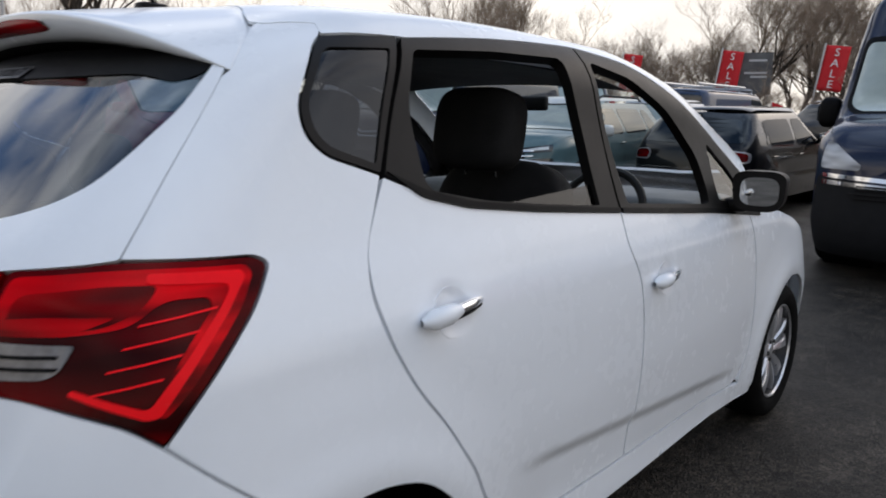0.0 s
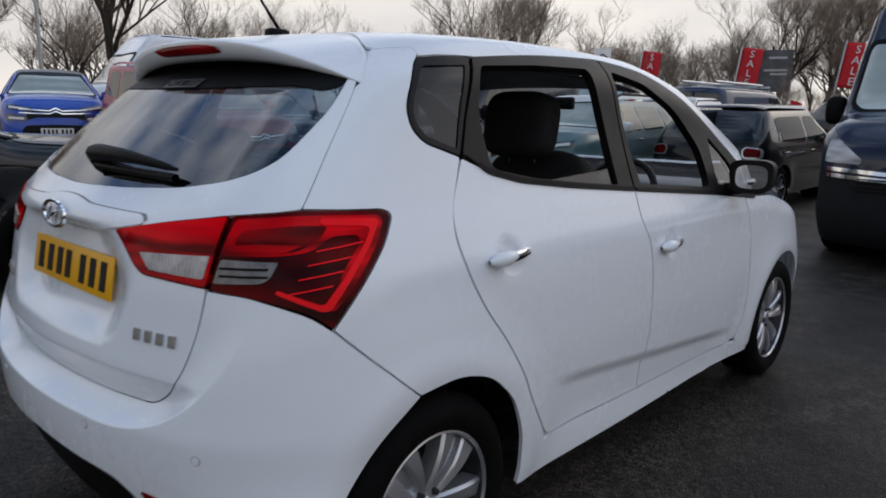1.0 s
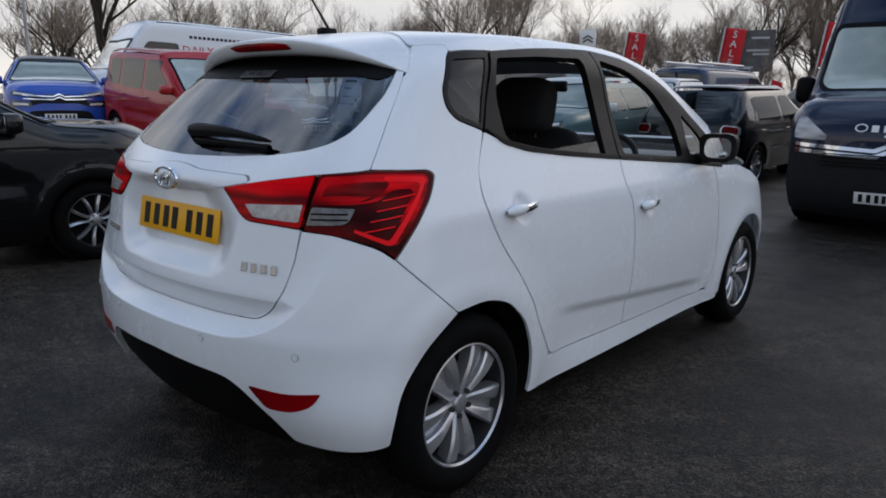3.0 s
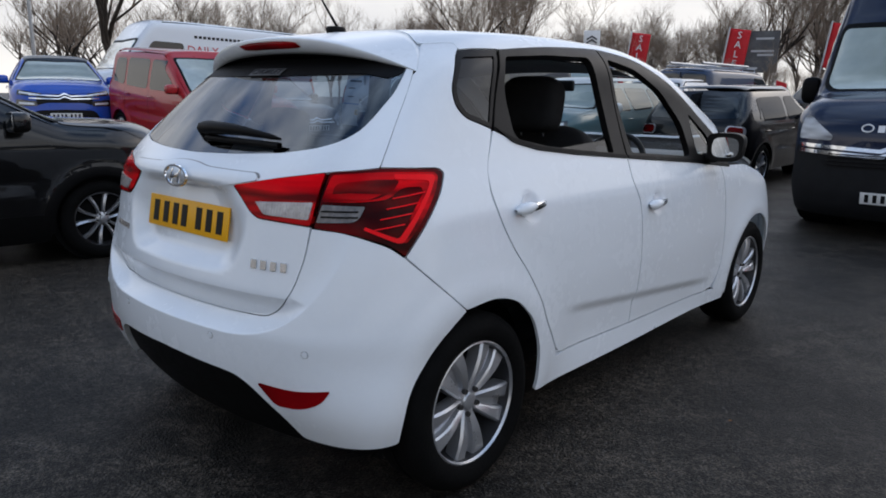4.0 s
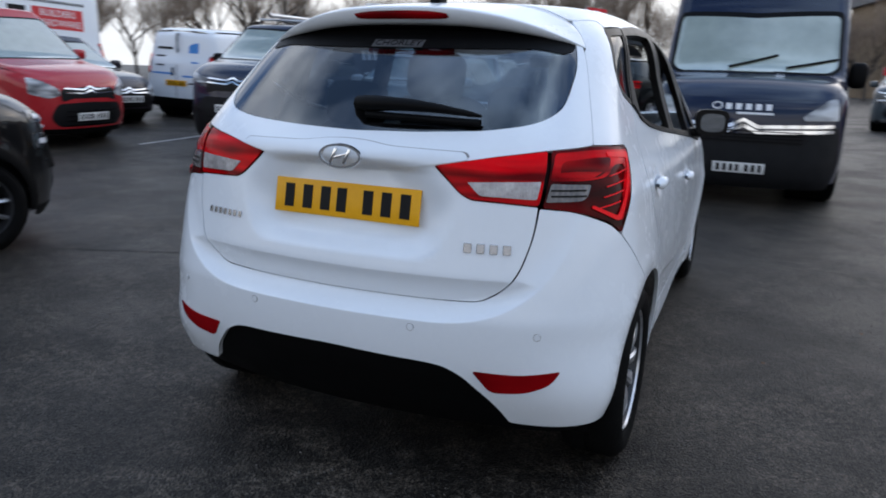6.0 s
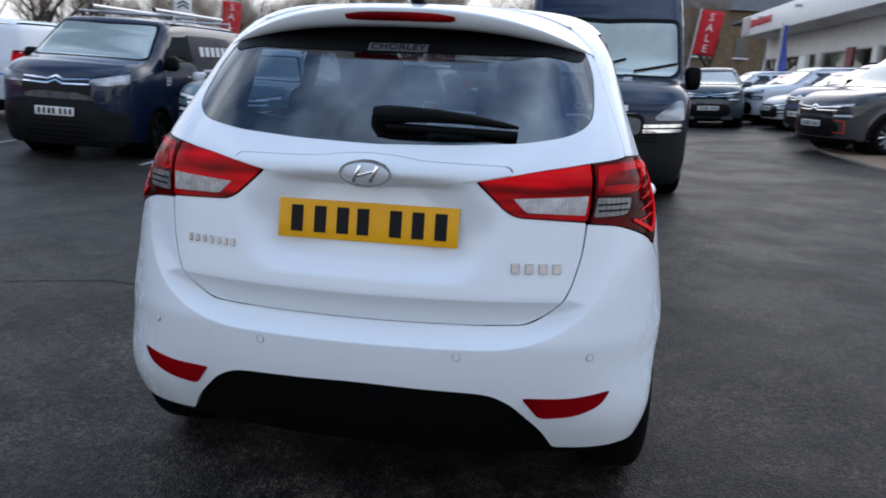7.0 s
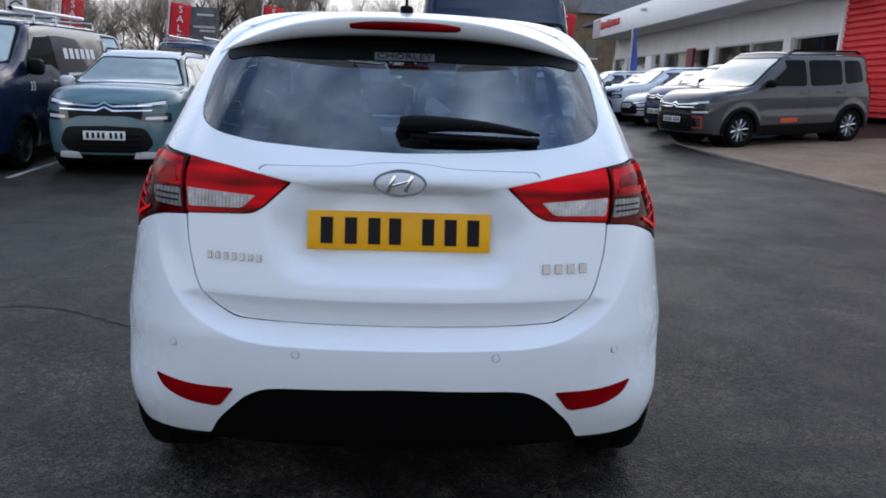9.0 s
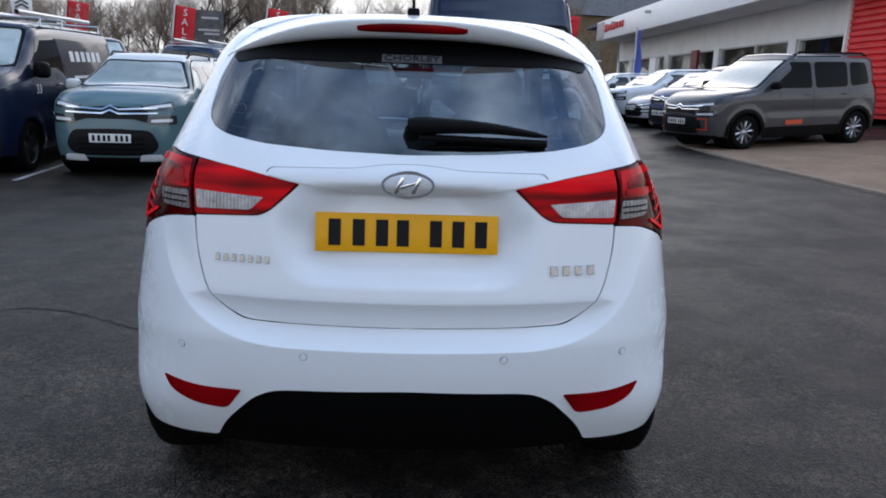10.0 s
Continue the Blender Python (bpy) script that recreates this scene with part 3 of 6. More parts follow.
def build_hatchback():
    car = hub("hatchback_car", Matrix.Translation((0, 0, GROUND)), "white five-door hatchback car parked alone on the asphalt", "car")
    S = HATCH
    def ledge_line(level):
        """The fold of the bumper's ledge, as (arc, height) from the left lamp to the right one."""
        half = []
        for q in np.linspace(math.pi / 2, 0, 80):
            lo, hi = 0.0, 0.9
            for _ in range(30):
                t = (lo + hi) / 2
                x, z = 0.15 + t * math.sin(q), 1.0 - t * math.cos(q)
                lo, hi = (t, hi) if smax(np.array(0.6 - z), np.array(x - 0.725), 0.40) < level else (lo, t)
            if z < 0.93:
                half.append((x, z))
        half += [(x, 0.6 - level) for x in (0.135, 0.12, 0.105, 0.09, 0.075, 0.06, 0.045, 0.03, 0.015)]
        half = S.arc(S.place("rear", half))
        return [tuple(p) for p in half] + [(0.0, 0.6 - level)] + [(-p[0], p[1]) for p in half[::-1]]

    # hatch, bumper, quarters
    for how in ("side", "left"):
        panel("inner_side", S, how, [(0.70, 1.18, 0.01), (0.60, 1.08), (0.60, 0.95), (0.84, 0.55), (1.0, 0.33), (2.66, 0.31), (2.67, 0.6), (2.62, 0.98), (1.6, 1.06), (1.1, 1.1)], WHITE, car, lift=-0.016, depth=0, gap=0.05)
    for how in ("turn", "turnleft"):
        panel("inner_quarter", S, how, [(0.64, 1.13), (0.69, 1.25), (0.745, 1.39), (0.79, 1.40), (0.74, 1.25), (0.69, 1.13)], WHITE, car, lift=-0.016, depth=0, gap=0.03)
        panel("inner_quarter", S, how, [(0.72, 0.85), (0.79, 0.75), (0.87, 0.66), (0.93, 0.68), (0.85, 0.78), (0.75, 0.88)], WHITE, car, lift=-0.016, depth=0, gap=0.03)
    quarter = [(0.664, 1.118, 0.01), (0.668, 1.122), (0.7065, 1.249), (0.766, 1.398), (0.782, 1.410, 0.01), (0.793, 1.440), (0.799, 1.458), (0.806, 1.480), (0.817, 1.502, 0.01), (0.845, 1.510), (0.885, 1.513), (0.93, 1.512), (0.979, 1.509, 0.01), (0.976, 1.490, 0.01), (0.952, 1.468, 0.05), (0.904, 1.355, 0.08), (0.914, 1.298, 0.06), (0.957, 1.259), (1.086, 1.221, 0.005),
               (1.028, 1.09), (1.024, 1.015), (1.052, 0.93), (1.112, 0.82), (1.184, 0.735), (1.275, 0.598), (1.308, 0.525), (1.415, 0.375, 0.005), (1.43, 0.345, 0.005),
               (1.43, 0.24, 0.01), (1.292, 0.243, 0.01), (1.297, 0.301), (1.286, 0.421), (1.23, 0.546), (1.127, 0.643), (1.018, 0.677), (0.9035, 0.664, 0.005),
               (0.8065, 0.773), (0.731, 0.861, 0.004), (0.784, 0.951), (0.832, 1.037), (0.850, 1.097, 0.02), (0.828, 1.113, 0.02), (0.67, 1.121, 0.01)]
    for how in ("turn", "turnleft"):
        panel("rear_quarter_panel", S, how, quarter[1:], WHITE, car, gap=0.022)
        panel("quarter_lining", S, how, [(0.70, 1.13), (0.79, 1.42), (0.95, 1.45), (0.90, 1.35), (0.92, 1.27), (1.07, 1.2), (1.0, 1.0), (0.8, 0.95)], CABIN, car, lift=-0.03, depth=0, gap=0.05)
        glass = [(0.974, 1.484, 0.02), (0.957, 1.466, 0.05), (0.910, 1.355, 0.08), (0.921, 1.302, 0.06), (0.960, 1.264), (1.090, 1.227, 0.005), (1.146, 1.362), (1.213, 1.499, 0.005)]
        panel("quarter_window", S, how, glass, TINT, car, lift=-0.004, depth=0.004, gap=0.025)
        ring = [(0.989, 1.462, 0.03), (0.973, 1.452, 0.04), (0.927, 1.355, 0.07), (0.937, 1.31, 0.05), (0.968, 1.278), (1.082, 1.243, 0.01), (1.124, 1.362), (1.176, 1.472, 0.01)]
        panel("quarter_window_surround", S, how, glass, FRAME_BLACK, car, lift=0.0, depth=0.008, gap=0.025, holes=[ring])
    hatch = both([(0, 0.651), (0.303, 0.652), (0.383, 0.659), (0.428, 0.696), (0.465, 0.76), (0.494, 0.859), (0.505, 0.947, 0.004), (0.352, 0.958, 0.02), (0.325, 0.974, 0.02), (0.258, 1.050, 0.006),
                  (0.40, 1.082), (0.533, 1.106), (0.629, 1.115), (0.6652, 1.120, 0.005), (0.7050, 1.249), (0.7645, 1.398), (0.773, 1.432, 0.01), (0.755, 1.440, 0.01), (0.738, 1.405), (0.70, 1.338), (0.668, 1.30),
                  (0.634, 1.256), (0.604, 1.222, 0.04), (0.56, 1.194), (0.50, 1.172), (0.389, 1.152), (0.208, 1.140), (0, 1.134)])
    fold = [[(x, z) for x in np.linspace(-0.47, 0.47, 95)] for z in (0.709, 0.7265, 0.7325)]
    tail = panel("tailgate", S, "turn", hatch, WHITE, car, gap=0.014, r=0.04, creases=fold)
    panel("tailgate_lining", S, "turn", both([(0, 0.68), (0.4, 0.70), (0.45, 0.9), (0.6, 1.1), (0.655, 1.25), (0.58, 1.18), (0, 1.12)]), CABIN, car, lift=-0.04, depth=0, gap=0.05)
    pane = both([(0, 1.136), (0.208, 1.142), (0.389, 1.154), (0.50, 1.174), (0.56, 1.196), (0.602, 1.224, 0.04), (0.632, 1.257), (0.666, 1.302), (0.698, 1.34), (0.736, 1.407), (0.752, 1.442, 0.01), (0.5, 1.455), (0, 1.46)])
    panel("rear_window", S, "turn", pane, REAR_GLASS, tail, lift=-0.003, depth=0.004, gap=0.03)
    band = both([(0, 1.395), (0.35, 1.398), (0.60, 1.402), (0.68, 1.385), (0.736, 1.407), (0.752, 1.442, 0.01), (0.5, 1.455), (0, 1.46)])
    panel("black_glass_edge", S, "turn", band, TRIM, tail, lift=-0.001, depth=0.002, gap=0.03)
    # handle bar above the plate, with a fine joint round it
    joint = both([(0, 1.04), (0.06, 1.044), (0.13, 1.060), (0.24, 1.070), (0.348, 1.078, 0.01), (0.338, 1.0925, 0.02), (0.13, 1.0975), (0.07, 1.108), (0, 1.112)])
    panel("handle_joint", S, "turn", joint, CABIN_GREY, tail, lift=0.0015, depth=0.002, gap=0.02)
    bar = both([(0, 1.020), (0.06, 1.022), (0.13, 1.036), (0.24, 1.050), (0.343, 1.070, 0.02), (0.333, 1.0885, 0.02), (0.13, 1.0935), (0.07, 1.104), (0, 1.108)])
    panel("tailgate_handle_bar", S, "turn", bar, WHITE, tail, lift=0.006, depth=0.02, gap=0.015)
    m = on_shell(S, "rear", 0, 1.059, 0.008)
    bm = bmesh.new()
    ellipse_bar(bm, 0.075, 0.039, 0.0105, 0.007, m=m)
    emblem = part("badge", bm, CHROME, tail, "oval chrome badge")
    for x, tilt, w, h in ((-0.024, -24, 0.011, 0.052), (0.024, -24, 0.011, 0.052), (0.0, -72, 0.009, 0.05)):
        bm = bmesh.new()
        box(bm, (w, h, 0.006), m=m @ pose(x, 0, 0.003, 0, 0, tilt), bevel=0.002)
        part("badge_bar", bm, CHROME, emblem)
    number_plate(tail, Matrix.Translation((0, -0.019, 0.917)) @ pose(0, 0, 0, 80, 0, 0), PLATE_YELLOW)
    for x0, n, w, h, z in ((-0.546, 7, 0.0178, 0.024, 0.836), (0.408, 4, 0.031, 0.032, 0.821)):
        for i in range(n):
            m = on_shell(S, "rear", x0 + i * (w + 0.0065) + w / 2, z, 0.001)
            bm = bmesh.new()
            box(bm, (w * 0.74, h * 0.9, 0.004), (0, 0, 0.002), m, bevel=0.0015, seg=1)
            part("badge_letter", bm, BADGE_METAL, tail)
    bumper = both([(0, 0.6485), (0.304, 0.6495), (0.3855, 0.6565), (0.4315, 0.694), (0.469, 0.76), (0.4975, 0.859), (0.510, 0.943, 0.004), (0.583, 0.936), (0.627, 0.921), (0.690, 0.893), (0.727, 0.858, 0.004),
                   (0.804, 0.77), (0.901, 0.661, 0.004), (0.805, 0.573), (0.740, 0.46), (0.721, 0.345), (0.712, 0.276, 0.01), (0.578, 0.264), (0.472, 0.266, 0.01), (0.43, 0.335), (0.345, 0.435), (0.301, 0.463), (0.257, 0.470), (0, 0.482)][::-1])
    bump = panel("rear_bumper", S, "turn", bumper, WHITE, car, gap=0.0145, depth=0.02, creases=[ledge_line(0.0025), ledge_line(-0.0025), ledge_line(-0.016), ledge_line(-0.032)])
    panel("bumper_valance", S, "turn", both([(0, 0.21), (0.45, 0.2), (0.66, 0.205), (0.67, 0.30), (0.5, 0.30), (0.36, 0.47), (0, 0.50)]), TRIM, bump, lift=-0.022, depth=0.02, gap=0.03, label="black plastic lower bumper valance")
    for how, x in (("turn", 1), ("turnleft", -1)):
        panel("bumper_reflector", S, how, [(0.368, 0.456, 0.01), (0.46, 0.452), (0.563, 0.471, 0.008), (0.541, 0.428, 0.03), (0.487, 0.394, 0.03), (0.415, 0.384, 0.02)], REFLECTOR, bump, lift=0.003, depth=0.008, gap=0.02)
        for a in (0.222, 0.505):
            m = on_shell(S, how, a, 0.578, 0.001)
            bm = bmesh.new()
            cyl(bm, 0.010, 0.009, 0.004, m, 20)
            sensor = part("parking_sensor", bm, WHITE, bump)
            bm = bmesh.new()
            ellipse_bar(bm, 0.0118, 0.0118, 0.0009, 0.0012, 20, m @ pose(0, 0, -0.001))
            part("sensor_ring", bm, CABIN_GREY, sensor)
        # tail lamps: the inner half sits on the tailgate, the outer one on the quarter
        inner = [(0.264, 1.052, 0.008), (0.40, 1.079), (0.533, 1.101, 0.006), (0.507, 0.952, 0.01), (0.352, 0.962, 0.02), (0.328, 0.977, 0.02)]
        lamp = panel("tail_lamp", S, how, inner, LAMP_RED, tail, lift=0.004, depth=0.02, gap=0.02)
        panel("lamp_edge", S, how, [(0.258, 1.050, 0.008), (0.40, 1.082), (0.535, 1.105, 0.006), (0.506, 0.948, 0.01), (0.350, 0.957, 0.02), (0.324, 0.974, 0.02)], LAMP_DEEP, lamp, lift=0.0015, depth=0.015, gap=0.02)
        panel("reversing_lens", S, how, [(0.343, 1.008, 0.004), (0.512, 1.019, 0.004), (0.502, 0.968, 0.006), (0.372, 0.972, 0.01)], LAMP_CLEAR, lamp, lift=0.007, depth=0.004, gap=0.02)
        outer = [(0.545, 1.104, 0.006), (0.629, 1.111), (0.67, 1.1155), (0.822, 1.108, 0.03), (0.843, 1.096, 0.025), (0.826, 1.037), (0.779, 0.954), (0.728, 0.866, 0.004), (0.692, 0.899), (0.627, 0.926), (0.583, 0.938), (0.516, 0.947, 0.006)]
        lamp = panel("tail_lamp", S, how, outer, LAMP_DEEP, car, lift=0.002, depth=0.02, gap=0.02, label="red wraparound tail lamp with a smoked lens")
        panel("brake_lens", S, how, [(0.552, 1.096, 0.01), (0.67, 1.106), (0.812, 1.099, 0.03), (0.822, 1.085, 0.03), (0.812, 1.045), (0.79, 1.0), (0.755, 0.935), (0.728, 0.90), (0.715, 0.915), (0.745, 0.985), (0.775, 1.045, 0.03), (0.77, 1.060, 0.03),
                                         (0.72, 1.062), (0.69, 1.03), (0.63, 1.022), (0.532, 1.022, 0.01)], LAMP_RED, lamp, lift=0.005, depth=0.004, gap=0.02)
        panel("light_guide", S, how, [(0.70, 1.098, 0.005), (0.806, 1.092, 0.02), (0.812, 1.082, 0.02), (0.793, 1.035), (0.757, 0.965), (0.724, 0.905, 0.01), (0.71, 0.903, 0.008), (0.632, 0.945, 0.006), (0.635, 0.953, 0.006), (0.712, 0.916, 0.01), (0.748, 0.975),
                                          (0.782, 1.04), (0.797, 1.075, 0.02), (0.70, 1.084)], LAMP_BRIGHT, lamp, lift=0.0075, depth=0.003, gap=0.02, r=0.01)
        for k in range(4):
            a, z = 0.732 - 0.014 * k, 1.035 - 0.029 * k
            panel("lamp_rib", S, how, [(a - 0.035, z - 0.006, 0.001), (a + 0.048 - 0.004 * k, z + 0.007, 0.001), (a + 0.048 - 0.004 * k, z + 0.0105, 0.001), (a - 0.035, z - 0.003, 0.001)], LAMP_BRIGHT, lamp, lift=0.0075, depth=0.003, gap=0.03)
        panel("turn_lens", S, how, [(0.535, 1.014, 0.006), (0.635, 1.010, 0.006), (0.618, 0.966, 0.03), (0.522, 0.962, 0.006)], LAMP_SMOKE, lamp, lift=0.006, depth=0.004, gap=0.02)
        for z in (0.979, 0.995):
            panel("lens_bar", S, how, [(0.533, z - 0.0025, 0.001), (0.618, z - 0.0025, 0.001), (0.62, z + 0.0025, 0.001), (0.534, z + 0.0025, 0.001)], TRIM, lamp, lift=0.0085, depth=0.002, gap=0.03, r=0.001)
        panel("lamp_bowl", S, how, [(0.556, 1.030, 0.01), (0.66, 1.029, 0.02), (0.70, 1.052, 0.02), (0.715, 1.082, 0.012), (0.66, 1.084, 0.01), (0.562, 1.074, 0.02)], LAMP_MID, lamp, lift=0.0062, depth=0.002, gap=0.02, r=0.02)
        panel("bowl_step", S, how, [(0.548, 1.030, 0.004), (0.64, 1.028, 0.01), (0.675, 1.044, 0.01), (0.60, 1.047, 0.008), (0.55, 1.043, 0.004)], LAMP_RED, lamp, lift=0.0078, depth=0.002, gap=0.02, r=0.01)
    # roof, spoiler, glass in front
    roof = both([(0, 0.705), (0.2, 0.70), (0.32, 0.682), (0.42, 0.637), (0.47, 0.607), (0.515, 0.586, 0.01), (0.545, 0.60, 0.01), (0.568, 0.64), (0.597, 0.682, 0.006), (0.627, 0.671, 0.006), (0.646, 0.765), (0.6485, 0.855), (0.650, 0.88), (0.638, 1.16), (0.622, 1.6), (0.648, 1.88), (0.686, 2.15), (0.725, 2.378), (0.77, 2.574), (0.80, 2.70, 0.01),
                 (0.74, 2.72, 0.01), (0.69, 2.5), (0.63, 2.25, 0.08), (0.5, 2.19, 0.1), (0, 2.17)])
    panel("roof", S, "top", roof, WHITE, car, lift=0.0012, depth=0.006, gap=0.03)
    for s in (1, -1):
        panel("inner_corner", S, "top", [(s * 0.44, 0.57), (s * 0.46, 0.66), (s * 0.60, 0.68), (s * 0.615, 0.60), (s * 0.605, 0.50), (s * 0.57, 0.51)], WHITE, car, lift=-0.009, depth=0, gap=0.03)
    panel("headlining", S, "top", both([(0, 0.72), (0.5, 0.72), (0.6, 1.6), (0.6, 2.1), (0, 2.1)]), CABIN, car, lift=-0.085, depth=0, gap=0.06)
    panel("windscreen", S, "top", both([(0, 2.18), (0.49, 2.20, 0.1), (0.62, 2.26, 0.08), (0.68, 2.5), (0.73, 2.72), (0.74, 2.84), (0.4, 2.98), (0, 3.02)]), GLASS, car, lift=-0.003, depth=0.004, gap=0.05)
    # the spoiler carries the roof's line on, from a seam that curls down to the tailgate's corners
    seam_y = curve((0, 0.70), (0.2, 0.695), (0.32, 0.677), (0.42, 0.632), (0.47, 0.602), (0.55, 0.553), (0.578, 0.527), (0.593, 0.508), (0.612, 0.479))
    tip = lambda x: (x, 0.318 + 0.161 * (abs(x) / 0.612) ** 2.6, 1.528 - 0.118 * (abs(x) / 0.612) ** 2.6)
    rows = []
    for x in np.linspace(-0.612, 0.612, 61):
        k = (abs(x) / 0.612) ** 2.6
        f0 = S.place("top", [(x, float(seam_y(abs(x))))])[0]
        n0 = S.normals(f0[None])[0]
        tp = np.array(tip(x))
        d = tp - f0
        g = np.linalg.norm(d)
        d = d - n0 * np.dot(d, n0)
        c = f0 + d / (np.linalg.norm(d) + 1e-9) * g * 0.5
        c[2] = max(c[2], tp[2] + 0.004)
        row = [f0 + np.array((0, 0.012, -0.008)), f0]
        row += [f0 * (1 - t) ** 2 + c * 2 * t * (1 - t) + tp * t * t for t in (0.15, 0.3, 0.45, 0.6, 0.75, 0.88, 0.96)]
        th = 1 - 0.93 * k
        for dy, dz in ((0.003, -0.005), (0.046, -0.043), (0.058, -0.050), (0.12, -0.058)):
            row.append(tp + np.array((0, dy * th, dz * th)))
        row.append(np.array((x * 0.97, 0.50 + 0.02 * k, 1.45 - 0.06 * k)))
        rows.append(row)
    spoiler = mesh_part("roof_spoiler", grid_mesh("roof_spoiler", rows), WHITE, tail)
    rows = []
    for x in np.linspace(-0.585, 0.585, 41):
        k = (abs(x) / 0.612) ** 2.6
        th, tp = 1 - 0.93 * k, np.array(tip(x))
        rows.append([tp + np.array((0, 0.060 * th, -0.0545 * th)), tp + np.array((0, 0.12 * th, -0.063 * th)), tp + np.array((0, 0.13 * th + 0.005, -0.12 * th - 0.01))])
    mesh_part("spoiler_underside", grid_mesh("spoiler_underside", rows), TRIM, spoiler)
    rows = []
    for x in np.linspace(-0.175, 0.175, 15):
        e = 0.006 * (abs(x) / 0.175) ** 4
        _, yt, zt = tip(x)
        rows.append([(x, yt + 0.03, zt - 0.010 - e), (x, yt + 0.006, zt - 0.012 - e), (x, yt + 0.034, zt - 0.037 + e), (x, yt + 0.06, zt - 0.038 + e)])
    mesh_part("high_brake_lamp", grid_mesh("high_brake_lamp", rows), REFLECTOR, spoiler)
    bm = bmesh.new()
    box(bm, (0.19, 0.040, 0.002), m=on_shell(S, "rear", 0.0, 1.408, 0.002))
    stick = part("window_sticker", bm, STICKER_GREY, tail, "grey sticker on the rear window")
    words("sticker_lettering", "CHORLEY", 0.042, INK, stick, on_shell(S, "rear", 0.0, 1.408, 0.0035), squeeze=0.95)
    # wiper
    m = on_shell(S, "rear", 0.0, 1.188, 0.012)
    bm = bmesh.new()
    cyl(bm, 0.024, 0.018, 0.03, m @ pose(0.005, 0, 0), 24)
    wiper = part("wiper_pivot", bm, TRIM, tail)
    a, b = Vector(on_shell(S, "rear", -0.005, 1.193, 0.03).translation), Vector(on_shell(S, "rear", 0.40, 1.178, 0.022).translation)
    pts = [a.lerp(b, t) + Vector((0, -0.016 * math.sin(t * math.pi), 0.012 * math.sin(t * math.pi))) for t in np.linspace(0, 1, 12)]
    mesh_part("wiper_arm", tube("wiper_arm", pts, [0.022, 0.025, 0.024, 0.022, 0.02, 0.019, 0.017, 0.015, 0.013, 0.011, 0.009, 0.004]), TRIM, wiper)
    a, b = Vector(on_shell(S, "rear", 0.03, 1.175, 0.012).translation), Vector(on_shell(S, "rear", 0.40, 1.166, 0.010).translation)
    mesh_part("wiper_blade", tube("wiper_blade", [a.lerp(b, t) for t in np.linspace(0, 1, 8)], 0.011), TRIM, wiper)
    # aerial
    base = Vector(on_shell(S, "top", 0.0, 0.66).translation)
    bm = bmesh.new()
    box(bm, (0.045, 0.075, 0.028), (base.x, base.y, base.z + 0.01), bevel=0.01)
    aerial = part("aerial_base", bm, TRIM, car)
    mesh_part("aerial_mast", tube("aerial_mast", [base + Vector((0, 0.01, 0.02)), base + Vector((0, -0.10, 0.16))], [0.006, 0.003]), TRIM, aerial)
    # doors and sides
    for how, s in (("side", 1), ("left", -1)):
        rear_door = [(0.726, 1.217, 0.004), (0.640, 1.09), (0.629, 1.015), (0.647, 0.93), (0.707, 0.82), (0.778, 0.735), (0.872, 0.598), (0.907, 0.525), (1.01, 0.38, 0.03), (1.04, 0.358, 0.03), (1.642, 0.337, 0.01),
                     (1.640, 0.44), (1.646, 0.57), (1.645, 0.76), (1.628, 0.895), (1.582, 0.98), (1.594, 1.082, 0.004), (1.207, 1.116), (0.96, 1.145), (0.83, 1.177)]
        front_door = [(1.602, 1.081, 0.004), (1.590, 0.98), (1.636, 0.895), (1.653, 0.76), (1.654, 0.57), (1.648, 0.44), (1.650, 0.337, 0.01), (2.53, 0.315, 0.04), (2.61, 0.36, 0.05), (2.645, 0.45), (2.647, 0.576), (2.625, 0.81), (2.60, 0.94), (2.58, 1.003, 0.004), (2.258, 1.028)]
        for name, lo, frame_out, opening in (
                ("rear_door", rear_door, [(0.732, 1.222, 0.004), (0.832, 1.181), (0.962, 1.149), (1.207, 1.120), (1.594, 1.086, 0.004), (1.598, 1.30), (1.588, 1.538, 0.01), (1.163, 1.523), (0.866, 1.497, 0.006), (0.795, 1.362)],
                 [(0.838, 1.208, 0.02), (0.856, 1.184, 0.02), (1.023, 1.152), (1.25, 1.128), (1.497, 1.106, 0.01), (1.50, 1.30), (1.475, 1.498, 0.03), (1.16, 1.492), (0.884, 1.474, 0.02), (0.833, 1.362)]),
                ("front_door", front_door, [(1.606, 1.085, 0.004), (2.258, 1.032), (2.70, 0.984, 0.004), (2.70, 1.08, 0.02), (2.572, 1.190), (2.376, 1.318), (2.148, 1.431), (1.88, 1.508), (1.598, 1.538, 0.01), (1.606, 1.30)],
                 [(1.655, 1.10, 0.01), (2.235, 1.055, 0.02), (2.256, 1.10), (2.245, 1.215), (2.088, 1.365, 0.08), (1.85, 1.463), (1.622, 1.50, 0.03), (1.63, 1.30)])):
            door = panel(name, S, how, lo, WHITE, car, gap=0.0145)
            panel("door_lining", S, how, [(p[0], min(p[1], 1.04)) for p in lo if p[1] > 0.4], CABIN, door, lift=-0.06, depth=0, gap=0.08)
            small = [(2.335, 1.062, 0.01), (2.585, 1.030, 0.02), (2.60, 1.065, 0.02), (2.50, 1.165, 0.03), (2.355, 1.262, 0.02)]
            panel("window_frame", S, how, frame_out, FRAME_BLACK, door, lift=0.001, depth=0.03, gap=0.03, holes=[opening] if name == "rear_door" else [opening, small])
            if name == "front_door":
                panel("corner_window", S, how, small, GLASS, door, lift=-0.006, depth=0.004, gap=0.04)
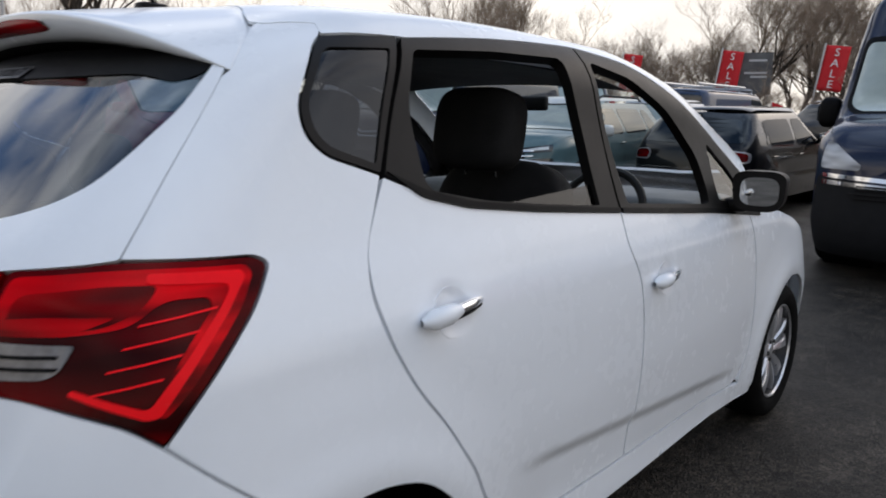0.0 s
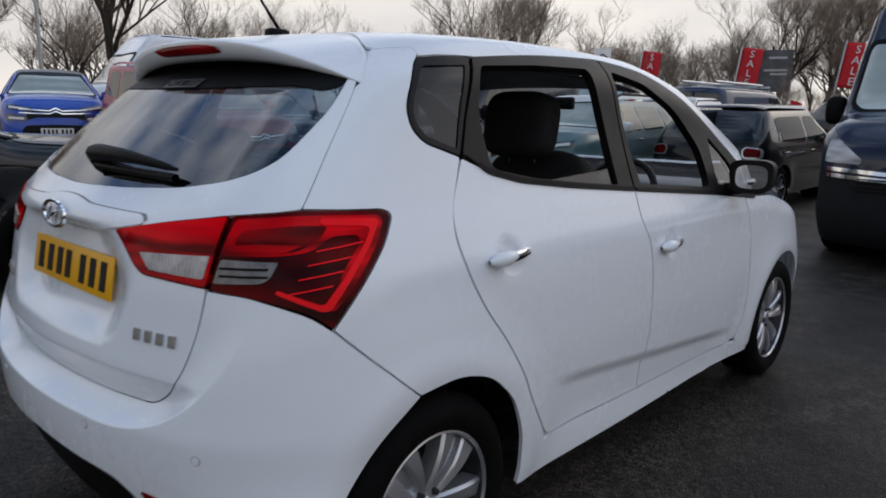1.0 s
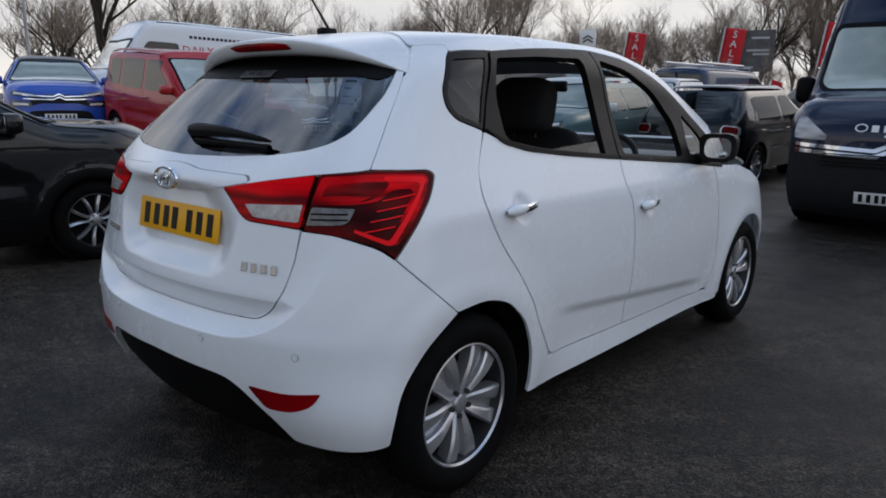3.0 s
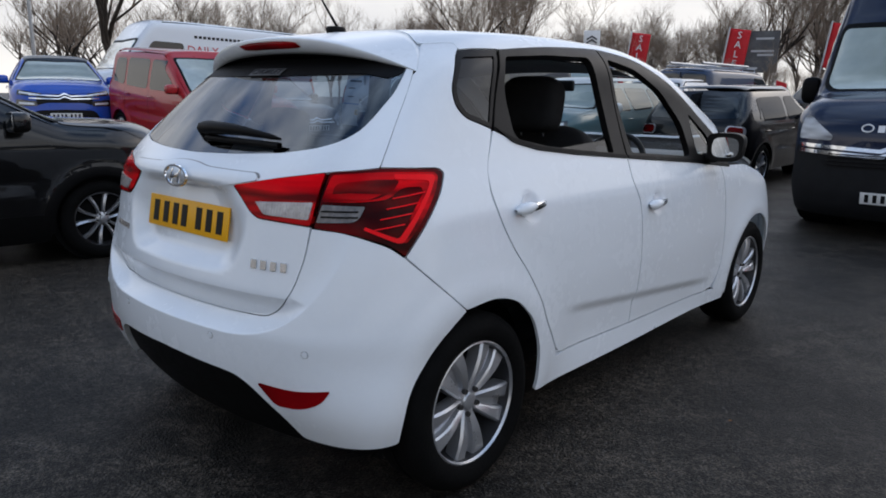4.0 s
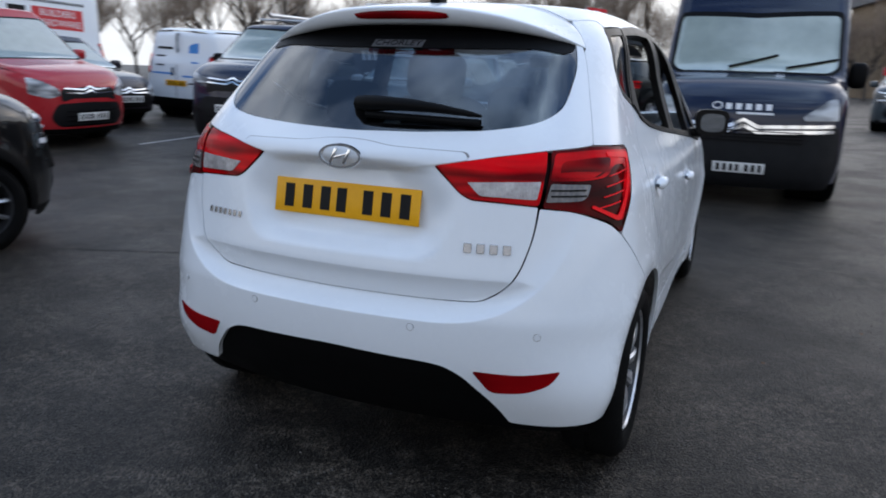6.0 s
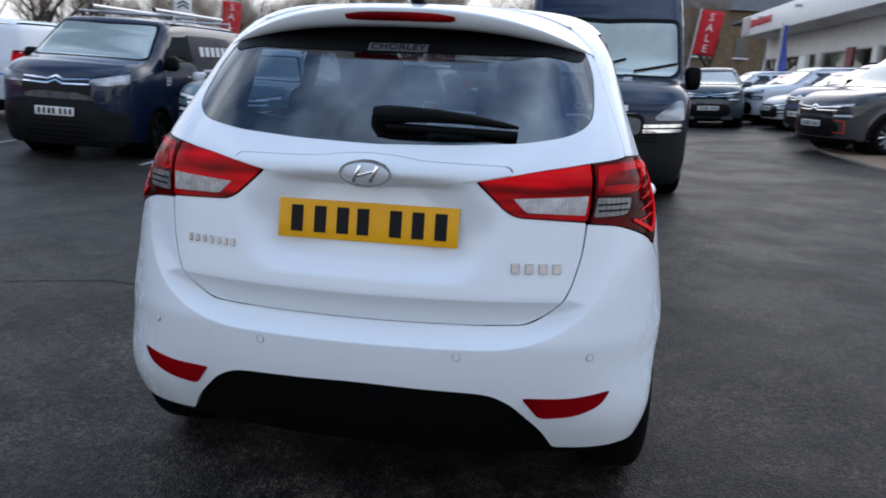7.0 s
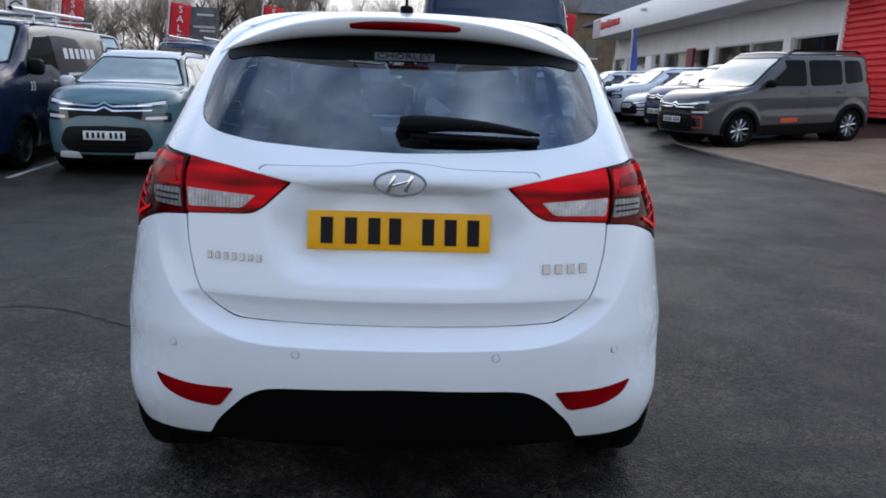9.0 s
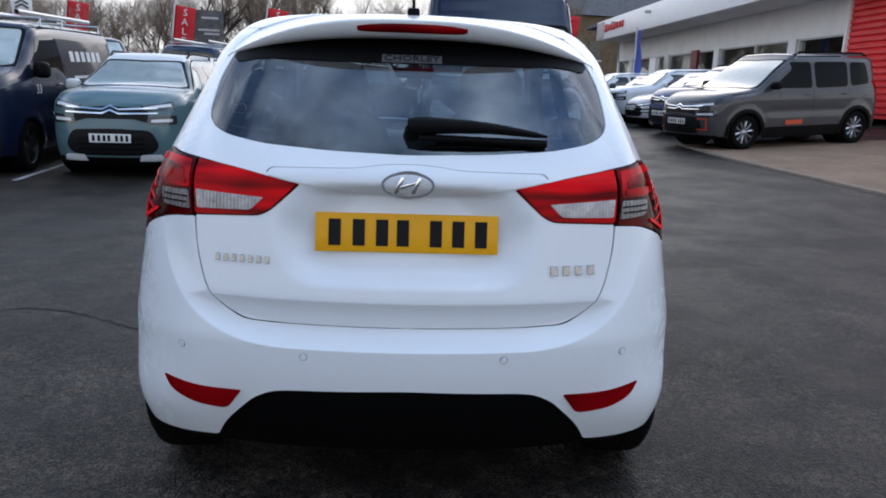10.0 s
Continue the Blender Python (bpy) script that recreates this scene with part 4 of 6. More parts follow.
            if name == "front_door" and s < 0:
                panel("door_window", S, how, opening, GLASS, door, lift=-0.012, depth=0, gap=0.06)
            elif name == "rear_door":
                panel("door_window", S, how, [(1.10, 1.144, 0.004), (1.25, 1.13), (1.497, 1.108, 0.01), (1.499, 1.165, 0.01)], TINT, door, lift=-0.012, depth=0, gap=0.04, label="tinted pane wound almost all the way down")
            strip = [(0.735, 1.228, 0.003), (0.83, 1.187), (0.962, 1.155), (1.207, 1.126), (1.592, 1.092, 0.003), (1.592, 1.078, 0.003), (1.207, 1.112), (0.955, 1.141), (0.82, 1.172)] if name == "rear_door" else \
                    [(1.606, 1.091, 0.003), (2.258, 1.038), (2.70, 0.99, 0.003), (2.70, 0.976, 0.003), (2.258, 1.022), (1.606, 1.077, 0.003)]
            panel("waist_strip", S, how, strip, TRIM, door, lift=0.006, depth=0.008, gap=0.03, r=0.02)
            y0, z0 = (0.80, 0.949) if name == "rear_door" else (1.775, 0.871)
            cup = [(y0 + 0.026 + 0.056 * math.cos(q), z0 - 0.002 + 0.052 * math.sin(q)) for q in np.linspace(0, 2 * math.pi, 24, False)]
            panel("handle_cup", S, how, cup, CUP_GREY, door, lift=0.0012, depth=0.002, gap=0.012, r=0.02)
            m = on_shell(S, how, y0, z0, 0.0)
            # along the car to the front, whichever side
            ax = m.to_3x3() @ Vector((s, 0, 0))
            up, n0 = m.to_3x3() @ Vector((0, 1, 0)), m.to_3x3() @ Vector((0, 0, 1))
            o = Vector(m.translation)
            pts = [o + ax * d + n0 * h + up * (0.006 * d / 0.14) for d, h in ((-0.085, 0.012), (-0.06, 0.024), (-0.02, 0.032), (0.02, 0.034), (0.06, 0.034), (0.10, 0.030), (0.128, 0.02))]
            h = mesh_part("door_handle", tube("door_handle", pts[:4], [0.007, 0.021, 0.021, 0.012], 14), WHITE, door, "white and chrome pull handle")
            mesh_part("handle_blade", tube("handle_blade", pts[2:], [0.012, 0.013, 0.012, 0.009, 0.003], 12), CHROME, h)
            # black tube added below the blade in place of its shadow
            mesh_part("handle_shadow_strip", tube("handle_shadow_strip", [q - up * 0.008 for q in pts[2:6]], [0.009, 0.010, 0.009, 0.006], 10), TRIM, h)
        panel("sill", S, how, [(0.985, 0.240, 0.01), (0.985, 0.34, 0.004), (1.042, 0.350, 0.02), (1.645, 0.329), (2.53, 0.306, 0.03), (2.66, 0.30), (2.745, 0.30, 0.004), (2.745, 0.23, 0.01)], WHITE, car, gap=0.03)
        arc = [(FRONT_AXLE + 0.365 * math.cos(q), HUB + 0.365 * math.sin(q)) for q in np.linspace(math.pi * 1.06, -0.1 * math.pi, 14)]
        panel("front_wing", S, how, [(2.588, 0.998, 0.004), (2.608, 0.94), (2.633, 0.81), (2.655, 0.576), (2.653, 0.45), (2.62, 0.36), (2.60, 0.31, 0.02), *arc, (3.80, 0.4), (3.80, 0.60), (3.50, 0.79), (3.2, 0.92), (2.95, 0.975), (2.72, 0.985)], WHITE, car, gap=0.03, r=0.04)
        panel("a_pillar_window", S, how, [(2.60, 1.185, 0.01), (2.72, 1.075, 0.02), (2.72, 1.0, 0.01), (2.715, 1.0, 0.01), (2.71, 1.08), (2.59, 1.178)], FRAME_BLACK, car, lift=0.0, depth=0.01, gap=0.04)
        # arch liners
        for y, r in ((REAR_AXLE, 0.372), (FRONT_AXLE, 0.372)):
            rows = [[(s * x, y + r * math.cos(q), HUB + r * math.sin(q)) for q in np.linspace(-0.25, math.pi + 0.25, 22)] for x in (0.50, 0.785 if y < 2 else 0.70)]
            rows.insert(0, [(s * 0.50, y + 0.02 * math.cos(q), HUB + 0.02 * math.sin(q)) for q in np.linspace(-0.25, math.pi + 0.25, 22)])
            mesh_part("arch_liner", grid_mesh("arch_liner", rows), TRIM, car)
            make_wheel(car, pose(s * 0.765, y, HUB, 0, 0, 0 if s > 0 else 180), label="", phase=-36 if y < 2 else -4, broad=True)
        # mirror
        m = pose(s * 0.93, 2.43, 1.098, 0, 0, s * 8)
        bm = bmesh.new()
        ball(bm, 1.0, seg=28, ring=18)
        for v in bm.verts:
            q = [math.copysign(abs(c) ** 0.55, c) for c in v.co]
            q[1] = q[1] * 0.5 - 0.5 if q[1] < 0 else q[1]
            v.co = (q[0] * (0.088 + 0.008 * q[2] * s), max(q[1] * 0.085, -0.05), q[2] * 0.072)
        bm.transform(m)
        mir = part("door_mirror", bm, FRAME_BLACK, car, "black door mirror housing", sharp=40)
        bm = bmesh.new()
        cyl(bm, 1.0, 1.0, 0.006, pose(0, 0, 0, 90, 0, 0), 32)
        for v in bm.verts:
            k = (abs(v.co.x) ** 3.4 + abs(v.co.z) ** 3.4) ** (1 / 3.4)
            v.co = (v.co.x / k * 0.064 + s * 0.004, v.co.y - 0.0515, v.co.z / k * 0.050)
        bm.transform(m)
        part("mirror_glass", bm, MIRROR, mir)
        bm = bmesh.new()
        box(bm, (0.10, 0.07, 0.05), (-s * 0.09, 0.03, -0.06), m, bevel=0.015)
        part("mirror_foot", bm, FRAME_BLACK, mir)
    panel("bonnet", S, "top", both([(0, 3.06), (0.4, 3.02), (0.74, 2.90), (0.79, 3.1), (0.74, 3.4), (0.6, 3.68), (0, 3.75)]), WHITE, car, gap=0.06)
    panel("front_bumper", S, "front", both([(0, 0.25), (0.7, 0.25), (0.74, 0.5), (0.7, 0.72), (0, 0.78)]), WHITE, car, gap=0.06)
    # cabin
    bm = bmesh.new()
    box(bm, (1.25, 3.2, 0.12), (0, 1.75, 0.27), bevel=0.03)
    part("floor_pan", bm, TRIM, car)
    bm = bmesh.new()
    box(bm, (1.4, 0.7, 0.4), (0, 3.05, 0.72), bevel=0.05)
    part("bulkhead", bm, TRIM, car)
    bm = bmesh.new()
    box(bm, (1.44, 0.50, 0.22), (0, 2.62, 0.93), bevel=0.06, seg=4)
    part("dashboard", bm, CABIN_GREY, car)
    m = pose(0.38, 2.26, 0.98, 62)
    bm = bmesh.new()
    rows = [[bm.verts.new(m @ Vector(((0.18 + 0.016 * math.cos(b)) * math.cos(a), (0.18 + 0.016 * math.cos(b)) * math.sin(a), 0.016 * math.sin(b)))) for b in np.linspace(0, 2 * math.pi, 8, False)] for a in np.linspace(0, 2 * math.pi, 32, False)]
    for i in range(32):
        for j in range(8):
            bm.faces.new((rows[i][j], rows[(i + 1) % 32][j], rows[(i + 1) % 32][(j + 1) % 8], rows[i][(j + 1) % 8]))
    wheel = part("steering_wheel", bm, CABIN, car)
    bm = bmesh.new()
    box(bm, (0.33, 0.05, 0.03), m=m, bevel=0.01)
    box(bm, (0.13, 0.12, 0.04), m=m, bevel=0.015)
    part("steering_spokes", bm, CABIN, wheel)
    for x in (-0.37, 0.37):
        seat = rounded("front_seat", (0.50, 0.50, 0.16), (x, 1.85, 0.52), CLOTH, car, 0.06, 4)
        cushion("seat_back", (0.52, 0.18, 0.72), (x, 1.585, 0.85), CLOTH, seat, -14)
        cushion("headrest", (0.30, 0.14, 0.25), (x, 1.50, 1.30), CLOTH, seat, -10)
        for d in (-0.06, 0.06):
            mesh_part("headrest_post", tube("headrest_post", [(x + d, 1.51, 1.16), (x + d, 1.50, 1.24)], 0.007), CHROME, seat)
    bench = rounded("rear_bench", (1.24, 0.48, 0.16), (0, 0.98, 0.54), CLOTH, car, 0.06, 4)
    for x, w in ((-0.31, 0.58), (0.31, 0.58)):
        rounded("bench_back", (w, 0.13, 0.58), (x, 0.74, 0.82), CLOTH, bench, 0.05, -16)
        cushion("headrest", (0.26, 0.10, 0.18), (x + (0.04 if x > 0 else -0.04), 0.66, 1.185), CLOTH, bench, -10)
    rounded("parcel_shelf", (1.10, 0.42, 0.03), (0, 0.42, 1.05), CABIN, car, 0.01)
    rounded("interior_mirror", (0.22, 0.03, 0.06), (0.0, 2.28, 1.40), CABIN, car, 0.012)
    return car


hatchback = build_hatchback()

# ---- the yard ----
ASPHALT = mat("worn_asphalt", (0.0370, 0.0328, 0.0285), 0.6, second=(0.0125, 0.0112, 0.0098), scale=0.7, ramp=(0.36, 0.62), bump=1.0, bump_scale=100, spec=0.19)
_n, _l = ASPHALT.node_tree.nodes, ASPHALT.node_tree.links
_tc = _n.new("ShaderNodeTexCoord")
_base = _n["Principled BSDF"].inputs["Base Color"]


def grain(size, low, high, dark, light, rough=0.75):
    """Multiplies the asphalt's colour by a noise of the given fineness."""
    noise, ramp, mix = _n.new("ShaderNodeTexNoise"), _n.new("ShaderNodeValToRGB"), _n.new("ShaderNodeMix")
    noise.inputs["Scale"].default_value, noise.inputs["Detail"].default_value, noise.inputs["Roughness"].default_value = size, 4, rough
    ramp.color_ramp.elements[0].position, ramp.color_ramp.elements[0].color = low, (dark, dark, dark, 1)
    ramp.color_ramp.elements[1].position, ramp.color_ramp.elements[1].color = high, (light, light * 0.98, light * 0.95, 1)
    mix.data_type, mix.blend_type, mix.inputs["Factor"].default_value = "RGBA", "MULTIPLY", 1.0
    _l.new(_tc.outputs["Object"], noise.inputs["Vector"])
    _l.new(noise.outputs["Fac"], ramp.inputs["Fac"])
    _l.new(_base.links[0].from_socket, mix.inputs["A"])
    _l.new(ramp.outputs["Color"], mix.inputs["B"])
    _l.new(mix.outputs["Result"], _base)


_wet, _range = _n.new("ShaderNodeTexNoise"), _n.new("ShaderNodeMapRange")
_wet.inputs["Scale"].default_value, _wet.inputs["Detail"].default_value, _wet.inputs["Roughness"].default_value = 1.3, 3, 0.5
_range.inputs["From Min"].default_value, _range.inputs["From Max"].default_value = 0.36, 0.64
_range.inputs["To Min"].default_value, _range.inputs["To Max"].default_value = 0.43, 0.57
_l.new(_tc.outputs["Object"], _wet.inputs["Vector"])
_l.new(_wet.outputs["Fac"], _range.inputs["Value"])
_l.new(_range.outputs["Result"], _n["Principled BSDF"].inputs["Roughness"])
grain(1.7, 0.40, 0.60, 0.62, 1.28)
grain(6.0, 0.38, 0.62, 0.70, 1.25)
grain(42.0, 0.42, 0.60, 0.34, 1.85)
grain(105.0, 0.44, 0.58, 0.28, 2.1)
_v, _r, _m = _n.new("ShaderNodeTexVoronoi"), _n.new("ShaderNodeValToRGB"), _n.new("ShaderNodeMix")
_v.inputs["Scale"].default_value = 85
_r.color_ramp.elements[0].position, _r.color_ramp.elements[0].color = 0.08, (1, 1, 1, 1)
_r.color_ramp.elements[1].position, _r.color_ramp.elements[1].color = 0.22, (0, 0, 0, 1)
_m.data_type = "RGBA"
_m.inputs["B"].default_value = (0.12, 0.112, 0.10, 1)
_l.new(_tc.outputs["Object"], _v.inputs["Vector"])
_l.new(_v.outputs["Distance"], _r.inputs["Fac"])
_l.new(_r.outputs["Color"], _m.inputs["Factor"])
_l.new(_base.links[0].from_socket, _m.inputs["A"])
_l.new(_m.outputs["Result"], _base)

GRAVEL_TAN = mat("tan_concrete", (0.31, 0.212, 0.142), 0.9, second=(0.19, 0.13, 0.086), scale=1.2, bump=0.6, bump_scale=90, spec=0.2)
LINE_PAINT = mat("worn_line_paint", (0.5, 0.5, 0.48), 0.7, second=(0.16, 0.16, 0.155), scale=6, ramp=(0.38, 0.55))
KERB = mat("kerb_concrete", (0.25, 0.19, 0.14), 0.85, vary=0.35, scale=5, bump=0.5)

axis = np.concatenate([np.linspace(-1200, -40, 8), np.linspace(-34, 34, 69), np.linspace(40, 1200, 8)])
rows = [[(x, y + 1.0, ground_z(x, y + 1.0)) for x in axis] for y in axis]
me = grid_mesh("ground", rows)
me.flip_normals() if me.polygons[0].normal.z < 0 else None
tagged(mesh_part("ground", me, ASPHALT), "dark worn asphalt of the sales yard", "ground", kind="structure")


def edge_x(y):
    """The apron's edge."""
    return 5.55 + 0.095 * max(0.0, 10.1 - y)


rows = [[(edge_x(y) + 0.12 + (12.6 - edge_x(y)) * u, y, ground_z(edge_x(y) + 0.12 + (12.6 - edge_x(y)) * u, y) + 0.03) for u in np.linspace(0, 1, 24)] for y in np.linspace(1.0, 13.0, 30)]
me = grid_mesh("pavement", rows)
if me.polygons[0].normal.z < 0:
    me.flip_normals()
tagged(mesh_part("pavement", me, GRAVEL_TAN), "tan concrete apron in front of the showroom", "pavement", kind="structure")
rows = [[(edge_x(y) + x, y, ground_z(edge_x(y), y) + z) for x, z in ((0, -0.05), (0, 0.035), (0.02, 0.04), (0.11, 0.04), (0.13, 0.028))] for y in np.linspace(1.0, 13.0, 40)]
tagged(mesh_part("kerb", grid_mesh("kerb", rows), KERB), "low concrete kerb along the apron", "kerb", kind="structure")
for k, (x, y) in enumerate(((-4.95, 8.0), (-2.5, 8.3), (-7.6, 7.6))):
    rows = [[(x + w + 0.08 * d, y - d * 1.0, ground_z(x, y - d) + 0.004) for w in (-0.04, 0.04)] for d in np.linspace(-2.6, 1.2, 12)]
    me = grid_mesh("bay_line", rows)
    if me.polygons[0].normal.z < 0:
        me.flip_normals()
    tagged(mesh_part("bay_line", me, LINE_PAINT), "worn white parking bay line", "road marking", kind="structure")

# scraps on the asphalt
GRIT = mat("stone_grit", (0.12, 0.11, 0.10), 0.8, vary=0.5, scale=40)
rng = np.random.default_rng(9)
verts, faces = [], []
for x, y in np.stack([rng.uniform(-3.4, 4.4, 9000), rng.uniform(-1.6, 4.6, 9000)], 1):
    if -0.9 < x < 0.9 and 0.0 < y < 4.0:
        continue
    r, h, k = rng.uniform(0.002, 0.0075), rng.uniform(0.002, 0.006), len(verts)
    z = ground_z(x, y)
    verts += [(x + r * rng.uniform(0.6, 1.2) * math.cos(q), y + r * rng.uniform(0.6, 1.2) * math.sin(q), z - 0.001) for q in (0.2, 1.5, 2.7, 4.0, 5.2)] + [(x + rng.uniform(-0.4, 0.4) * r, y + rng.uniform(-0.4, 0.4) * r, z + h)]
    faces += [(k + i, k + (i + 1) % 5, k + 5) for i in range(5)]
me = bpy.data.meshes.new("loose_grit")
me.from_pydata(verts, [], faces)
tagged(mesh_part("loose_grit", me, GRIT), "loose grey stone grit scattered over the asphalt", "grit", kind="stuff")

# an old repair's edge, a wandering crack
CRACK = mat("crack_dirt", (0.007, 0.0063, 0.0057), 0.9, vary=0.4, scale=30)
bend = curve((-3.4, 1.55), (-2.77, 1.82), (-2.34, 1.97), (-2.18, 2.02), (-1.99, 1.985), (-1.8, 1.90), (-1.56, 1.75), (-1.3, 1.62))
rng = random.Random(12)
rows = []
for x in np.linspace(-3.4, -1.3, 60):
    y, w = float(bend(x)) + rng.uniform(-0.012, 0.012), rng.uniform(0.003, 0.015)
    rows.append([(x, y - w, ground_z(x, y) + 0.002), (x, y + w, ground_z(x, y) + 0.002)])
me = grid_mesh("asphalt_crack", rows)
if me.polygons[0].normal.z < 0:
    me.flip_normals()
tagged(mesh_part("asphalt_crack", me, CRACK), "dark wandering crack along an old asphalt repair", "crack", kind="structure")

LEAF = mat("dry_leaf", (0.24, 0.12, 0.05), 0.8, vary=0.4)
rng = random.Random(4)
for i in range(26):
    x, y = (rng.uniform(-3.2, 4.2), rng.uniform(-1.4, 5.5))
    if -1.0 < x < 1.0 and -0.3 < y < 4.2:
        continue
    bm = bmesh.new()
    a = [rng.uniform(0.6, 1.0) * 0.014 for _ in range(7)]
    vs = [bm.verts.new((r * math.cos(t * 0.8976), r * 0.6 * math.sin(t * 0.8976), rng.uniform(0.003, 0.010))) for t, r in enumerate(a)]
    bm.faces.new(vs)
    ob = part("fallen_leaf", bm, LEAF, None, smooth=False)
    ob.matrix_world = pose(x, y, ground_z(x, y) + 0.001, 0, 0, rng.uniform(0, 360))
    tagged(ob, "small dry brown leaf lying on the asphalt", "leaf", "leaves on the asphalt")

# ---- other vehicles ----
def facing(x, y, dx, dy, z=None):
    """A pose on the ground at (x, y) whose +y points along (dx, dy), lying on the slope there."""
    d = Vector((dx, dy)).normalized()
    ahead = Vector((d.x * 2.8, d.y * 2.8, ground_z(x + 1.4 * d.x, y + 1.4 * d.y) - ground_z(x - 1.4 * d.x, y - 1.4 * d.y))).normalized()
    across = Vector((d.y * 1.6, -d.x * 1.6, ground_z(x + 0.8 * d.y, y - 0.8 * d.x) - ground_z(x - 0.8 * d.y, y + 0.8 * d.x))).normalized()
    up = across.cross(ahead).normalized()
    m = Matrix((ahead.cross(up), ahead, up)).transposed().to_4x4()
    mid = (ground_z(x + 1.4 * d.x, y + 1.4 * d.y) + ground_z(x - 1.4 * d.x, y - 1.4 * d.y)) / 2
    return Matrix.Translation((x, y, mid if z is None else z)) @ m


KINDS = {
    # length, width, height, wheelbase, front overhang, wheel radius, belt, bonnet front z, bonnet rear z, screen base (from the nose), roof front, rear rake
    "suv": (4.2, 1.78, 1.62, 2.62, 0.86, 0.335, 1.10, 1.05, 1.17, 1.02, 1.85, 0.34),
    "hatch": (3.98, 1.73, 1.46, 2.48, 0.82, 0.31, 0.95, 0.76, 0.95, 1.05, 1.95, 0.42),
    "mpv": (4.4, 1.84, 1.82, 2.785, 0.90, 0.335, 1.16, 0.98, 1.17, 1.05, 2.05, 0.12),
    "van": (4.95, 1.92, 1.95, 3.1, 0.95, 0.335, 1.25, 1.18, 1.36, 0.80, 1.65, 0.06),
    "bigvan": (5.6, 2.05, 2.56, 3.45, 0.98, 0.345, 1.30, 1.19, 1.40, 0.72, 1.62, 0.04),
}


def build_vehicle(name, kind, m, body_paint, label, category="car", roof_paint=None, grid=0.07, front="lamps", plate=PLATE_WHITE, rear_plate=PLATE_YELLOW, cladding=False,
                  spokes=5, wheel_dark=None, wheel_metal=None, rails=False, rack=False, mirror_paint=None, side_glass=True, rear_glass=True, group="parked cars", screen=None, splay=1.0, nose=(0.17, 0.26), rear_z=0.72, ring_lamps=False, slim=1.0, skid=None, side_mat=None):
    L, W, H, wb, over, wr, belt, hood0, hood1, base, roof0, rake = KINDS[kind]
    car = hub(name, m, label, category, group)
    h = L / 2
    fa, ra = h - over, h - over - wb
    boxy = kind in ("van", "bigvan", "mpv")
    tumble = 0.10 if kind == "bigvan" else 0.13 if boxy else 0.235 if kind == "suv" else 0.19

    def bumps(x, y, z):
        o = 0
        for a in (fa, ra):
            r = np.hypot(y - a, z - wr)
            o = o + 0.02 * np.exp(-((r - wr * 1.18) / 0.07) ** 2)
        return o - 0.018 * np.exp(-((z - belt * 0.62) / 0.07) ** 2) * step(-h + 0.9, -h + 1.3, y) * step(fa - 0.35, fa - 0.7, y)

    S = Shell(half=curve((-h, W / 2 - 0.06), (-h + 0.7, W / 2 - 0.015), (0, W / 2), (fa, W / 2 - 0.01), (h - 0.3, W / 2 - 0.05), (h, W / 2 - 0.13)),
              tuck=curve((0.1, 0.09), (0.3, 0.03), (0.55, 0.004), (belt - 0.2, 0.0), (belt, 0.03), (H - 0.12, tumble), (H + 0.1, tumble + 0.06)),
              rear=curve((0.15, -h + 0.12), (0.35, -h + 0.01), (0.6, -h), (belt - 0.05, -h + 0.05), (belt + 0.1, -h + 0.08 + rake * 0.15), (H - 0.05, -h + 0.08 + rake), (H + 0.2, -h + 0.3 + rake)),
              front=curve((0.15, h - 0.14), (0.3, h - 0.03), (0.5, h), (hood0 - 0.12, h - (0.06 if kind == "suv" else 0.03)), (hood0, h - (0.15 if kind == "suv" else 0.09)), (hood0 + 0.3, h - 0.5)),
              top=curve((-h - 0.1, H - 0.06), (-h + 0.5, H - 0.01), (0.1, H), (h - roof0, H - 0.035), (h - roof0 + (roof0 - base) * 0.35, H - 0.09 - (H - hood1) * 0.25), (h - base, hood1), (h - base * 0.5, (hood0 + hood1) / 2 + 0.03), (h - 0.12, hood0), (h + 0.1, hood0 - 0.2)),
              bow=(0.10, 0.05), nose=nose, crown=0.05 if boxy else 0.07, soft=(0.16, 0.24, 0.16), mid=-0.2, bumps=bumps)
    top_z = lambda y: float(S.top(y)) - 0.055 - S.crown * 0.5
    ys = np.linspace(-h + 0.04, h - 0.06, 30)

    def arch(a):
        return [(a + wr * 1.12 * math.cos(q), wr + wr * 1.12 * math.sin(q)) for q in np.linspace(math.pi * 1.07, -0.07 * math.pi, 13)]
    low = 0.20 if kind == "suv" else 0.22
    side = [(-h + 0.04, low + 0.1), (ra - wr * 1.1, low), *arch(ra), *arch(fa), (h - 0.06, low + 0.06)] + [(y, top_z(y)) for y in ys[::-1]]
    for how in ("side", "left"):
        panel("side_panel", S, how, side, body_paint, car, gap=grid, depth=0.0, r=0.03)
    panel("tail_panel", S, "rear", both([(0, low), (W / 2 - 0.12, low), (W / 2 - 0.05, 0.5), (W / 2 - 0.06, belt), (W / 2 - tumble - 0.08, H - 0.12), (0, H - 0.08)]), body_paint, car, gap=grid, depth=0)
    panel("nose_panel", S, "front", both([(0, low), (W / 2 - 0.16, low), (W / 2 - 0.09, 0.5), (W / 2 - 0.13, hood0 - 0.05), (0, hood0 - 0.02)]), body_paint, car, gap=grid, depth=0, lift=0.001)
    panel("bonnet", S, "top", both([(0, h - base - 0.1), (W / 2 - 0.13, h - base - 0.1), (W / 2 - 0.11, h - 0.5), (W / 2 - 0.22, h - 0.16), (0, h - 0.05)]), body_paint, car, gap=grid, depth=0, lift=0.002)
    st = h - base - 0.52 if kind == "bigvan" else h - roof0 + 0.12
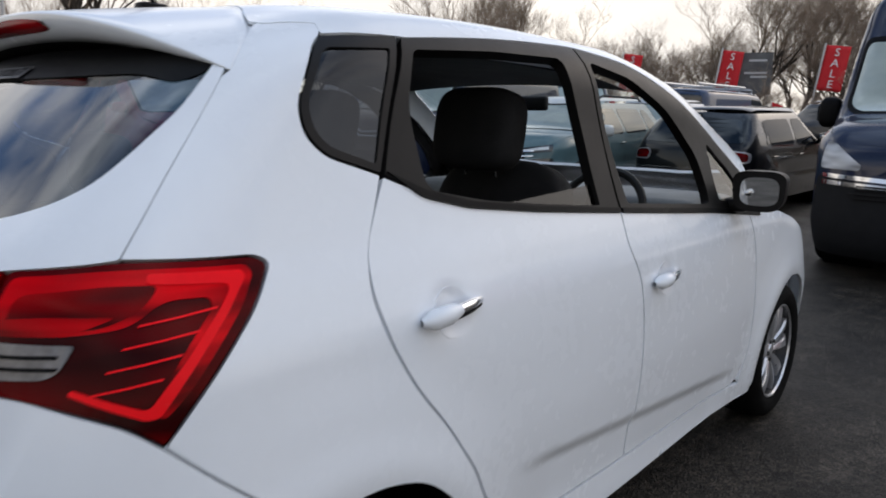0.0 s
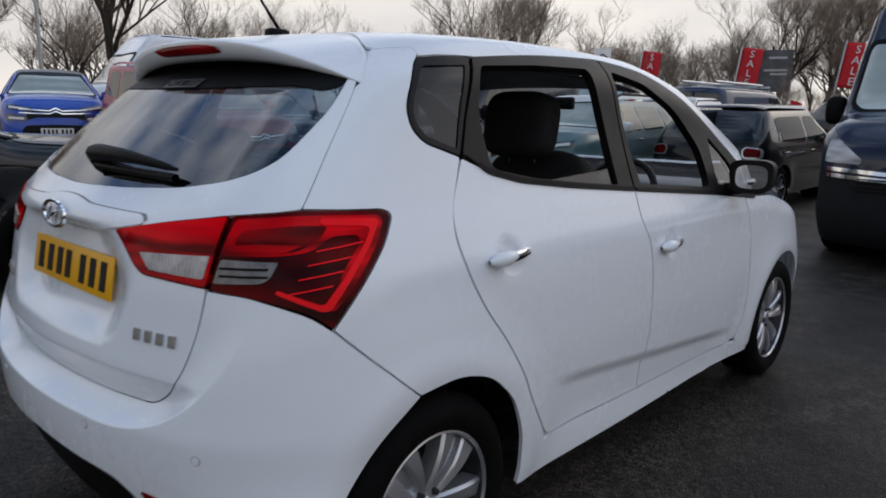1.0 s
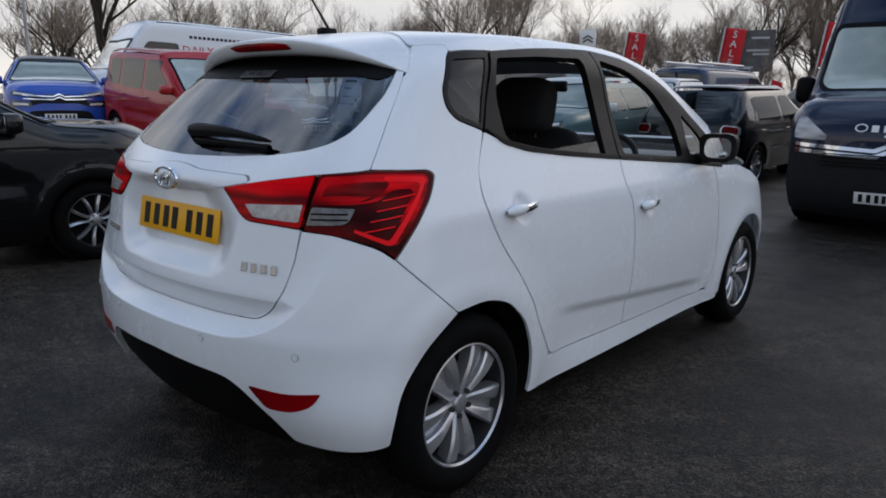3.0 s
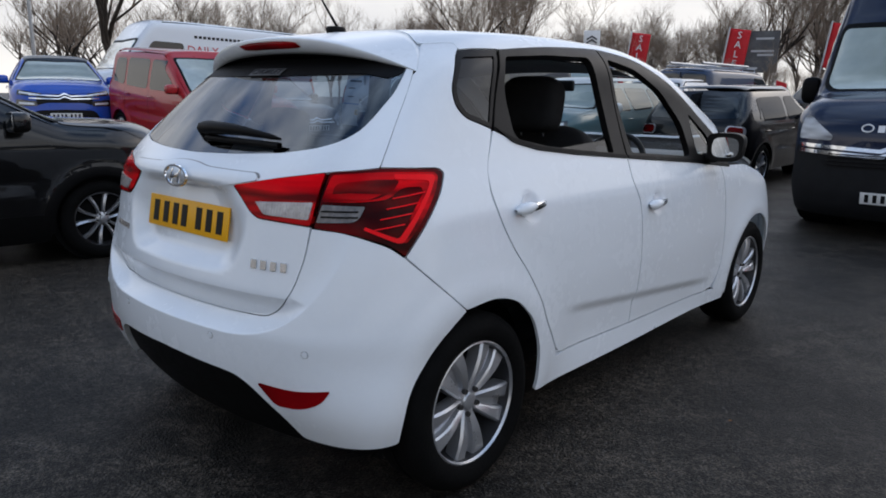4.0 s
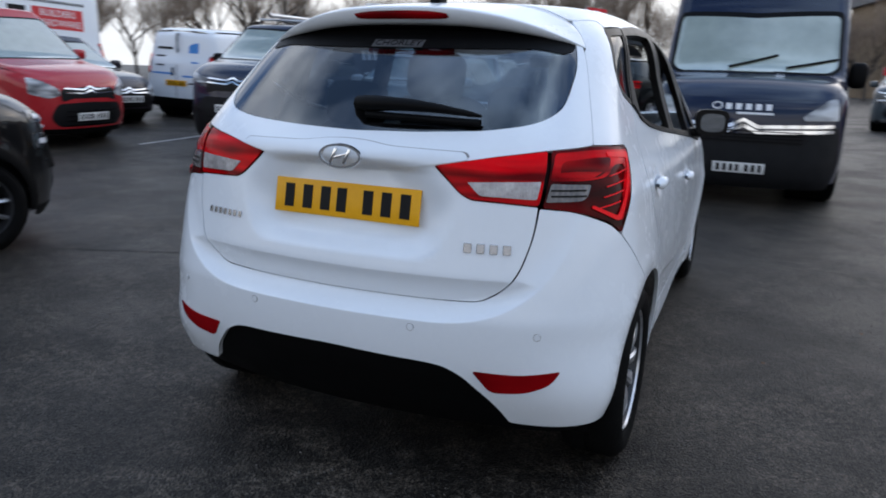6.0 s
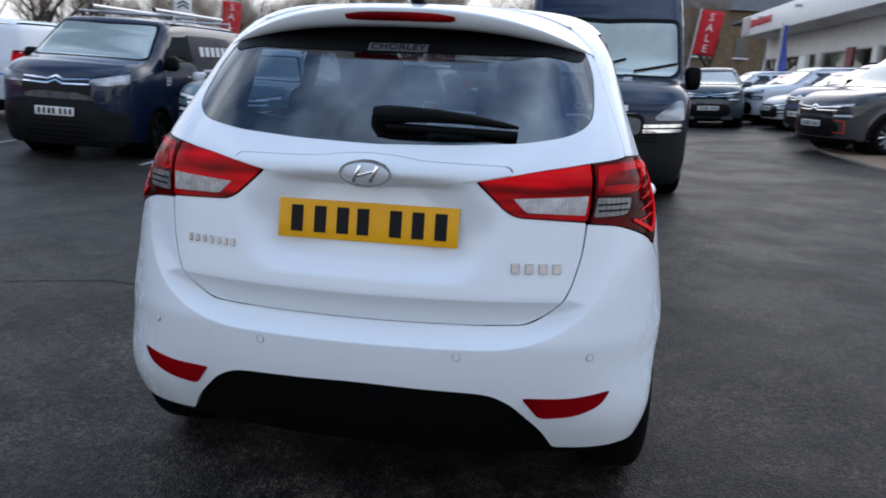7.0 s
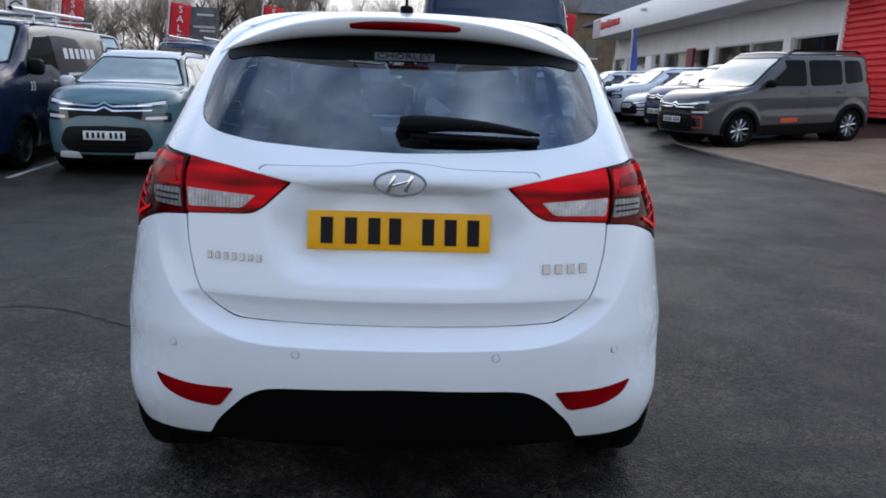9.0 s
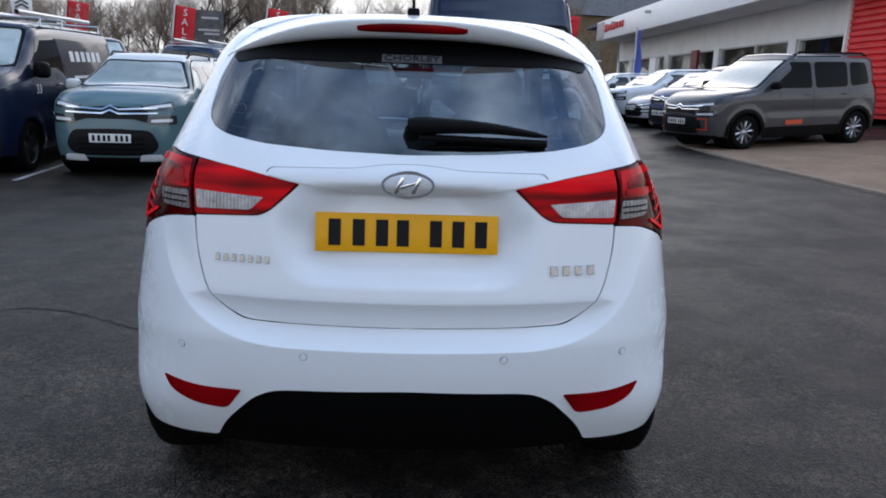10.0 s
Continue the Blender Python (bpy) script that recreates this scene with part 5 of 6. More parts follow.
    front_roof = h - roof0 if kind == "bigvan" else st
    panel("cowl_panel", S, "top", both([(0, h - roof0 - 0.15), (W / 2 - tumble - 0.055, h - roof0 - 0.15), (W / 2 - tumble - 0.02, h - roof0 + 0.1), (W / 2 - 0.075, h - base - 0.1), (W / 2 - 0.09, h - 0.5), (W / 2 - 0.21, h - 0.18), (0, h - 0.1)]), body_paint, car, gap=grid, depth=0, lift=-0.003)
    panel("roof", S, "top", both([(0, -h + 0.12 + rake), (W / 2 - tumble - 0.10, -h + 0.16 + rake), (W / 2 - tumble - 0.055, 0), (W / 2 - tumble - 0.09, front_roof), (0, front_roof + 0.045)]), roof_paint or body_paint, car, gap=grid, depth=0, lift=0.003)
    if kind == "bigvan":
        panel("roof_dome", S, "top", both([(0, h - roof0 - 0.05), (W / 2 - tumble - 0.09, h - roof0 - 0.05), (W / 2 - tumble - 0.07, st + 0.04), (0, st + 0.05)]), body_paint, car, gap=grid, depth=0, lift=0.003)
    panel("windscreen_surround", S, "top", both([(0, st + 0.02), (W / 2 - tumble - 0.095 + (0.05 if kind == "bigvan" else 0), st - 0.02), (W / 2 - 0.125, h - base - 0.13), (W / 2 - 0.22, h - base - 0.02), (0, h - base + 0.045)]), TRIM, car, gap=grid, lift=0.005, depth=0.006)
    panel("windscreen", S, "top", both([(0, st + 0.06), (W / 2 - tumble - 0.13 + (0.05 if kind == "bigvan" else 0), st + 0.02), (W / 2 - 0.16, h - base - 0.14), (W / 2 - 0.25, h - base - 0.06), (0, h - base)]), screen or SHEEN_SCREEN, car, gap=grid, lift=0.008, depth=0.006)
    # windows
    zt = H - 0.17
    front_edge = [(h - base - 0.42, belt + 0.0), (h - roof0 + 0.12, zt)]
    if kind in ("van", "bigvan"):
        wins = [[(h - base - 0.30, belt - 0.10), (h - roof0 + 0.10, zt - (0.35 if kind == "bigvan" else 0.02)), (h - roof0 - 0.55, zt - (0.35 if kind == "bigvan" else 0.02)), (h - roof0 - 0.62, belt - 0.08)]]
    else:
        b = h - roof0 - 0.42
        c = b - 0.95
        e = -h + 0.30 + rake
        wins = [[front_edge[0], (h - base - 0.42 - (roof0 - base) * 0.5, belt + (zt - belt) * 0.72), front_edge[1], (b + 0.04, zt), (b, belt - 0.015)],
                [(b - 0.09, belt - 0.015), (b - 0.05, zt), (c + 0.05, zt - 0.01), (c + 0.02, belt + 0.0)],
                [(c - 0.06, belt + 0.005), (c - 0.03, zt - 0.015), (e + 0.10, zt - 0.03), (e - rake * 0.5 + 0.06, belt + 0.05)]]
    if side_glass:
        for how in ("side", "left"):
            for w in wins:
                panel("side_window", S, how, w, side_mat or FAR_GLASS, car, lift=0.004, depth=0.004, gap=0.09, r=0.09)
    for how, s in (("side", 1), ("left", -1)):
        for y0, y1 in (((h - base - 0.40), (h - roof0 - 0.46)), ((h - roof0 - 0.46), (h - roof0 - 1.40))):
            panel("door_seam", S, how, [(y1, 0.36, 0.002), (y1, belt - 0.03, 0.002), (y1 + 0.008, belt - 0.03, 0.002), (y1 + 0.008, 0.36, 0.002)], TRIM, car, lift=0.001, depth=0, gap=0.1)
            mesh_part("door_handle", tube("door_handle", [Vector(on_shell(S, how, y1 + d, belt - 0.14, 0.025).translation) for d in (0.06, 0.12, 0.22)], [0.008, 0.016, 0.010], 8), body_paint, car)
        if cladding:
            panel("sill_cladding", S, how, [(ra + wr * 1.2, low - 0.01), (ra + wr * 1.2, 0.42), (fa - wr * 1.2, 0.42), (fa - wr * 1.2, low - 0.01)], TRIM, car, lift=0.006, depth=0.01, gap=0.09)
            for a in (ra, fa):
                ring = [(a + wr * 1.12 * math.cos(q), wr + wr * 1.12 * math.sin(q)) for q in np.linspace(math.pi * 1.05, -0.05 * math.pi, 16)]
                ring += [(a + wr * 1.36 * math.cos(q), wr + wr * 1.34 * math.sin(q)) for q in np.linspace(-0.05 * math.pi, math.pi * 1.05, 16)]
                panel("arch_cladding", S, how, ring, TRIM, car, lift=0.008, depth=0.01, gap=0.07, r=0.01)
        for a in (ra, fa):
            make_wheel(car, pose(s * (W / 2 - 0.12), a, wr, 0, 0, 0 if s > 0 else 180), wr, 0.21, wr * 0.67, spokes, kind not in ("van", "bigvan"), wheel_metal, wheel_dark, splay=splay, slim=slim)
            bm = bmesh.new()
            cyl(bm, wr * 1.14, wr * 1.14, 0.42, pose(s * (W / 2 - 0.30), a, wr + 0.01, 0, 90, 0), 28)
            part("arch_liner", bm, TRIM, car)
        big = 0.27 if kind == "bigvan" else 0.20 if kind == "van" else 0.15
        mm = pose(s * (W / 2 + 0.07), h - base - 0.42, belt + big * 0.35, 0, 0, s * 6)
        bm = bmesh.new()
        ball(bm, 1.0, seg=16, ring=12)
        for v in bm.verts:
            q = [math.copysign(abs(c) ** 0.6, c) for c in v.co]
            v.co = (q[0] * 0.10, max(q[1] * 0.085, -0.05), q[2] * big * 0.53)
        bm.transform(mm)
        mir = part("door_mirror", bm, mirror_paint or (TRIM if boxy else body_paint), car)
        bm = bmesh.new()
        box(bm, (0.14, 0.006, big * 0.72), (0, -0.051, 0), mm, bevel=0.002)
        part("mirror_glass", bm, MIRROR, mir)
        bm = bmesh.new()
        box(bm, (0.14, 0.07, 0.05), (-s * 0.10, 0, -big * 0.35), mm, bevel=0.015)
        part("mirror_foot", bm, TRIM, mir)
    bm = bmesh.new()
    box(bm, (W - 0.5, L - 0.5, 0.14), (0, 0, 0.30), bevel=0.03)
    part("underbody", bm, TRIM, car)
    # front
    hw = W / 2
    for s in (1, -1):
        if front == "split":
            panel("headlamp", S, "front", [(s * (hw - 0.13), hood0 - 0.14), (s * (hw - 0.15), hood0 - 0.05), (s * 0.36, hood0 - 0.11), (s * 0.40, hood0 - 0.17)], SPLIT_LAMP, car, lift=0.006, depth=0.01, gap=0.05, r=0.02)
            panel("fog_lamp", S, "front", [(s * (hw - 0.11), hood0 - 0.34), (s * (hw - 0.12), hood0 - 0.22), (s * 0.46, hood0 - 0.24), (s * 0.44, hood0 - 0.33)], SPLIT_LAMP, car, lift=0.006, depth=0.01, gap=0.05, r=0.03)
            panel("light_strip", S, "front", [(s * (hw - 0.17), hood0 - 0.115), (s * (hw - 0.18), hood0 - 0.08), (s * 0.40, hood0 - 0.125), (s * 0.42, hood0 - 0.145)], LED_WHITE, car, lift=0.010, depth=0.004, gap=0.05, r=0.008)
            panel("light_strip", S, "front", [(s * (hw - 0.16), hood0 - 0.305), (s * (hw - 0.16), hood0 - 0.265), (s * 0.50, hood0 - 0.275), (s * 0.49, hood0 - 0.31)], LED_WHITE, car, lift=0.010, depth=0.004, gap=0.05, r=0.012)
            if skid:
                panel("skid_plate", S, "front", [(s * 0.64, 0.245), (s * 0.60, 0.325), (s * 0.36, 0.335), (s * 0.32, 0.245)], skid, car, lift=0.012, depth=0.012, gap=0.05, r=0.02)
        elif front == "van":
            panel("headlamp", S, "front", [(s * (hw - 0.13), hood0 - 0.25), (s * (hw - 0.16), hood0 - 0.03), (s * (hw - 0.24), hood0 - 0.05), (s * 0.56, hood0 - 0.22), (s * 0.58, hood0 - 0.26)], HEADLAMP, car, lift=0.008, depth=0.012, gap=0.05, r=0.03)
        elif kind == "van":
            panel("headlamp", S, "front", [(s * (hw - 0.09), hood0 - 0.13), (s * (hw - 0.12), hood0 - 0.01), (s * (hw - 0.30), hood0 - 0.06), (s * 0.44, hood0 - 0.10), (s * 0.44, hood0 - 0.17), (s * (hw - 0.30), hood0 - 0.17)], HEADLAMP, car, lift=0.008, depth=0.012, gap=0.05, r=0.02)
            panel("fog_lamp", S, "front", [(s * (hw - 0.14), 0.56), (s * (hw - 0.15), 0.66), (s * 0.58, 0.63), (s * 0.56, 0.56)], INK, car, lift=0.014, depth=0.012, gap=0.05, r=0.03)
        else:
            panel("headlamp", S, "front", [(s * (hw - 0.11), hood0 - 0.22), (s * (hw - 0.13), hood0 + 0.0), (s * (hw - 0.24), hood0 - 0.03), (s * (hw - 0.44), hood0 - 0.14), (s * (hw - 0.46), hood0 - 0.23), (s * (hw - 0.3), hood0 - 0.27)], HEADLAMP, car, lift=0.006, depth=0.012, gap=0.05, r=0.04)
    if front == "van":
        panel("front_bumper", S, "front", both([(0, low - 0.02), (hw - 0.15, low), (hw - 0.08, 0.5), (hw - 0.12, hood0 - 0.31), (0.55, hood0 - 0.36), (0, hood0 - 0.42)]), BUMPER_GREY, car, lift=0.012, depth=0.02, gap=0.07, label="dark plastic front bumper")
        for k in range(2):
            z = hood0 - 0.345 - 0.055 * k
            band = [(0, z + 0.055, 0.004), (0.13, z - 0.012), (0.3, z - 0.005), (hw - 0.17, z + 0.02), (hw - 0.17, z + 0.056), (0.3, z + 0.030), (0.15, z + 0.022), (0, z + 0.092, 0.004)]
            panel("grille_bar", S, "front", both(band), CHROME, car, lift=0.022, depth=0.02, gap=0.05, r=0.02)
        panel("grille", S, "front", both([(0, 0.68), (0.60, 0.68), (0.66, hood0 - 0.44), (0, hood0 - 0.46)]), INK, car, lift=0.016, depth=0.01, gap=0.08)
        for k in range(4):
            panel("grille_slat", S, "front", both([(0, 0.695 + 0.035 * k, 0.002), (0.58, 0.695 + 0.035 * k, 0.002), (0.58, 0.706 + 0.035 * k, 0.002), (0, 0.706 + 0.035 * k, 0.002)]), TRIM, car, lift=0.024, depth=0.006, gap=0.1)
    else:
        for k in range(2):
            z = hood0 - (0.13 if kind == "van" else 0.165) - 0.05 * k
            wide = hw - 0.32 if front == "split" else 0.44 if kind == "van" else 0.4
            panel("grille_bar", S, "front", both([(0, z + 0.042, 0.003), (0.10, z), (wide, z + 0.012 + 0.012 * (1 - k)), (wide, z + 0.028 + 0.010 * (1 - k)), (0.10, z + 0.020), (0, z + 0.064, 0.003)]), CHROME, car, lift=0.014, depth=0.012, gap=0.06, r=0.01)
        if kind == "van":
            panel("lower_bumper", S, "front", both([(0, low - 0.01), (hw - 0.15, low), (hw - 0.085, 0.42), (hw - 0.10, 0.66), (0.62, 0.70), (0.48, hood0 - 0.36), (0, hood0 - 0.36)]), BUMPER_GREY, car, lift=0.007, depth=0.012, gap=0.06, label="black plastic lower bumper")
        panel("upper_grille", S, "front", both([(0, hood0 - 0.27), (0.30, hood0 - 0.27), (0.46, hood0 - 0.32), (0.46, hood0 - 0.15), (0, hood0 - 0.11)]), INK, car, lift=0.006, depth=0.008, gap=0.07)
        panel("lower_grille", S, "front", both([(0, 0.32), (hw - 0.42, 0.32), (hw - 0.30, 0.44), (hw - 0.40, 0.64), (0, 0.66)]), INK, car, lift=0.008, depth=0.01, gap=0.07, r=0.08)
        for k in range(4):
            panel("grille_slat", S, "front", both([(0, 0.33 + 0.065 * k, 0.002), (0.42, 0.33 + 0.065 * k, 0.002), (0.42, 0.35 + 0.065 * k, 0.002), (0, 0.35 + 0.065 * k, 0.002)]), TRIM, car, lift=0.016, depth=0.006, gap=0.1)
        panel("chin", S, "front", both([(0, low - 0.01), (hw - 0.16, low), (hw - 0.11, 0.29), (0, 0.29)]), TRIM, car, lift=0.008, depth=0.01, gap=0.08)
    pz = {"van": 0.42, "split": 0.54}.get(front, 0.66 if kind == "van" else 0.46)
    number_plate(car, on_shell(S, "front", 0, pz, 0.03), plate)
    # tail
    for s in (1, -1):
        if boxy:
            panel("tail_lamp", S, "rear", [(s * (hw - 0.07), belt - 0.28), (s * (hw - 0.08), belt + 0.12), (s * (hw - 0.20), belt + 0.12), (s * (hw - 0.20), belt - 0.28)], LAMP_RED, car, lift=0.01, depth=0.015, gap=0.06, r=0.03)
        elif ring_lamps:
            ring = [(s * (hw - 0.08), belt - 0.20), (s * (hw - 0.09), belt - 0.07), (s * (hw - 0.30), belt - 0.05), (s * (hw - 0.34), belt - 0.10), (s * (hw - 0.32), belt - 0.20)]
            lamp = panel("tail_lamp", S, "rear", ring, ALLOY, car, lift=0.010, depth=0.015, gap=0.05, r=0.05, label="dark red lamp in a silver ring")
            mid = np.array(ring).mean(0)
            panel("lens", S, "rear", [tuple(mid + (np.array(p) - mid) * 0.80) for p in ring], LAMP_DEEP, lamp, lift=0.016, depth=0.008, gap=0.05, r=0.04)
        else:
            panel("tail_lamp", S, "rear", [(s * (hw - 0.06), belt - 0.20), (s * (hw - 0.07), belt - 0.02), (s * (hw - 0.36), belt - 0.03), (s * (hw - 0.36), belt - 0.19)], LAMP_RED, car, lift=0.01, depth=0.015, gap=0.06, r=0.04)
    if rear_glass:
        panel("rear_window", S, "rear", both([(0, belt + 0.02), (hw - 0.19, belt + 0.04), (hw - tumble - 0.14, H - 0.18), (0, H - 0.15)]), FAR_GLASS, car, lift=0.005, depth=0.005, gap=0.08, r=0.06)
    panel("rear_bumper", S, "rear", both([(0, low), (hw - 0.14, low), (hw - 0.06, 0.42), (0, 0.42)]), TRIM, car, lift=0.008, depth=0.01, gap=0.08)
    number_plate(car, on_shell(S, "rear", 0, rear_z, 0.008), rear_plate)
    if rails:
        for s in (1, -1):
            x = s * (hw - tumble - 0.10)
            pts = [Vector(on_shell(S, "top", x, y, d).translation) for y, d in ((h - roof0 - 0.05, 0.0), (h - roof0 - 0.2, 0.05), (0, 0.06), (-h + rake + 0.45, 0.05), (-h + rake + 0.3, 0.0))]
            mesh_part("roof_rail", tube("roof_rail", pts, 0.017, 8), TRIM, car)
    if rack:
        for y in (h - roof0 - 0.35, -0.3, -h + 0.6):
            a = [Vector(on_shell(S, "top", s * (hw - tumble - 0.12), y, 0.10).translation) for s in (-1, 1)]
            mesh_part("rack_bar", tube("rack_bar", [a[0] - Vector((0, 0, 0.10)), a[0], a[1], a[1] - Vector((0, 0, 0.10))], 0.02, 6), ALLOY, car)
        for x in (-0.5, 0.45):
            a = [Vector(on_shell(S, "top", x, y, 0.15).translation) for y in (h - roof0 - 0.2, -h + 0.35)]
            mesh_part("rack_tube", tube("rack_tube", a, 0.035, 10), ALLOY, car)
    return car, S


def text_bars(shell, how, parent, spots, material, lift=0.004):
    """Unreadable or branded writing as plain bars: u, v, width, height."""
    for u, v, w, hgt in spots:
        panel("lettering_bar", shell, how, [(u - w / 2, v - hgt / 2, 0.002), (u + w / 2, v - hgt / 2, 0.002), (u + w / 2, v + hgt / 2, 0.002), (u - w / 2, v + hgt / 2, 0.002)], material, parent, lift=lift, depth=0.002, gap=0.06, r=0.002)


BUMPER_GREY = mat("dark_grey_bumper_plastic", (0.009, 0.0095, 0.011), 0.6, vary=0.3, scale=8, bump=0.1, bump_scale=300, spec=0.2)
WHITE_INK = mat("white_vinyl", (0.75, 0.75, 0.76), 0.4, vary=0.05)
BLUE_INK = mat("blue_vinyl", (0.03, 0.22, 0.6), 0.4, vary=0.1)
RED_INK = mat("red_vinyl", (0.55, 0.02, 0.025), 0.45, vary=0.1)
ORANGE = mat("orange_trim", (0.55, 0.07, 0.02), 0.4, vary=0.1)

# big navy van nose to nose with the hatchback
van, vs = build_vehicle("panel_van", "bigvan", facing(1.09, 9.14, -0.01, -1), NAVY, "tall navy blue panel van with dark plastic bumper", "van", front="van", grid=0.06, rear_glass=False, wheel_metal=DARK_ALLOY, nose=(0.06, 0.10))
bm = bmesh.new()
ellipse_bar(bm, 0.055, 0.042, 0.014, 0.004, 28, on_shell(vs, "front", 0.28, 1.055, 0.006))
part("company_mark", bm, WHITE_INK, van)
for i in range(5):
    m = on_shell(vs, "front", 0.165 - 0.098 * i, 1.05, 0.007)
    bm = bmesh.new()
    box(bm, (0.058, 0.066, 0.003), m=m, bevel=0.001, seg=1)
    part("lettering_bar", bm, WHITE_INK, van)
bm = bmesh.new()
box(bm, (0.36, 0.022, 0.003), m=on_shell(vs, "front", -0.10, 0.985, 0.007))
part("lettering_bar", bm, WHITE_INK, van)
for x in (-0.35, 0.25):
    p = [Vector(on_shell(vs, "top", x + d, 2.8 - 0.80 - 0.06 * k, 0.02).translation) for k, d in ((0, 0), (1, -0.25), (2, -0.5))]
    mesh_part("wiper", tube("wiper", p, 0.014, 6), TRIM, van)

# left of it, looking the same way as the van
suv, ss = build_vehicle("compact_suv", "suv", facing(-3.92, 9.12, 0.08, -0.997) @ Matrix.Diagonal((0.95, 1, 0.975, 1)), GREEN_PAINT, "grey-green compact SUV with white roof and mirrors", "car", ROOF_WHITE, front="split", cladding=True, rails=True, mirror_paint=ROOF_WHITE, grid=0.055, skid=LED_WHITE)
navy, ns = build_vehicle("delivery_van", "van", facing(-6.14, 9.10, 0.09, -0.996), NAVY, "navy blue delivery van with a ladder rack", "van", rack=True, rear_glass=False, grid=0.06, wheel_metal=DARK_ALLOY, nose=(0.12, 0.18))
words("lettering", "33", 0.17, WHITE_INK, navy, on_shell(ns, "left", 1.20, 1.06, 0.006))
text_bars(ns, "left", navy, [(-0.2 - 0.24 * i, 1.50, 0.15, 0.15) for i in range(6)] + [(-0.8, 1.20, 1.3, 0.04), (-0.9, 0.98, 1.5, 0.035), (0.5, 0.72, 0.5, 0.05), (0.5, 0.62, 0.42, 0.04)], WHITE_INK)
build_vehicle("black_suv", "suv", Matrix.Translation((-4.64, 0.12, GROUND)) @ Matrix.Rotation(radians(-7), 4, "Z") @ Matrix.Diagonal((1.04, 0.98, 0.965, 1)), BLACK_PAINT, "glossy black SUV with two-tone alloy wheels", "car", cladding=True, front="split", grid=0.05, wheel_dark=DARK_ALLOY, splay=1.6, slim=0.5, nose=(0.32, 0.36), side_mat=DARK_GLASS)
build_vehicle("people_carrier", "mpv", facing(-9.84, 5.79, 1.0, 0.0) @ Matrix.Diagonal((1.0, 0.945, 1.015, 1)), RED, "red people carrier with pale reflections in its windows", "car", grid=0.06, mirror_paint=RED)
build_vehicle("blue_suv", "suv", facing(-13.75, 4.78, 0.93, -0.30), BLUE, "bright blue compact SUV with a dark roof", "car", BLACK_PAINT, front="split", grid=0.07, cladding=True)
big, bs = build_vehicle("builders_van", "bigvan", facing(-14.8, 8.5, -0.12, -0.99) @ Matrix.Diagonal((1, 1.1, 1.04, 1)), WHITE, "long white delivery van with builders' lettering", "van", front="van", rear_glass=False, grid=0.08)
text_bars(bs, "left", big, [(0.35 - 0.1 * i, 2.20, 0.07, 0.06) for i in range(26)], INK)
text_bars(bs, "left", big, [(-0.75, 1.86, 0.36, 0.40)], INK)
text_bars(bs, "left", big, [(-1.6, 1.86, 1.1, 0.44)], RED_INK)
for word, z in (("BUILDERS", 1.965), ("HARDWARE", 1.76)):
    words("lettering", word, 0.2, WHITE_INK, big, on_shell(bs, "left", -1.6, z, 0.008), squeeze=0.9)
words("lettering", "DAILY", 0.26, RED_INK, big, on_shell(bs, "left", 0.2, 1.90, 0.006))
small, sv = build_vehicle("small_van", "mpv", facing(-9.85, 11.85, -0.03, 1.0), WHITE, "small white van with blue lettering on its rear doors", "van", rear_glass=False, side_glass=False, grid=0.07)
text_bars(sv, "rear", small, [(0.36, 1.42, 0.22, 0.20), (0.42, 1.14, 0.16, 0.03), (0.40, 0.86, 0.5, 0.035), (-0.40, 0.90, 0.55, 0.035)], BLUE_INK)
text_bars(sv, "rear", small, [(-0.36, 1.40, 0.42, 0.05), (-0.36, 1.24, 0.46, 0.035), (-0.45, 1.06, 0.22, 0.03), (0.42, 0.72, 0.24, 0.03), (-0.10, 0.94, 0.07, 0.16)], INK)
text_bars(sv, "side", small, [(-0.6, 1.32, 0.5, 0.05), (-0.6, 1.15, 0.9, 0.03)], BLUE_INK)
text_bars(sv, "rear", small, [(0, 1.0, 0.012, 1.3)], TRIM)
build_vehicle("dark_hatchback", "hatch", facing(-11.35, 8.15, 1.0, -0.05) @ Matrix.Diagonal((1, 1, 1.05, 1)), PLUM, "dark plum hatchback parked beside the red people carrier", "car")
build_vehicle("dark_van", "van", facing(-8.3, 16.5, 0.5, -0.85), DARK_BLUE, "dark blue van parked in a row", "van", rear_glass=False)
# ahead, beyond the front door
build_vehicle("black_hatchback", "hatch", facing(-1.9, 10.9, 0.05, 1), BLACK_PAINT, "black three-door hatchback with silver-ringed tail lamps", "car", grid=0.05, rear_z=0.45, ring_lamps=True, side_mat=DARK_GLASS)
build_vehicle("estate_car", "suv", facing(-1.4, 18.0, 0.4, 0.9), BLACK_PAINT, "black estate car parked nose away", "car")
build_vehicle("rack_van", "van", facing(-6.0, 20.5, 0.1, 1), DARK_BLUE, "blue van with a ladder rack on its roof", "van", rack=True)
build_vehicle("white_car", "hatch", facing(-1.0, 24.5, 0.9, 0.3), WHITE, "white hatchback parked across the yard", "car")
build_vehicle("pale_suv", "suv", facing(-5.2, 14.8, 0.1, -1), SILVER, "pale silver SUV parked nose out", "car", front="split")
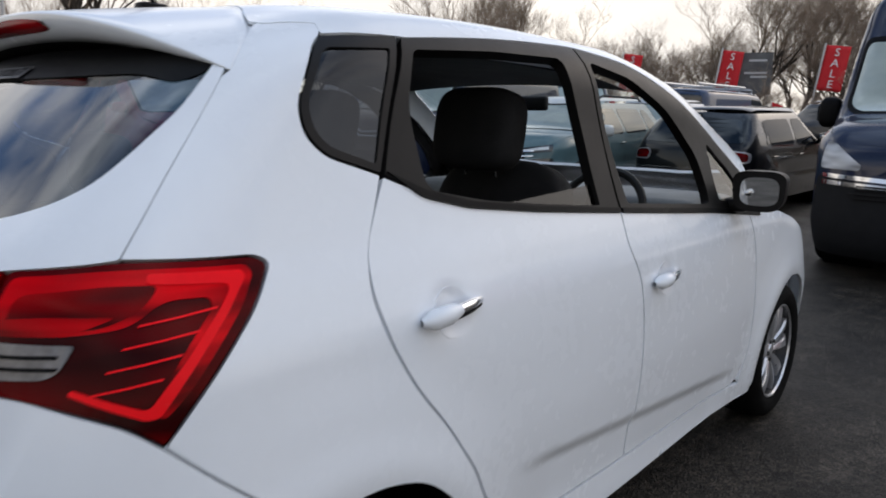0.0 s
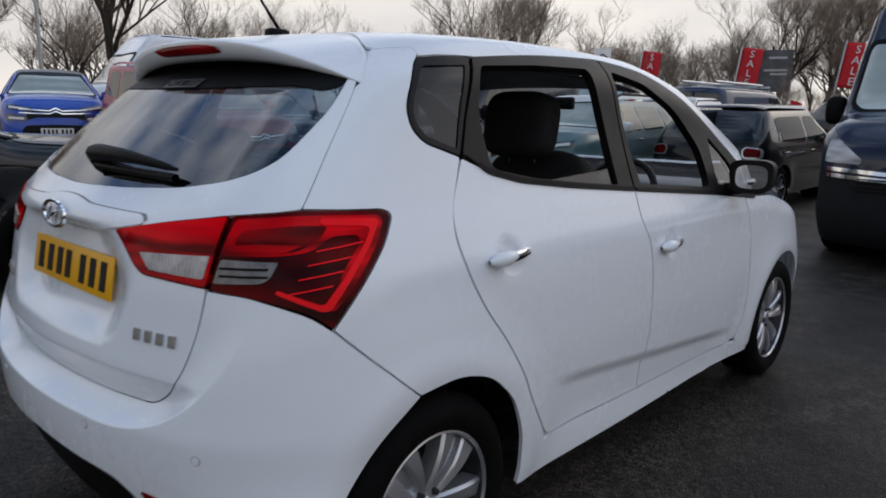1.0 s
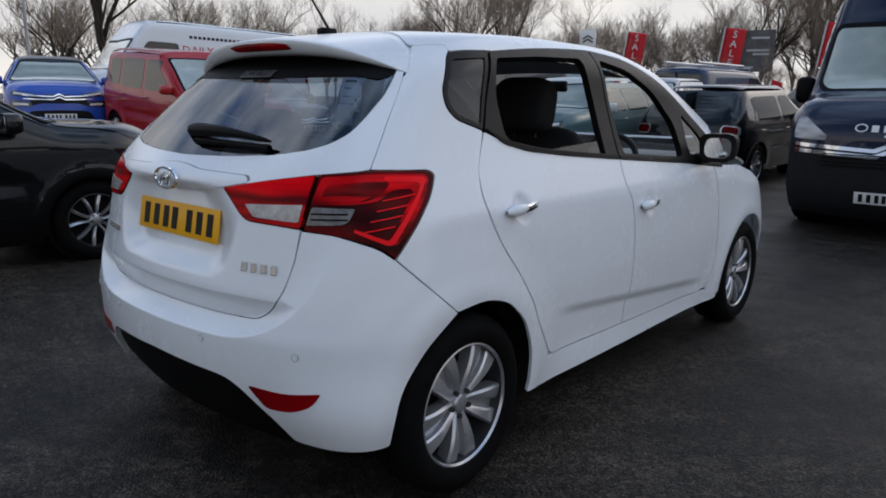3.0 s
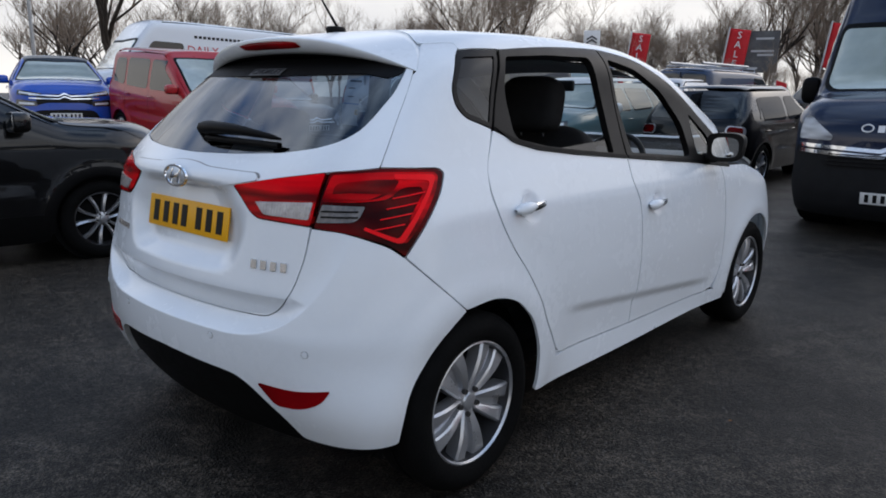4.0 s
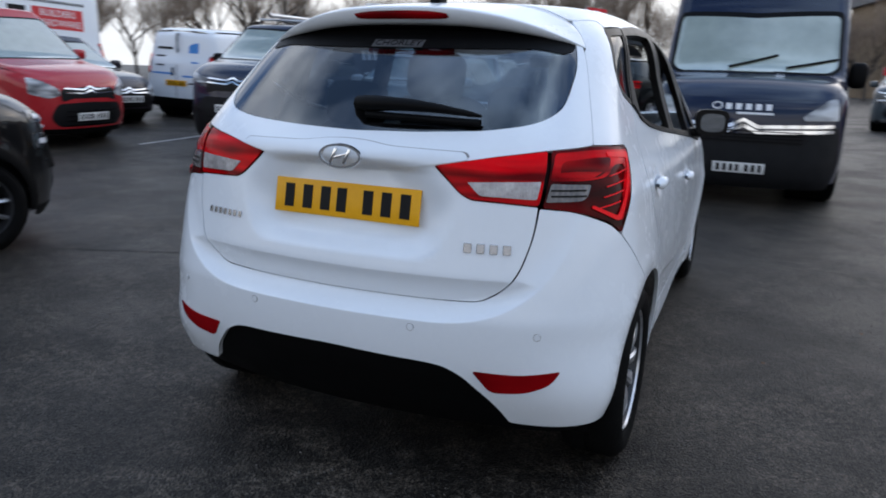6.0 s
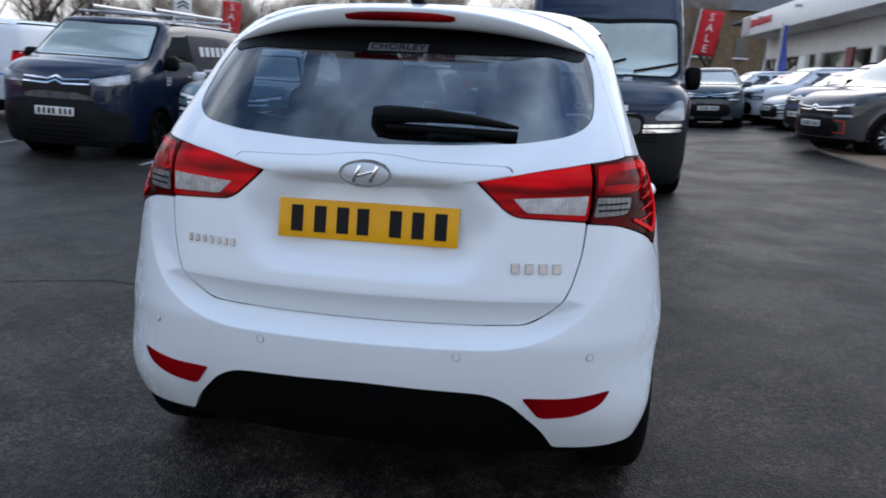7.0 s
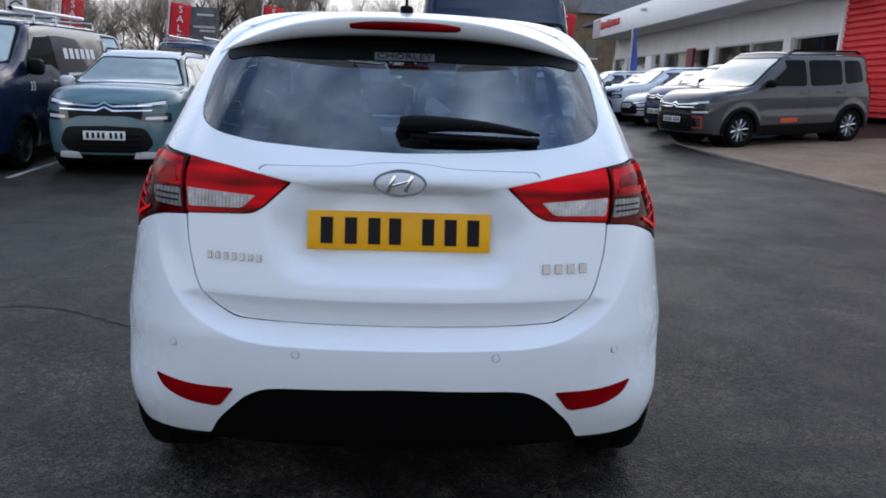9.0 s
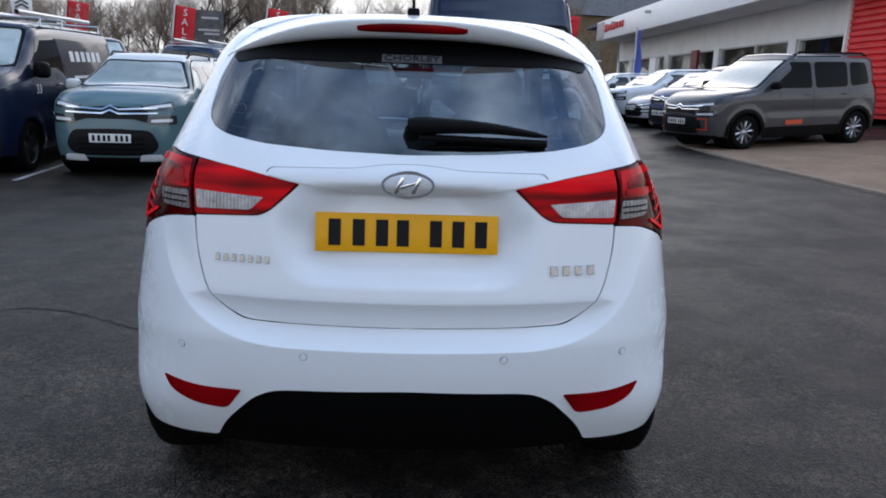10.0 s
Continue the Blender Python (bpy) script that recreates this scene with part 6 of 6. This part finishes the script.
# the row before the showroom
mpv, ms = build_vehicle("grey_people_carrier", "mpv", Matrix.Translation((0, 0, 0.025)) @ facing(7.37, 12.97, -0.955, -0.296), GREY_PAINT, "dark grey people carrier with orange trim and roof rails", "car", rails=True, cladding=True, grid=0.05, wheel_dark=DARK_ALLOY, splay=1.7, slim=0.65, front="split", side_mat=DARK_GLASS)
text_bars(ms, "left", mpv, [(0.15, 0.50, 0.42, 0.09)], ORANGE, 0.014)
text_bars(ms, "front", mpv, [(0.68, 0.50, 0.02, 0.2), (-0.68, 0.50, 0.02, 0.2), (0.60, 0.40, 0.18, 0.02), (-0.60, 0.40, 0.18, 0.02), (0.60, 0.60, 0.18, 0.02), (-0.60, 0.60, 0.18, 0.02)], ORANGE, 0.014)
build_vehicle("navy_suv", "suv", facing(7.9, 15.8, -0.965, -0.26), DEEP_BLUE, "dark navy SUV with chrome lower trim", "car", front="split", grid=0.06, rails=True, skid=CHROME)
build_vehicle("white_hatchback", "hatch", facing(8.0, 18.4, -0.98, -0.15), SILVER, "silver hatchback before the showroom", "car", front="split")
build_vehicle("white_suv", "suv", facing(8.1, 21.0, -0.98, -0.15), WHITE, "white SUV parked before the showroom", "car", front="split")
build_vehicle("red_hatchback", "hatch", facing(8.2, 23.8, -0.98, -0.15), RED, "dull red hatchback before the showroom", "car")
build_vehicle("grey_suv", "suv", facing(8.2, 27.5, -0.98, -0.15), WHITE, "white SUV at the row's far end", "car")
build_vehicle("slate_suv", "suv", facing(5.05, 20.2, -0.22, -0.97), SLATE_PAINT, "slate grey SUV with chrome trim facing down the yard", "car", front="split", skid=CHROME, rails=True)

# ---- showroom ----
RENDER_WHITE = mat("white_render", (0.88, 0.87, 0.84), 0.75, vary=0.12, scale=1.5, bump=0.15)
FASCIA = mat("white_fascia_panel", (0.90, 0.90, 0.89), 0.4, vary=0.06, scale=2)
RED_CLAD = mat("red_ribbed_cladding", (0.70, 0.020, 0.024), 0.45, vary=0.15, scale=2)
DARK_STEEL = mat("window_frame_aluminium", (0.5, 0.5, 0.5), 0.4, metal=0.3, vary=0.1)
SHOP_GLASS = glass_mat("shop_window", (0.62, 0.66, 0.64))
SHOP_INSIDE = mat("showroom_interior", (0.22, 0.20, 0.17), 0.8, second=(0.05, 0.05, 0.05), scale=1.2)
SLATE = mat("slate", (0.13, 0.13, 0.135), 0.7, vary=0.35, scale=2, bump=0.4, bump_scale=30)
STONE = mat("sandstone", (0.24, 0.17, 0.10), 0.85, vary=0.4, scale=2.5, bump=0.5, bump_scale=20)
BX, BZ = 12.6, 0.86

shop = hub("showroom", Matrix(), "long white car showroom with a red-lettered fascia", "building")


def slab(name, size, at, material, parent, bevel=0.0, label=""):
    bm = bmesh.new()
    box(bm, size, at, bevel=bevel)
    return part(name, bm, material, parent, label)


slab("upper_wall", (0.3, 25.2, 1.15), (BX + 0.15, 31.4, BZ + 2.95), RENDER_WHITE, shop)
slab("plinth", (0.32, 25.2, 0.6), (BX + 0.15, 31.4, BZ + 0.1), RENDER_WHITE, shop)
slab("fascia", (0.25, 26.3, 1.1), (BX - 1.5, 30.1, BZ + 4.05), FASCIA, shop, 0.02)
slab("canopy", (1.7, 26.3, 0.14), (BX - 0.6, 30.1, BZ + 3.56), RENDER_WHITE, shop)
slab("roof", (16, 31.0, 0.2), (BX + 6.4, 31.0, BZ + 4.5), SLATE, shop)
slab("end_wall", (15, 0.3, 4.4), (BX + 7.5, 43.9, BZ + 2.2), RENDER_WHITE, shop)
slab("back_wall", (0.3, 30, 4.4), (BX + 9.0, 31.0, BZ + 2.2), SHOP_INSIDE, shop)
slab("showroom_floor", (9.0, 28, 0.1), (BX + 4.6, 31.0, BZ + 0.05), SHOP_INSIDE, shop)
y = 18.95
for k in range(8):
    w = 3.1
    win = new("window")
    win.parent = shop
    slab("pane", (0.02, w - 0.12, 2.0), (BX + 0.1, y + w / 2, BZ + 1.37), SHOP_GLASS, win)
    slab("mullion", (0.16, 0.12, 2.05), (BX + 0.08, y, BZ + 1.37), DARK_STEEL, win)
    slab("transom", (0.12, w - 0.12, 0.08), (BX + 0.08, y + w / 2, BZ + 2.36), DARK_STEEL, win)
    if k % 2:
        slab("pillar", (0.35, 0.5, 2.05), (BX + 0.12, y + 0.35, BZ + 1.37), RENDER_WHITE, shop)
    y += w
slab("totem_panel", (0.2, 0.95, 1.9), (BX - 0.5, 35.2, BZ + 1.3), FASCIA, shop)
slab("door_panel", (0.12, 0.7, 2.0), (BX - 0.25, 30.4, BZ + 1.4), mat("maroon_door", (0.16, 0.01, 0.02), 0.4, vary=0.1), shop)
slab("brand_square", (0.05, 1.5, 0.9), (BX - 1.66, 42.3, BZ + 4.05), DARK_STEEL, shop)
for k, (w, h2) in enumerate(((0.46, 0.42), (0.4, 0.34), (0.44, 0.34), (0.4, 0.4), (0.44, 0.34), (0.3, 0.34), (0.4, 0.34))):
    slab("sign_letter", (0.06, w, h2), (BX - 1.66, 41.0 - k * 0.56, BZ + 4.1), RED_INK, shop, 0.01)
for k in range(4):
    slab("security_camera", (0.3, 0.14, 0.14), (BX - 1.75, 21.0 + k * 6, BZ + 4.25), DARK_STEEL, shop, 0.03)
clad = hub("red_clad_wall", Matrix(), "red horizontally ribbed end wall of the showroom", "building")
for k in range(26):
    bm = bmesh.new()
    z = BZ + 0.1 + k * 0.175
    vs4 = [bm.verts.new((BX - 0.25 + dx, yy, z + dz)) for yy in (12.6, 18.75) for dx, dz in ((0.0, 0.0), (-0.05, 0.04), (-0.05, 0.135), (0.0, 0.175))]
    for a in range(3):
        bm.faces.new((vs4[a], vs4[a + 1], vs4[a + 5], vs4[a + 4]))
    part("cladding_rib", bm, RED_CLAD, clad, smooth=False)
slab("wall_core", (0.3, 6.1, 4.7), (BX - 0.08, 15.67, BZ + 2.35), RED_CLAD, clad)
slab("corner_trim", (0.14, 0.12, 4.7), (BX - 0.3, 18.82, BZ + 2.35), RENDER_WHITE, clad)

# stone house beyond
house = hub("stone_house", Matrix.Translation((20, 74, 0.3)) @ Matrix.Rotation(radians(12), 4, "Z"), "old brown stone house with a slate roof", "house")
slab("wall", (22, 9, 8.6), (0, 0, 3.9), STONE, house)
bm = bmesh.new()
rv = [bm.verts.new(p) for p in ((-11.4, -5, 8.1), (11.4, -5, 8.1), (11.4, 5, 8.1), (-11.4, 5, 8.1), (-11.4, 0, 13.2), (11.4, 0, 13.2))]
for f in ((0, 1, 5, 4), (2, 3, 4, 5), (1, 2, 5), (3, 0, 4), (3, 2, 1, 0)):
    bm.faces.new([rv[i] for i in f])
part("roof", bm, SLATE, house, smooth=False)
for x in (-8, -4, 0, 4, 8):
    w = slab("window", (1.2, 0.14, 1.7), (x, -4.5, 4.9), FAR_GLASS, house)
    slab("sill", (1.4, 0.3, 0.15), (x, -4.6, 3.95), RENDER_WHITE, w)
slab("chimney", (1.2, 0.9, 2.4), (-6, 0, 12.2), STONE, house)

# ---- flags, signs, poles ----
FLAG_RED = mat("red_flag_cloth", (0.62, 0.012, 0.02), 0.7, vary=0.15, scale=3)
FLAG_BLUE = mat("blue_flag_cloth", (0.08, 0.12, 0.45), 0.7, vary=0.2, scale=3)
POSTER = mat("grey_poster", (0.11, 0.115, 0.12), 0.5, second=(0.05, 0.05, 0.055), scale=1.5)
POLE = mat("white_pole", (0.6, 0.6, 0.6), 0.4, vary=0.1)


def sale_flag(x, y, z, w=1.35, h=3.1, lean=-7, turn=0):
    """An upright banner on a leaning pole, facing the camera's side."""
    m = Matrix.Translation((x, y, z)) @ Matrix.Rotation(math.atan2(-(x - 1), y + 1.5) + radians(turn), 4, "Z") @ Matrix.Rotation(radians(-lean), 4, "Y")
    flag = hub("sale_banner", m, "red sale banner on a slim white pole", "banner", "sale banners")
    mesh_part("pole", tube("pole", [(-w / 2 - 0.06, 0, -z), (-w / 2 - 0.06, 0, h + 0.1)], 0.05, 8), POLE, flag)
    rows = [[(-w / 2 + w * u, 0.05 * math.sin(u * 4 + v * 3), h * v) for u in np.linspace(0, 1, 8)] for v in np.linspace(0, 1, 14)]
    cloth = mesh_part("cloth", grid_mesh("cloth", rows), FLAG_RED, flag)
    mod = cloth.modifiers.new("thick", "SOLIDIFY")
    mod.thickness = 0.02
    for i, c in enumerate("SALE"):
        words("letter", c, h * 0.245, WHITE_INK, flag, pose(0, -0.08, h * (0.85 - 0.235 * i), 90, 0, 0), depth=0.004)
    return flag


def bearing(deg, dist):
    return 1.0 + dist * math.sin(radians(deg)), -1.5 + dist * math.cos(radians(deg))


for fx, fy, fz, fh in ((-15.9, 48.6, 3.4, 2.6), (-22.6, 47.8, 3.4, 2.6), (-10.0, 49.9, 3.4, 2.75), (9.8, 47.6, 3.5, 2.75)):
    sale_flag(fx, fy, fz, fh * 0.5, fh)
sign = hub("poster_board", Matrix.Translation((-14.5, 49.6, 0.0)) @ Matrix.Rotation(radians(17), 4, "Z"), "large grey advertising poster on posts", "sign")
slab("board", (2.2, 0.15, 2.7), (0, 0, 4.55), POSTER, sign)
for w, px, z in ((1.1, 0.2, 5.4), (1.4, 0.1, 4.6), (1.0, 0.3, 4.35), (0.6, -0.4, 3.5)):
    slab("printed_bar", (w, 0.03, 0.13), (px, -0.09, z), SILVER, sign)
for px in (-0.95, 0.95):
    slab("post", (0.14, 0.14, 3.4), (px, 0, 1.7), POLE, sign)
tot = hub("brand_totem", Matrix.Translation((-22.9, 42.0, 0.0)) @ Matrix.Rotation(radians(28), 4, "Z"), "white brand sign with a grey emblem", "sign")
slab("board", (1.05, 0.2, 1.35), (0, 0, 5.1), FASCIA, tot, 0.02)
slab("post", (0.3, 0.16, 4.6), (0, 0, 2.25), POLE, tot)
for k in range(2):
    bm = bmesh.new()
    for s in (1, -1):
        box(bm, (0.40, 0.04, 0.10), m=pose(s * 0.16, -0.12, 5.3 - 0.22 * k, 0, s * 32, 0))
    part("emblem_bar", bm, POSTER, tot)
slab("stripe", (1.0, 0.02, 0.05), (0, -0.115, 4.6), RED_INK, tot)
x, y = bearing(15.0, 30)
blue_flag = hub("blue_feather_flag", Matrix.Translation((x, y, ground_z(x, y))), "faded blue feather flag on a pole", "banner")
mesh_part("pole", tube("pole", [(0, 0, 0), (0, 0, 3.4)], 0.03, 8), POLE, blue_flag)
rows = [[(0.05 + (0.05 + 0.20 * math.sin(min(1, v * 1.2 + 0.1) * 2.6)) * u, 0.04 * math.sin(u * 3 + v * 5), 0.9 + 2.4 * v) for u in np.linspace(0, 1, 5)] for v in np.linspace(0, 1, 12)]
mesh_part("cloth", grid_mesh("cloth", rows), FLAG_BLUE, blue_flag)
x, y = bearing(-69.6, 38)
lamp = hub("lamp_post", Matrix.Translation((x, y, ground_z(x, y))), "slim grey street lamp post", "street lamp")
mesh_part("post", tube("post", [(0, 0, 0), (0, 0, 5), (0, 0, 9.5)], [0.10, 0.08, 0.06], 10), DARK_STEEL, lamp)
slab("lantern", (0.25, 0.7, 0.12), (0, -0.3, 9.5), DARK_STEEL, lamp, 0.04)
for i in range(26):
    x, y = bearing(-30 + i * 1.9, 31 + 9 * rng.random())
    if abs(x - BX) < 3:
        continue
    f = hub("window_pennant", Matrix.Translation((x, y, ground_z(x, y) + 1.4)) @ Matrix.Rotation(rng.uniform(-0.6, 0.6), 4, "Z"), "small red pennant on a thin stick", "flag", "small red pennants")
    mesh_part("stick", tube("stick", [(0, 0, -1.4), (0, 0, 0.5)], 0.012, 5), POLE, f)
    rows = [[(0.42 * u, 0.03 * math.sin(u * 5), 0.12 + 0.36 * v * (1 - 0.4 * u)) for u in np.linspace(0, 1, 5)] for v in (0, 0.5, 1)]
    mesh_part("cloth", grid_mesh("cloth", rows), FLAG_RED, f)

# ---- bare winter trees ----
BARK = mat("brown_bark", (0.085, 0.066, 0.05), 0.9, second=(0.035, 0.028, 0.022), scale=3, bump=0.6, bump_scale=25)
TWIG = mat("bare_twigs", (0.33, 0.25, 0.185), 0.9, second=(0.18, 0.135, 0.10), scale=2)


def tree_meshes(seed, height, spread, depth=6, dense=3):
    r = random.Random(seed)
    thick, thin = [[], []], [[], []]

    def limb(p, d, length, rad, level):
        store = thick if level < 3 else thin
        n = 3 if level < 3 else 2
        pts = [p]
        for i in range(n):
            d = (d + Vector((r.uniform(-1, 1), r.uniform(-1, 1), r.uniform(-0.3, 0.6))) * 0.16).normalized()
            pts.append(pts[-1] + d * length / n)
        seg = 6 if level < 2 else 4 if level < 4 else 3
        a = d.orthogonal().normalized()
        b = d.cross(a)
        base = len(store[0])
        for i, q in enumerate(pts):
            rr = rad * (1 - 0.42 * i / n)
            store[0].extend([tuple(q + (a * math.cos(t) + b * math.sin(t)) * rr) for t in [2 * math.pi * j / seg for j in range(seg)]])
        for i in range(n):
            for j in range(seg):
                k = (j + 1) % seg
                store[1].append((base + i * seg + j, base + i * seg + k, base + (i + 1) * seg + k, base + (i + 1) * seg + j))
        if level >= depth:
            return
        kids = dense if level else dense + 2
        for i in range(kids):
            t = r.uniform(0.35, 1.0) if level else r.uniform(0.45, 1.0)
            k = min(int(t * n), n - 1)
            q = pts[k].lerp(pts[k + 1], t * n - k)
            side = Vector((r.uniform(-1, 1), r.uniform(-1, 1), r.uniform(0.0, 0.9))).normalized()
            nd = (d * (0.75 if i else 1.2) + side * spread).normalized()
            limb(q, nd, length * r.uniform(0.64, 0.86), rad * (0.54 if i else 0.66), level + 1)

    limb(Vector((0, 0, -0.2)), Vector((0, 0, 1)), height * 0.27, height * 0.0125, 0)
    res = []
    for nm, (v, f) in (("trunk", thick), ("crown", thin)):
        me = bpy.data.meshes.new(nm)
        me.from_pydata(v, [], f)
        me.shade_smooth()
        me.materials.append(BARK if nm == "trunk" else TWIG)
        res.append(me)
    return res


TREES = [tree_meshes(1, 13, 0.85, 7, 3), tree_meshes(2, 15, 0.72, 7, 3), tree_meshes(3, 11, 0.95, 7, 3), tree_meshes(5, 9, 1.0, 7, 3), tree_meshes(7, 12, 0.85, 5, 3), tree_meshes(8, 10, 0.95, 5, 3)]


def plant(k, x, y, s, turn, name="bare_tree"):
    t = hub(name, Matrix.Translation((x, y, ground_z(x, y))) @ Matrix.Rotation(radians(turn), 4, "Z") @ Matrix.Diagonal((s, s, s, 1)), "leafless brown winter tree at the edge of the yard", "tree", "bare trees")
    for me in TREES[k]:
        ob = new(me.name, me)
        ob.parent = t
    return t


spots = [(-88, 40, 0, 1.0), (-80, 44, 1, 1.0), (-74, 36, 0, 1.0), (-63.5, 30, 1, 1.0), (-68, 42, 0, 0.95), (-59, 40, 2, 1.0), (-54, 46, 0, 0.9), (-49, 48, 2, 0.9), (-44, 50, 3, 1.0), (-38.5, 40, 0, 1.05), (-36, 46, 1, 0.95),
         (-32, 52, 3, 0.8), (-27.5, 58, 3, 1.05), (-22.5, 60, 3, 1.0), (-16.5, 58, 1, 1.1), (-14, 61, 1, 1.2), (-11.5, 57, 0, 1.1), (-8, 60, 1, 1.1), (-5, 54, 2, 1.0), (-1, 58, 0, 1.0), (3, 62, 2, 1.0), (7, 60, 0, 0.9), (11, 66, 1, 0.9),
         (-41, 60, 1, 0.8), (-34, 62, 2, 1.1), (-29.5, 64, 2, 1.2), (-25, 62, 3, 1.3), (-20, 66, 2, 1.3), (-18, 62, 3, 1.3), (-13, 66, 2, 1.3), (-9.5, 62, 3, 1.3), (-3, 62, 3, 1.3),
         (16, 88, 1, 1.2), (22, 90, 0, 1.3), (29, 86, 1, 1.3), (36, 80, 0, 1.3)]
for i, (deg, dist, k, s) in enumerate(spots):
    x, y = bearing(deg, dist)
    plant(k, x, y, s * 0.95, i * 67 % 360)
# low scrub between the trees
for i, deg in enumerate(np.arange(-31, -3, 1.7)):
    x, y = bearing(deg + rng.uniform(-0.6, 0.6), rng.uniform(40, 48))
    plant(3 if i % 3 else 2, x, y, rng.uniform(0.34, 0.50), i * 77 % 360)
for i in range(46):
    deg = -95 + i * 3.0
    x, y = bearing(deg + rng.uniform(-1, 1), 70 + rng.uniform(0, 22))
    plant(4 + i % 2, x, y, rng.uniform(1.0, 1.3), i * 41 % 360)
# unseen ring behind the camera, added to block low sky light and fill reflections
for i in range(30):
    a = radians(60 + i * 8.3)
    plant(4 + i % 2, 1 + 60 * math.sin(a), -1.5 + 60 * math.cos(a), 0.9, i * 53 % 360)
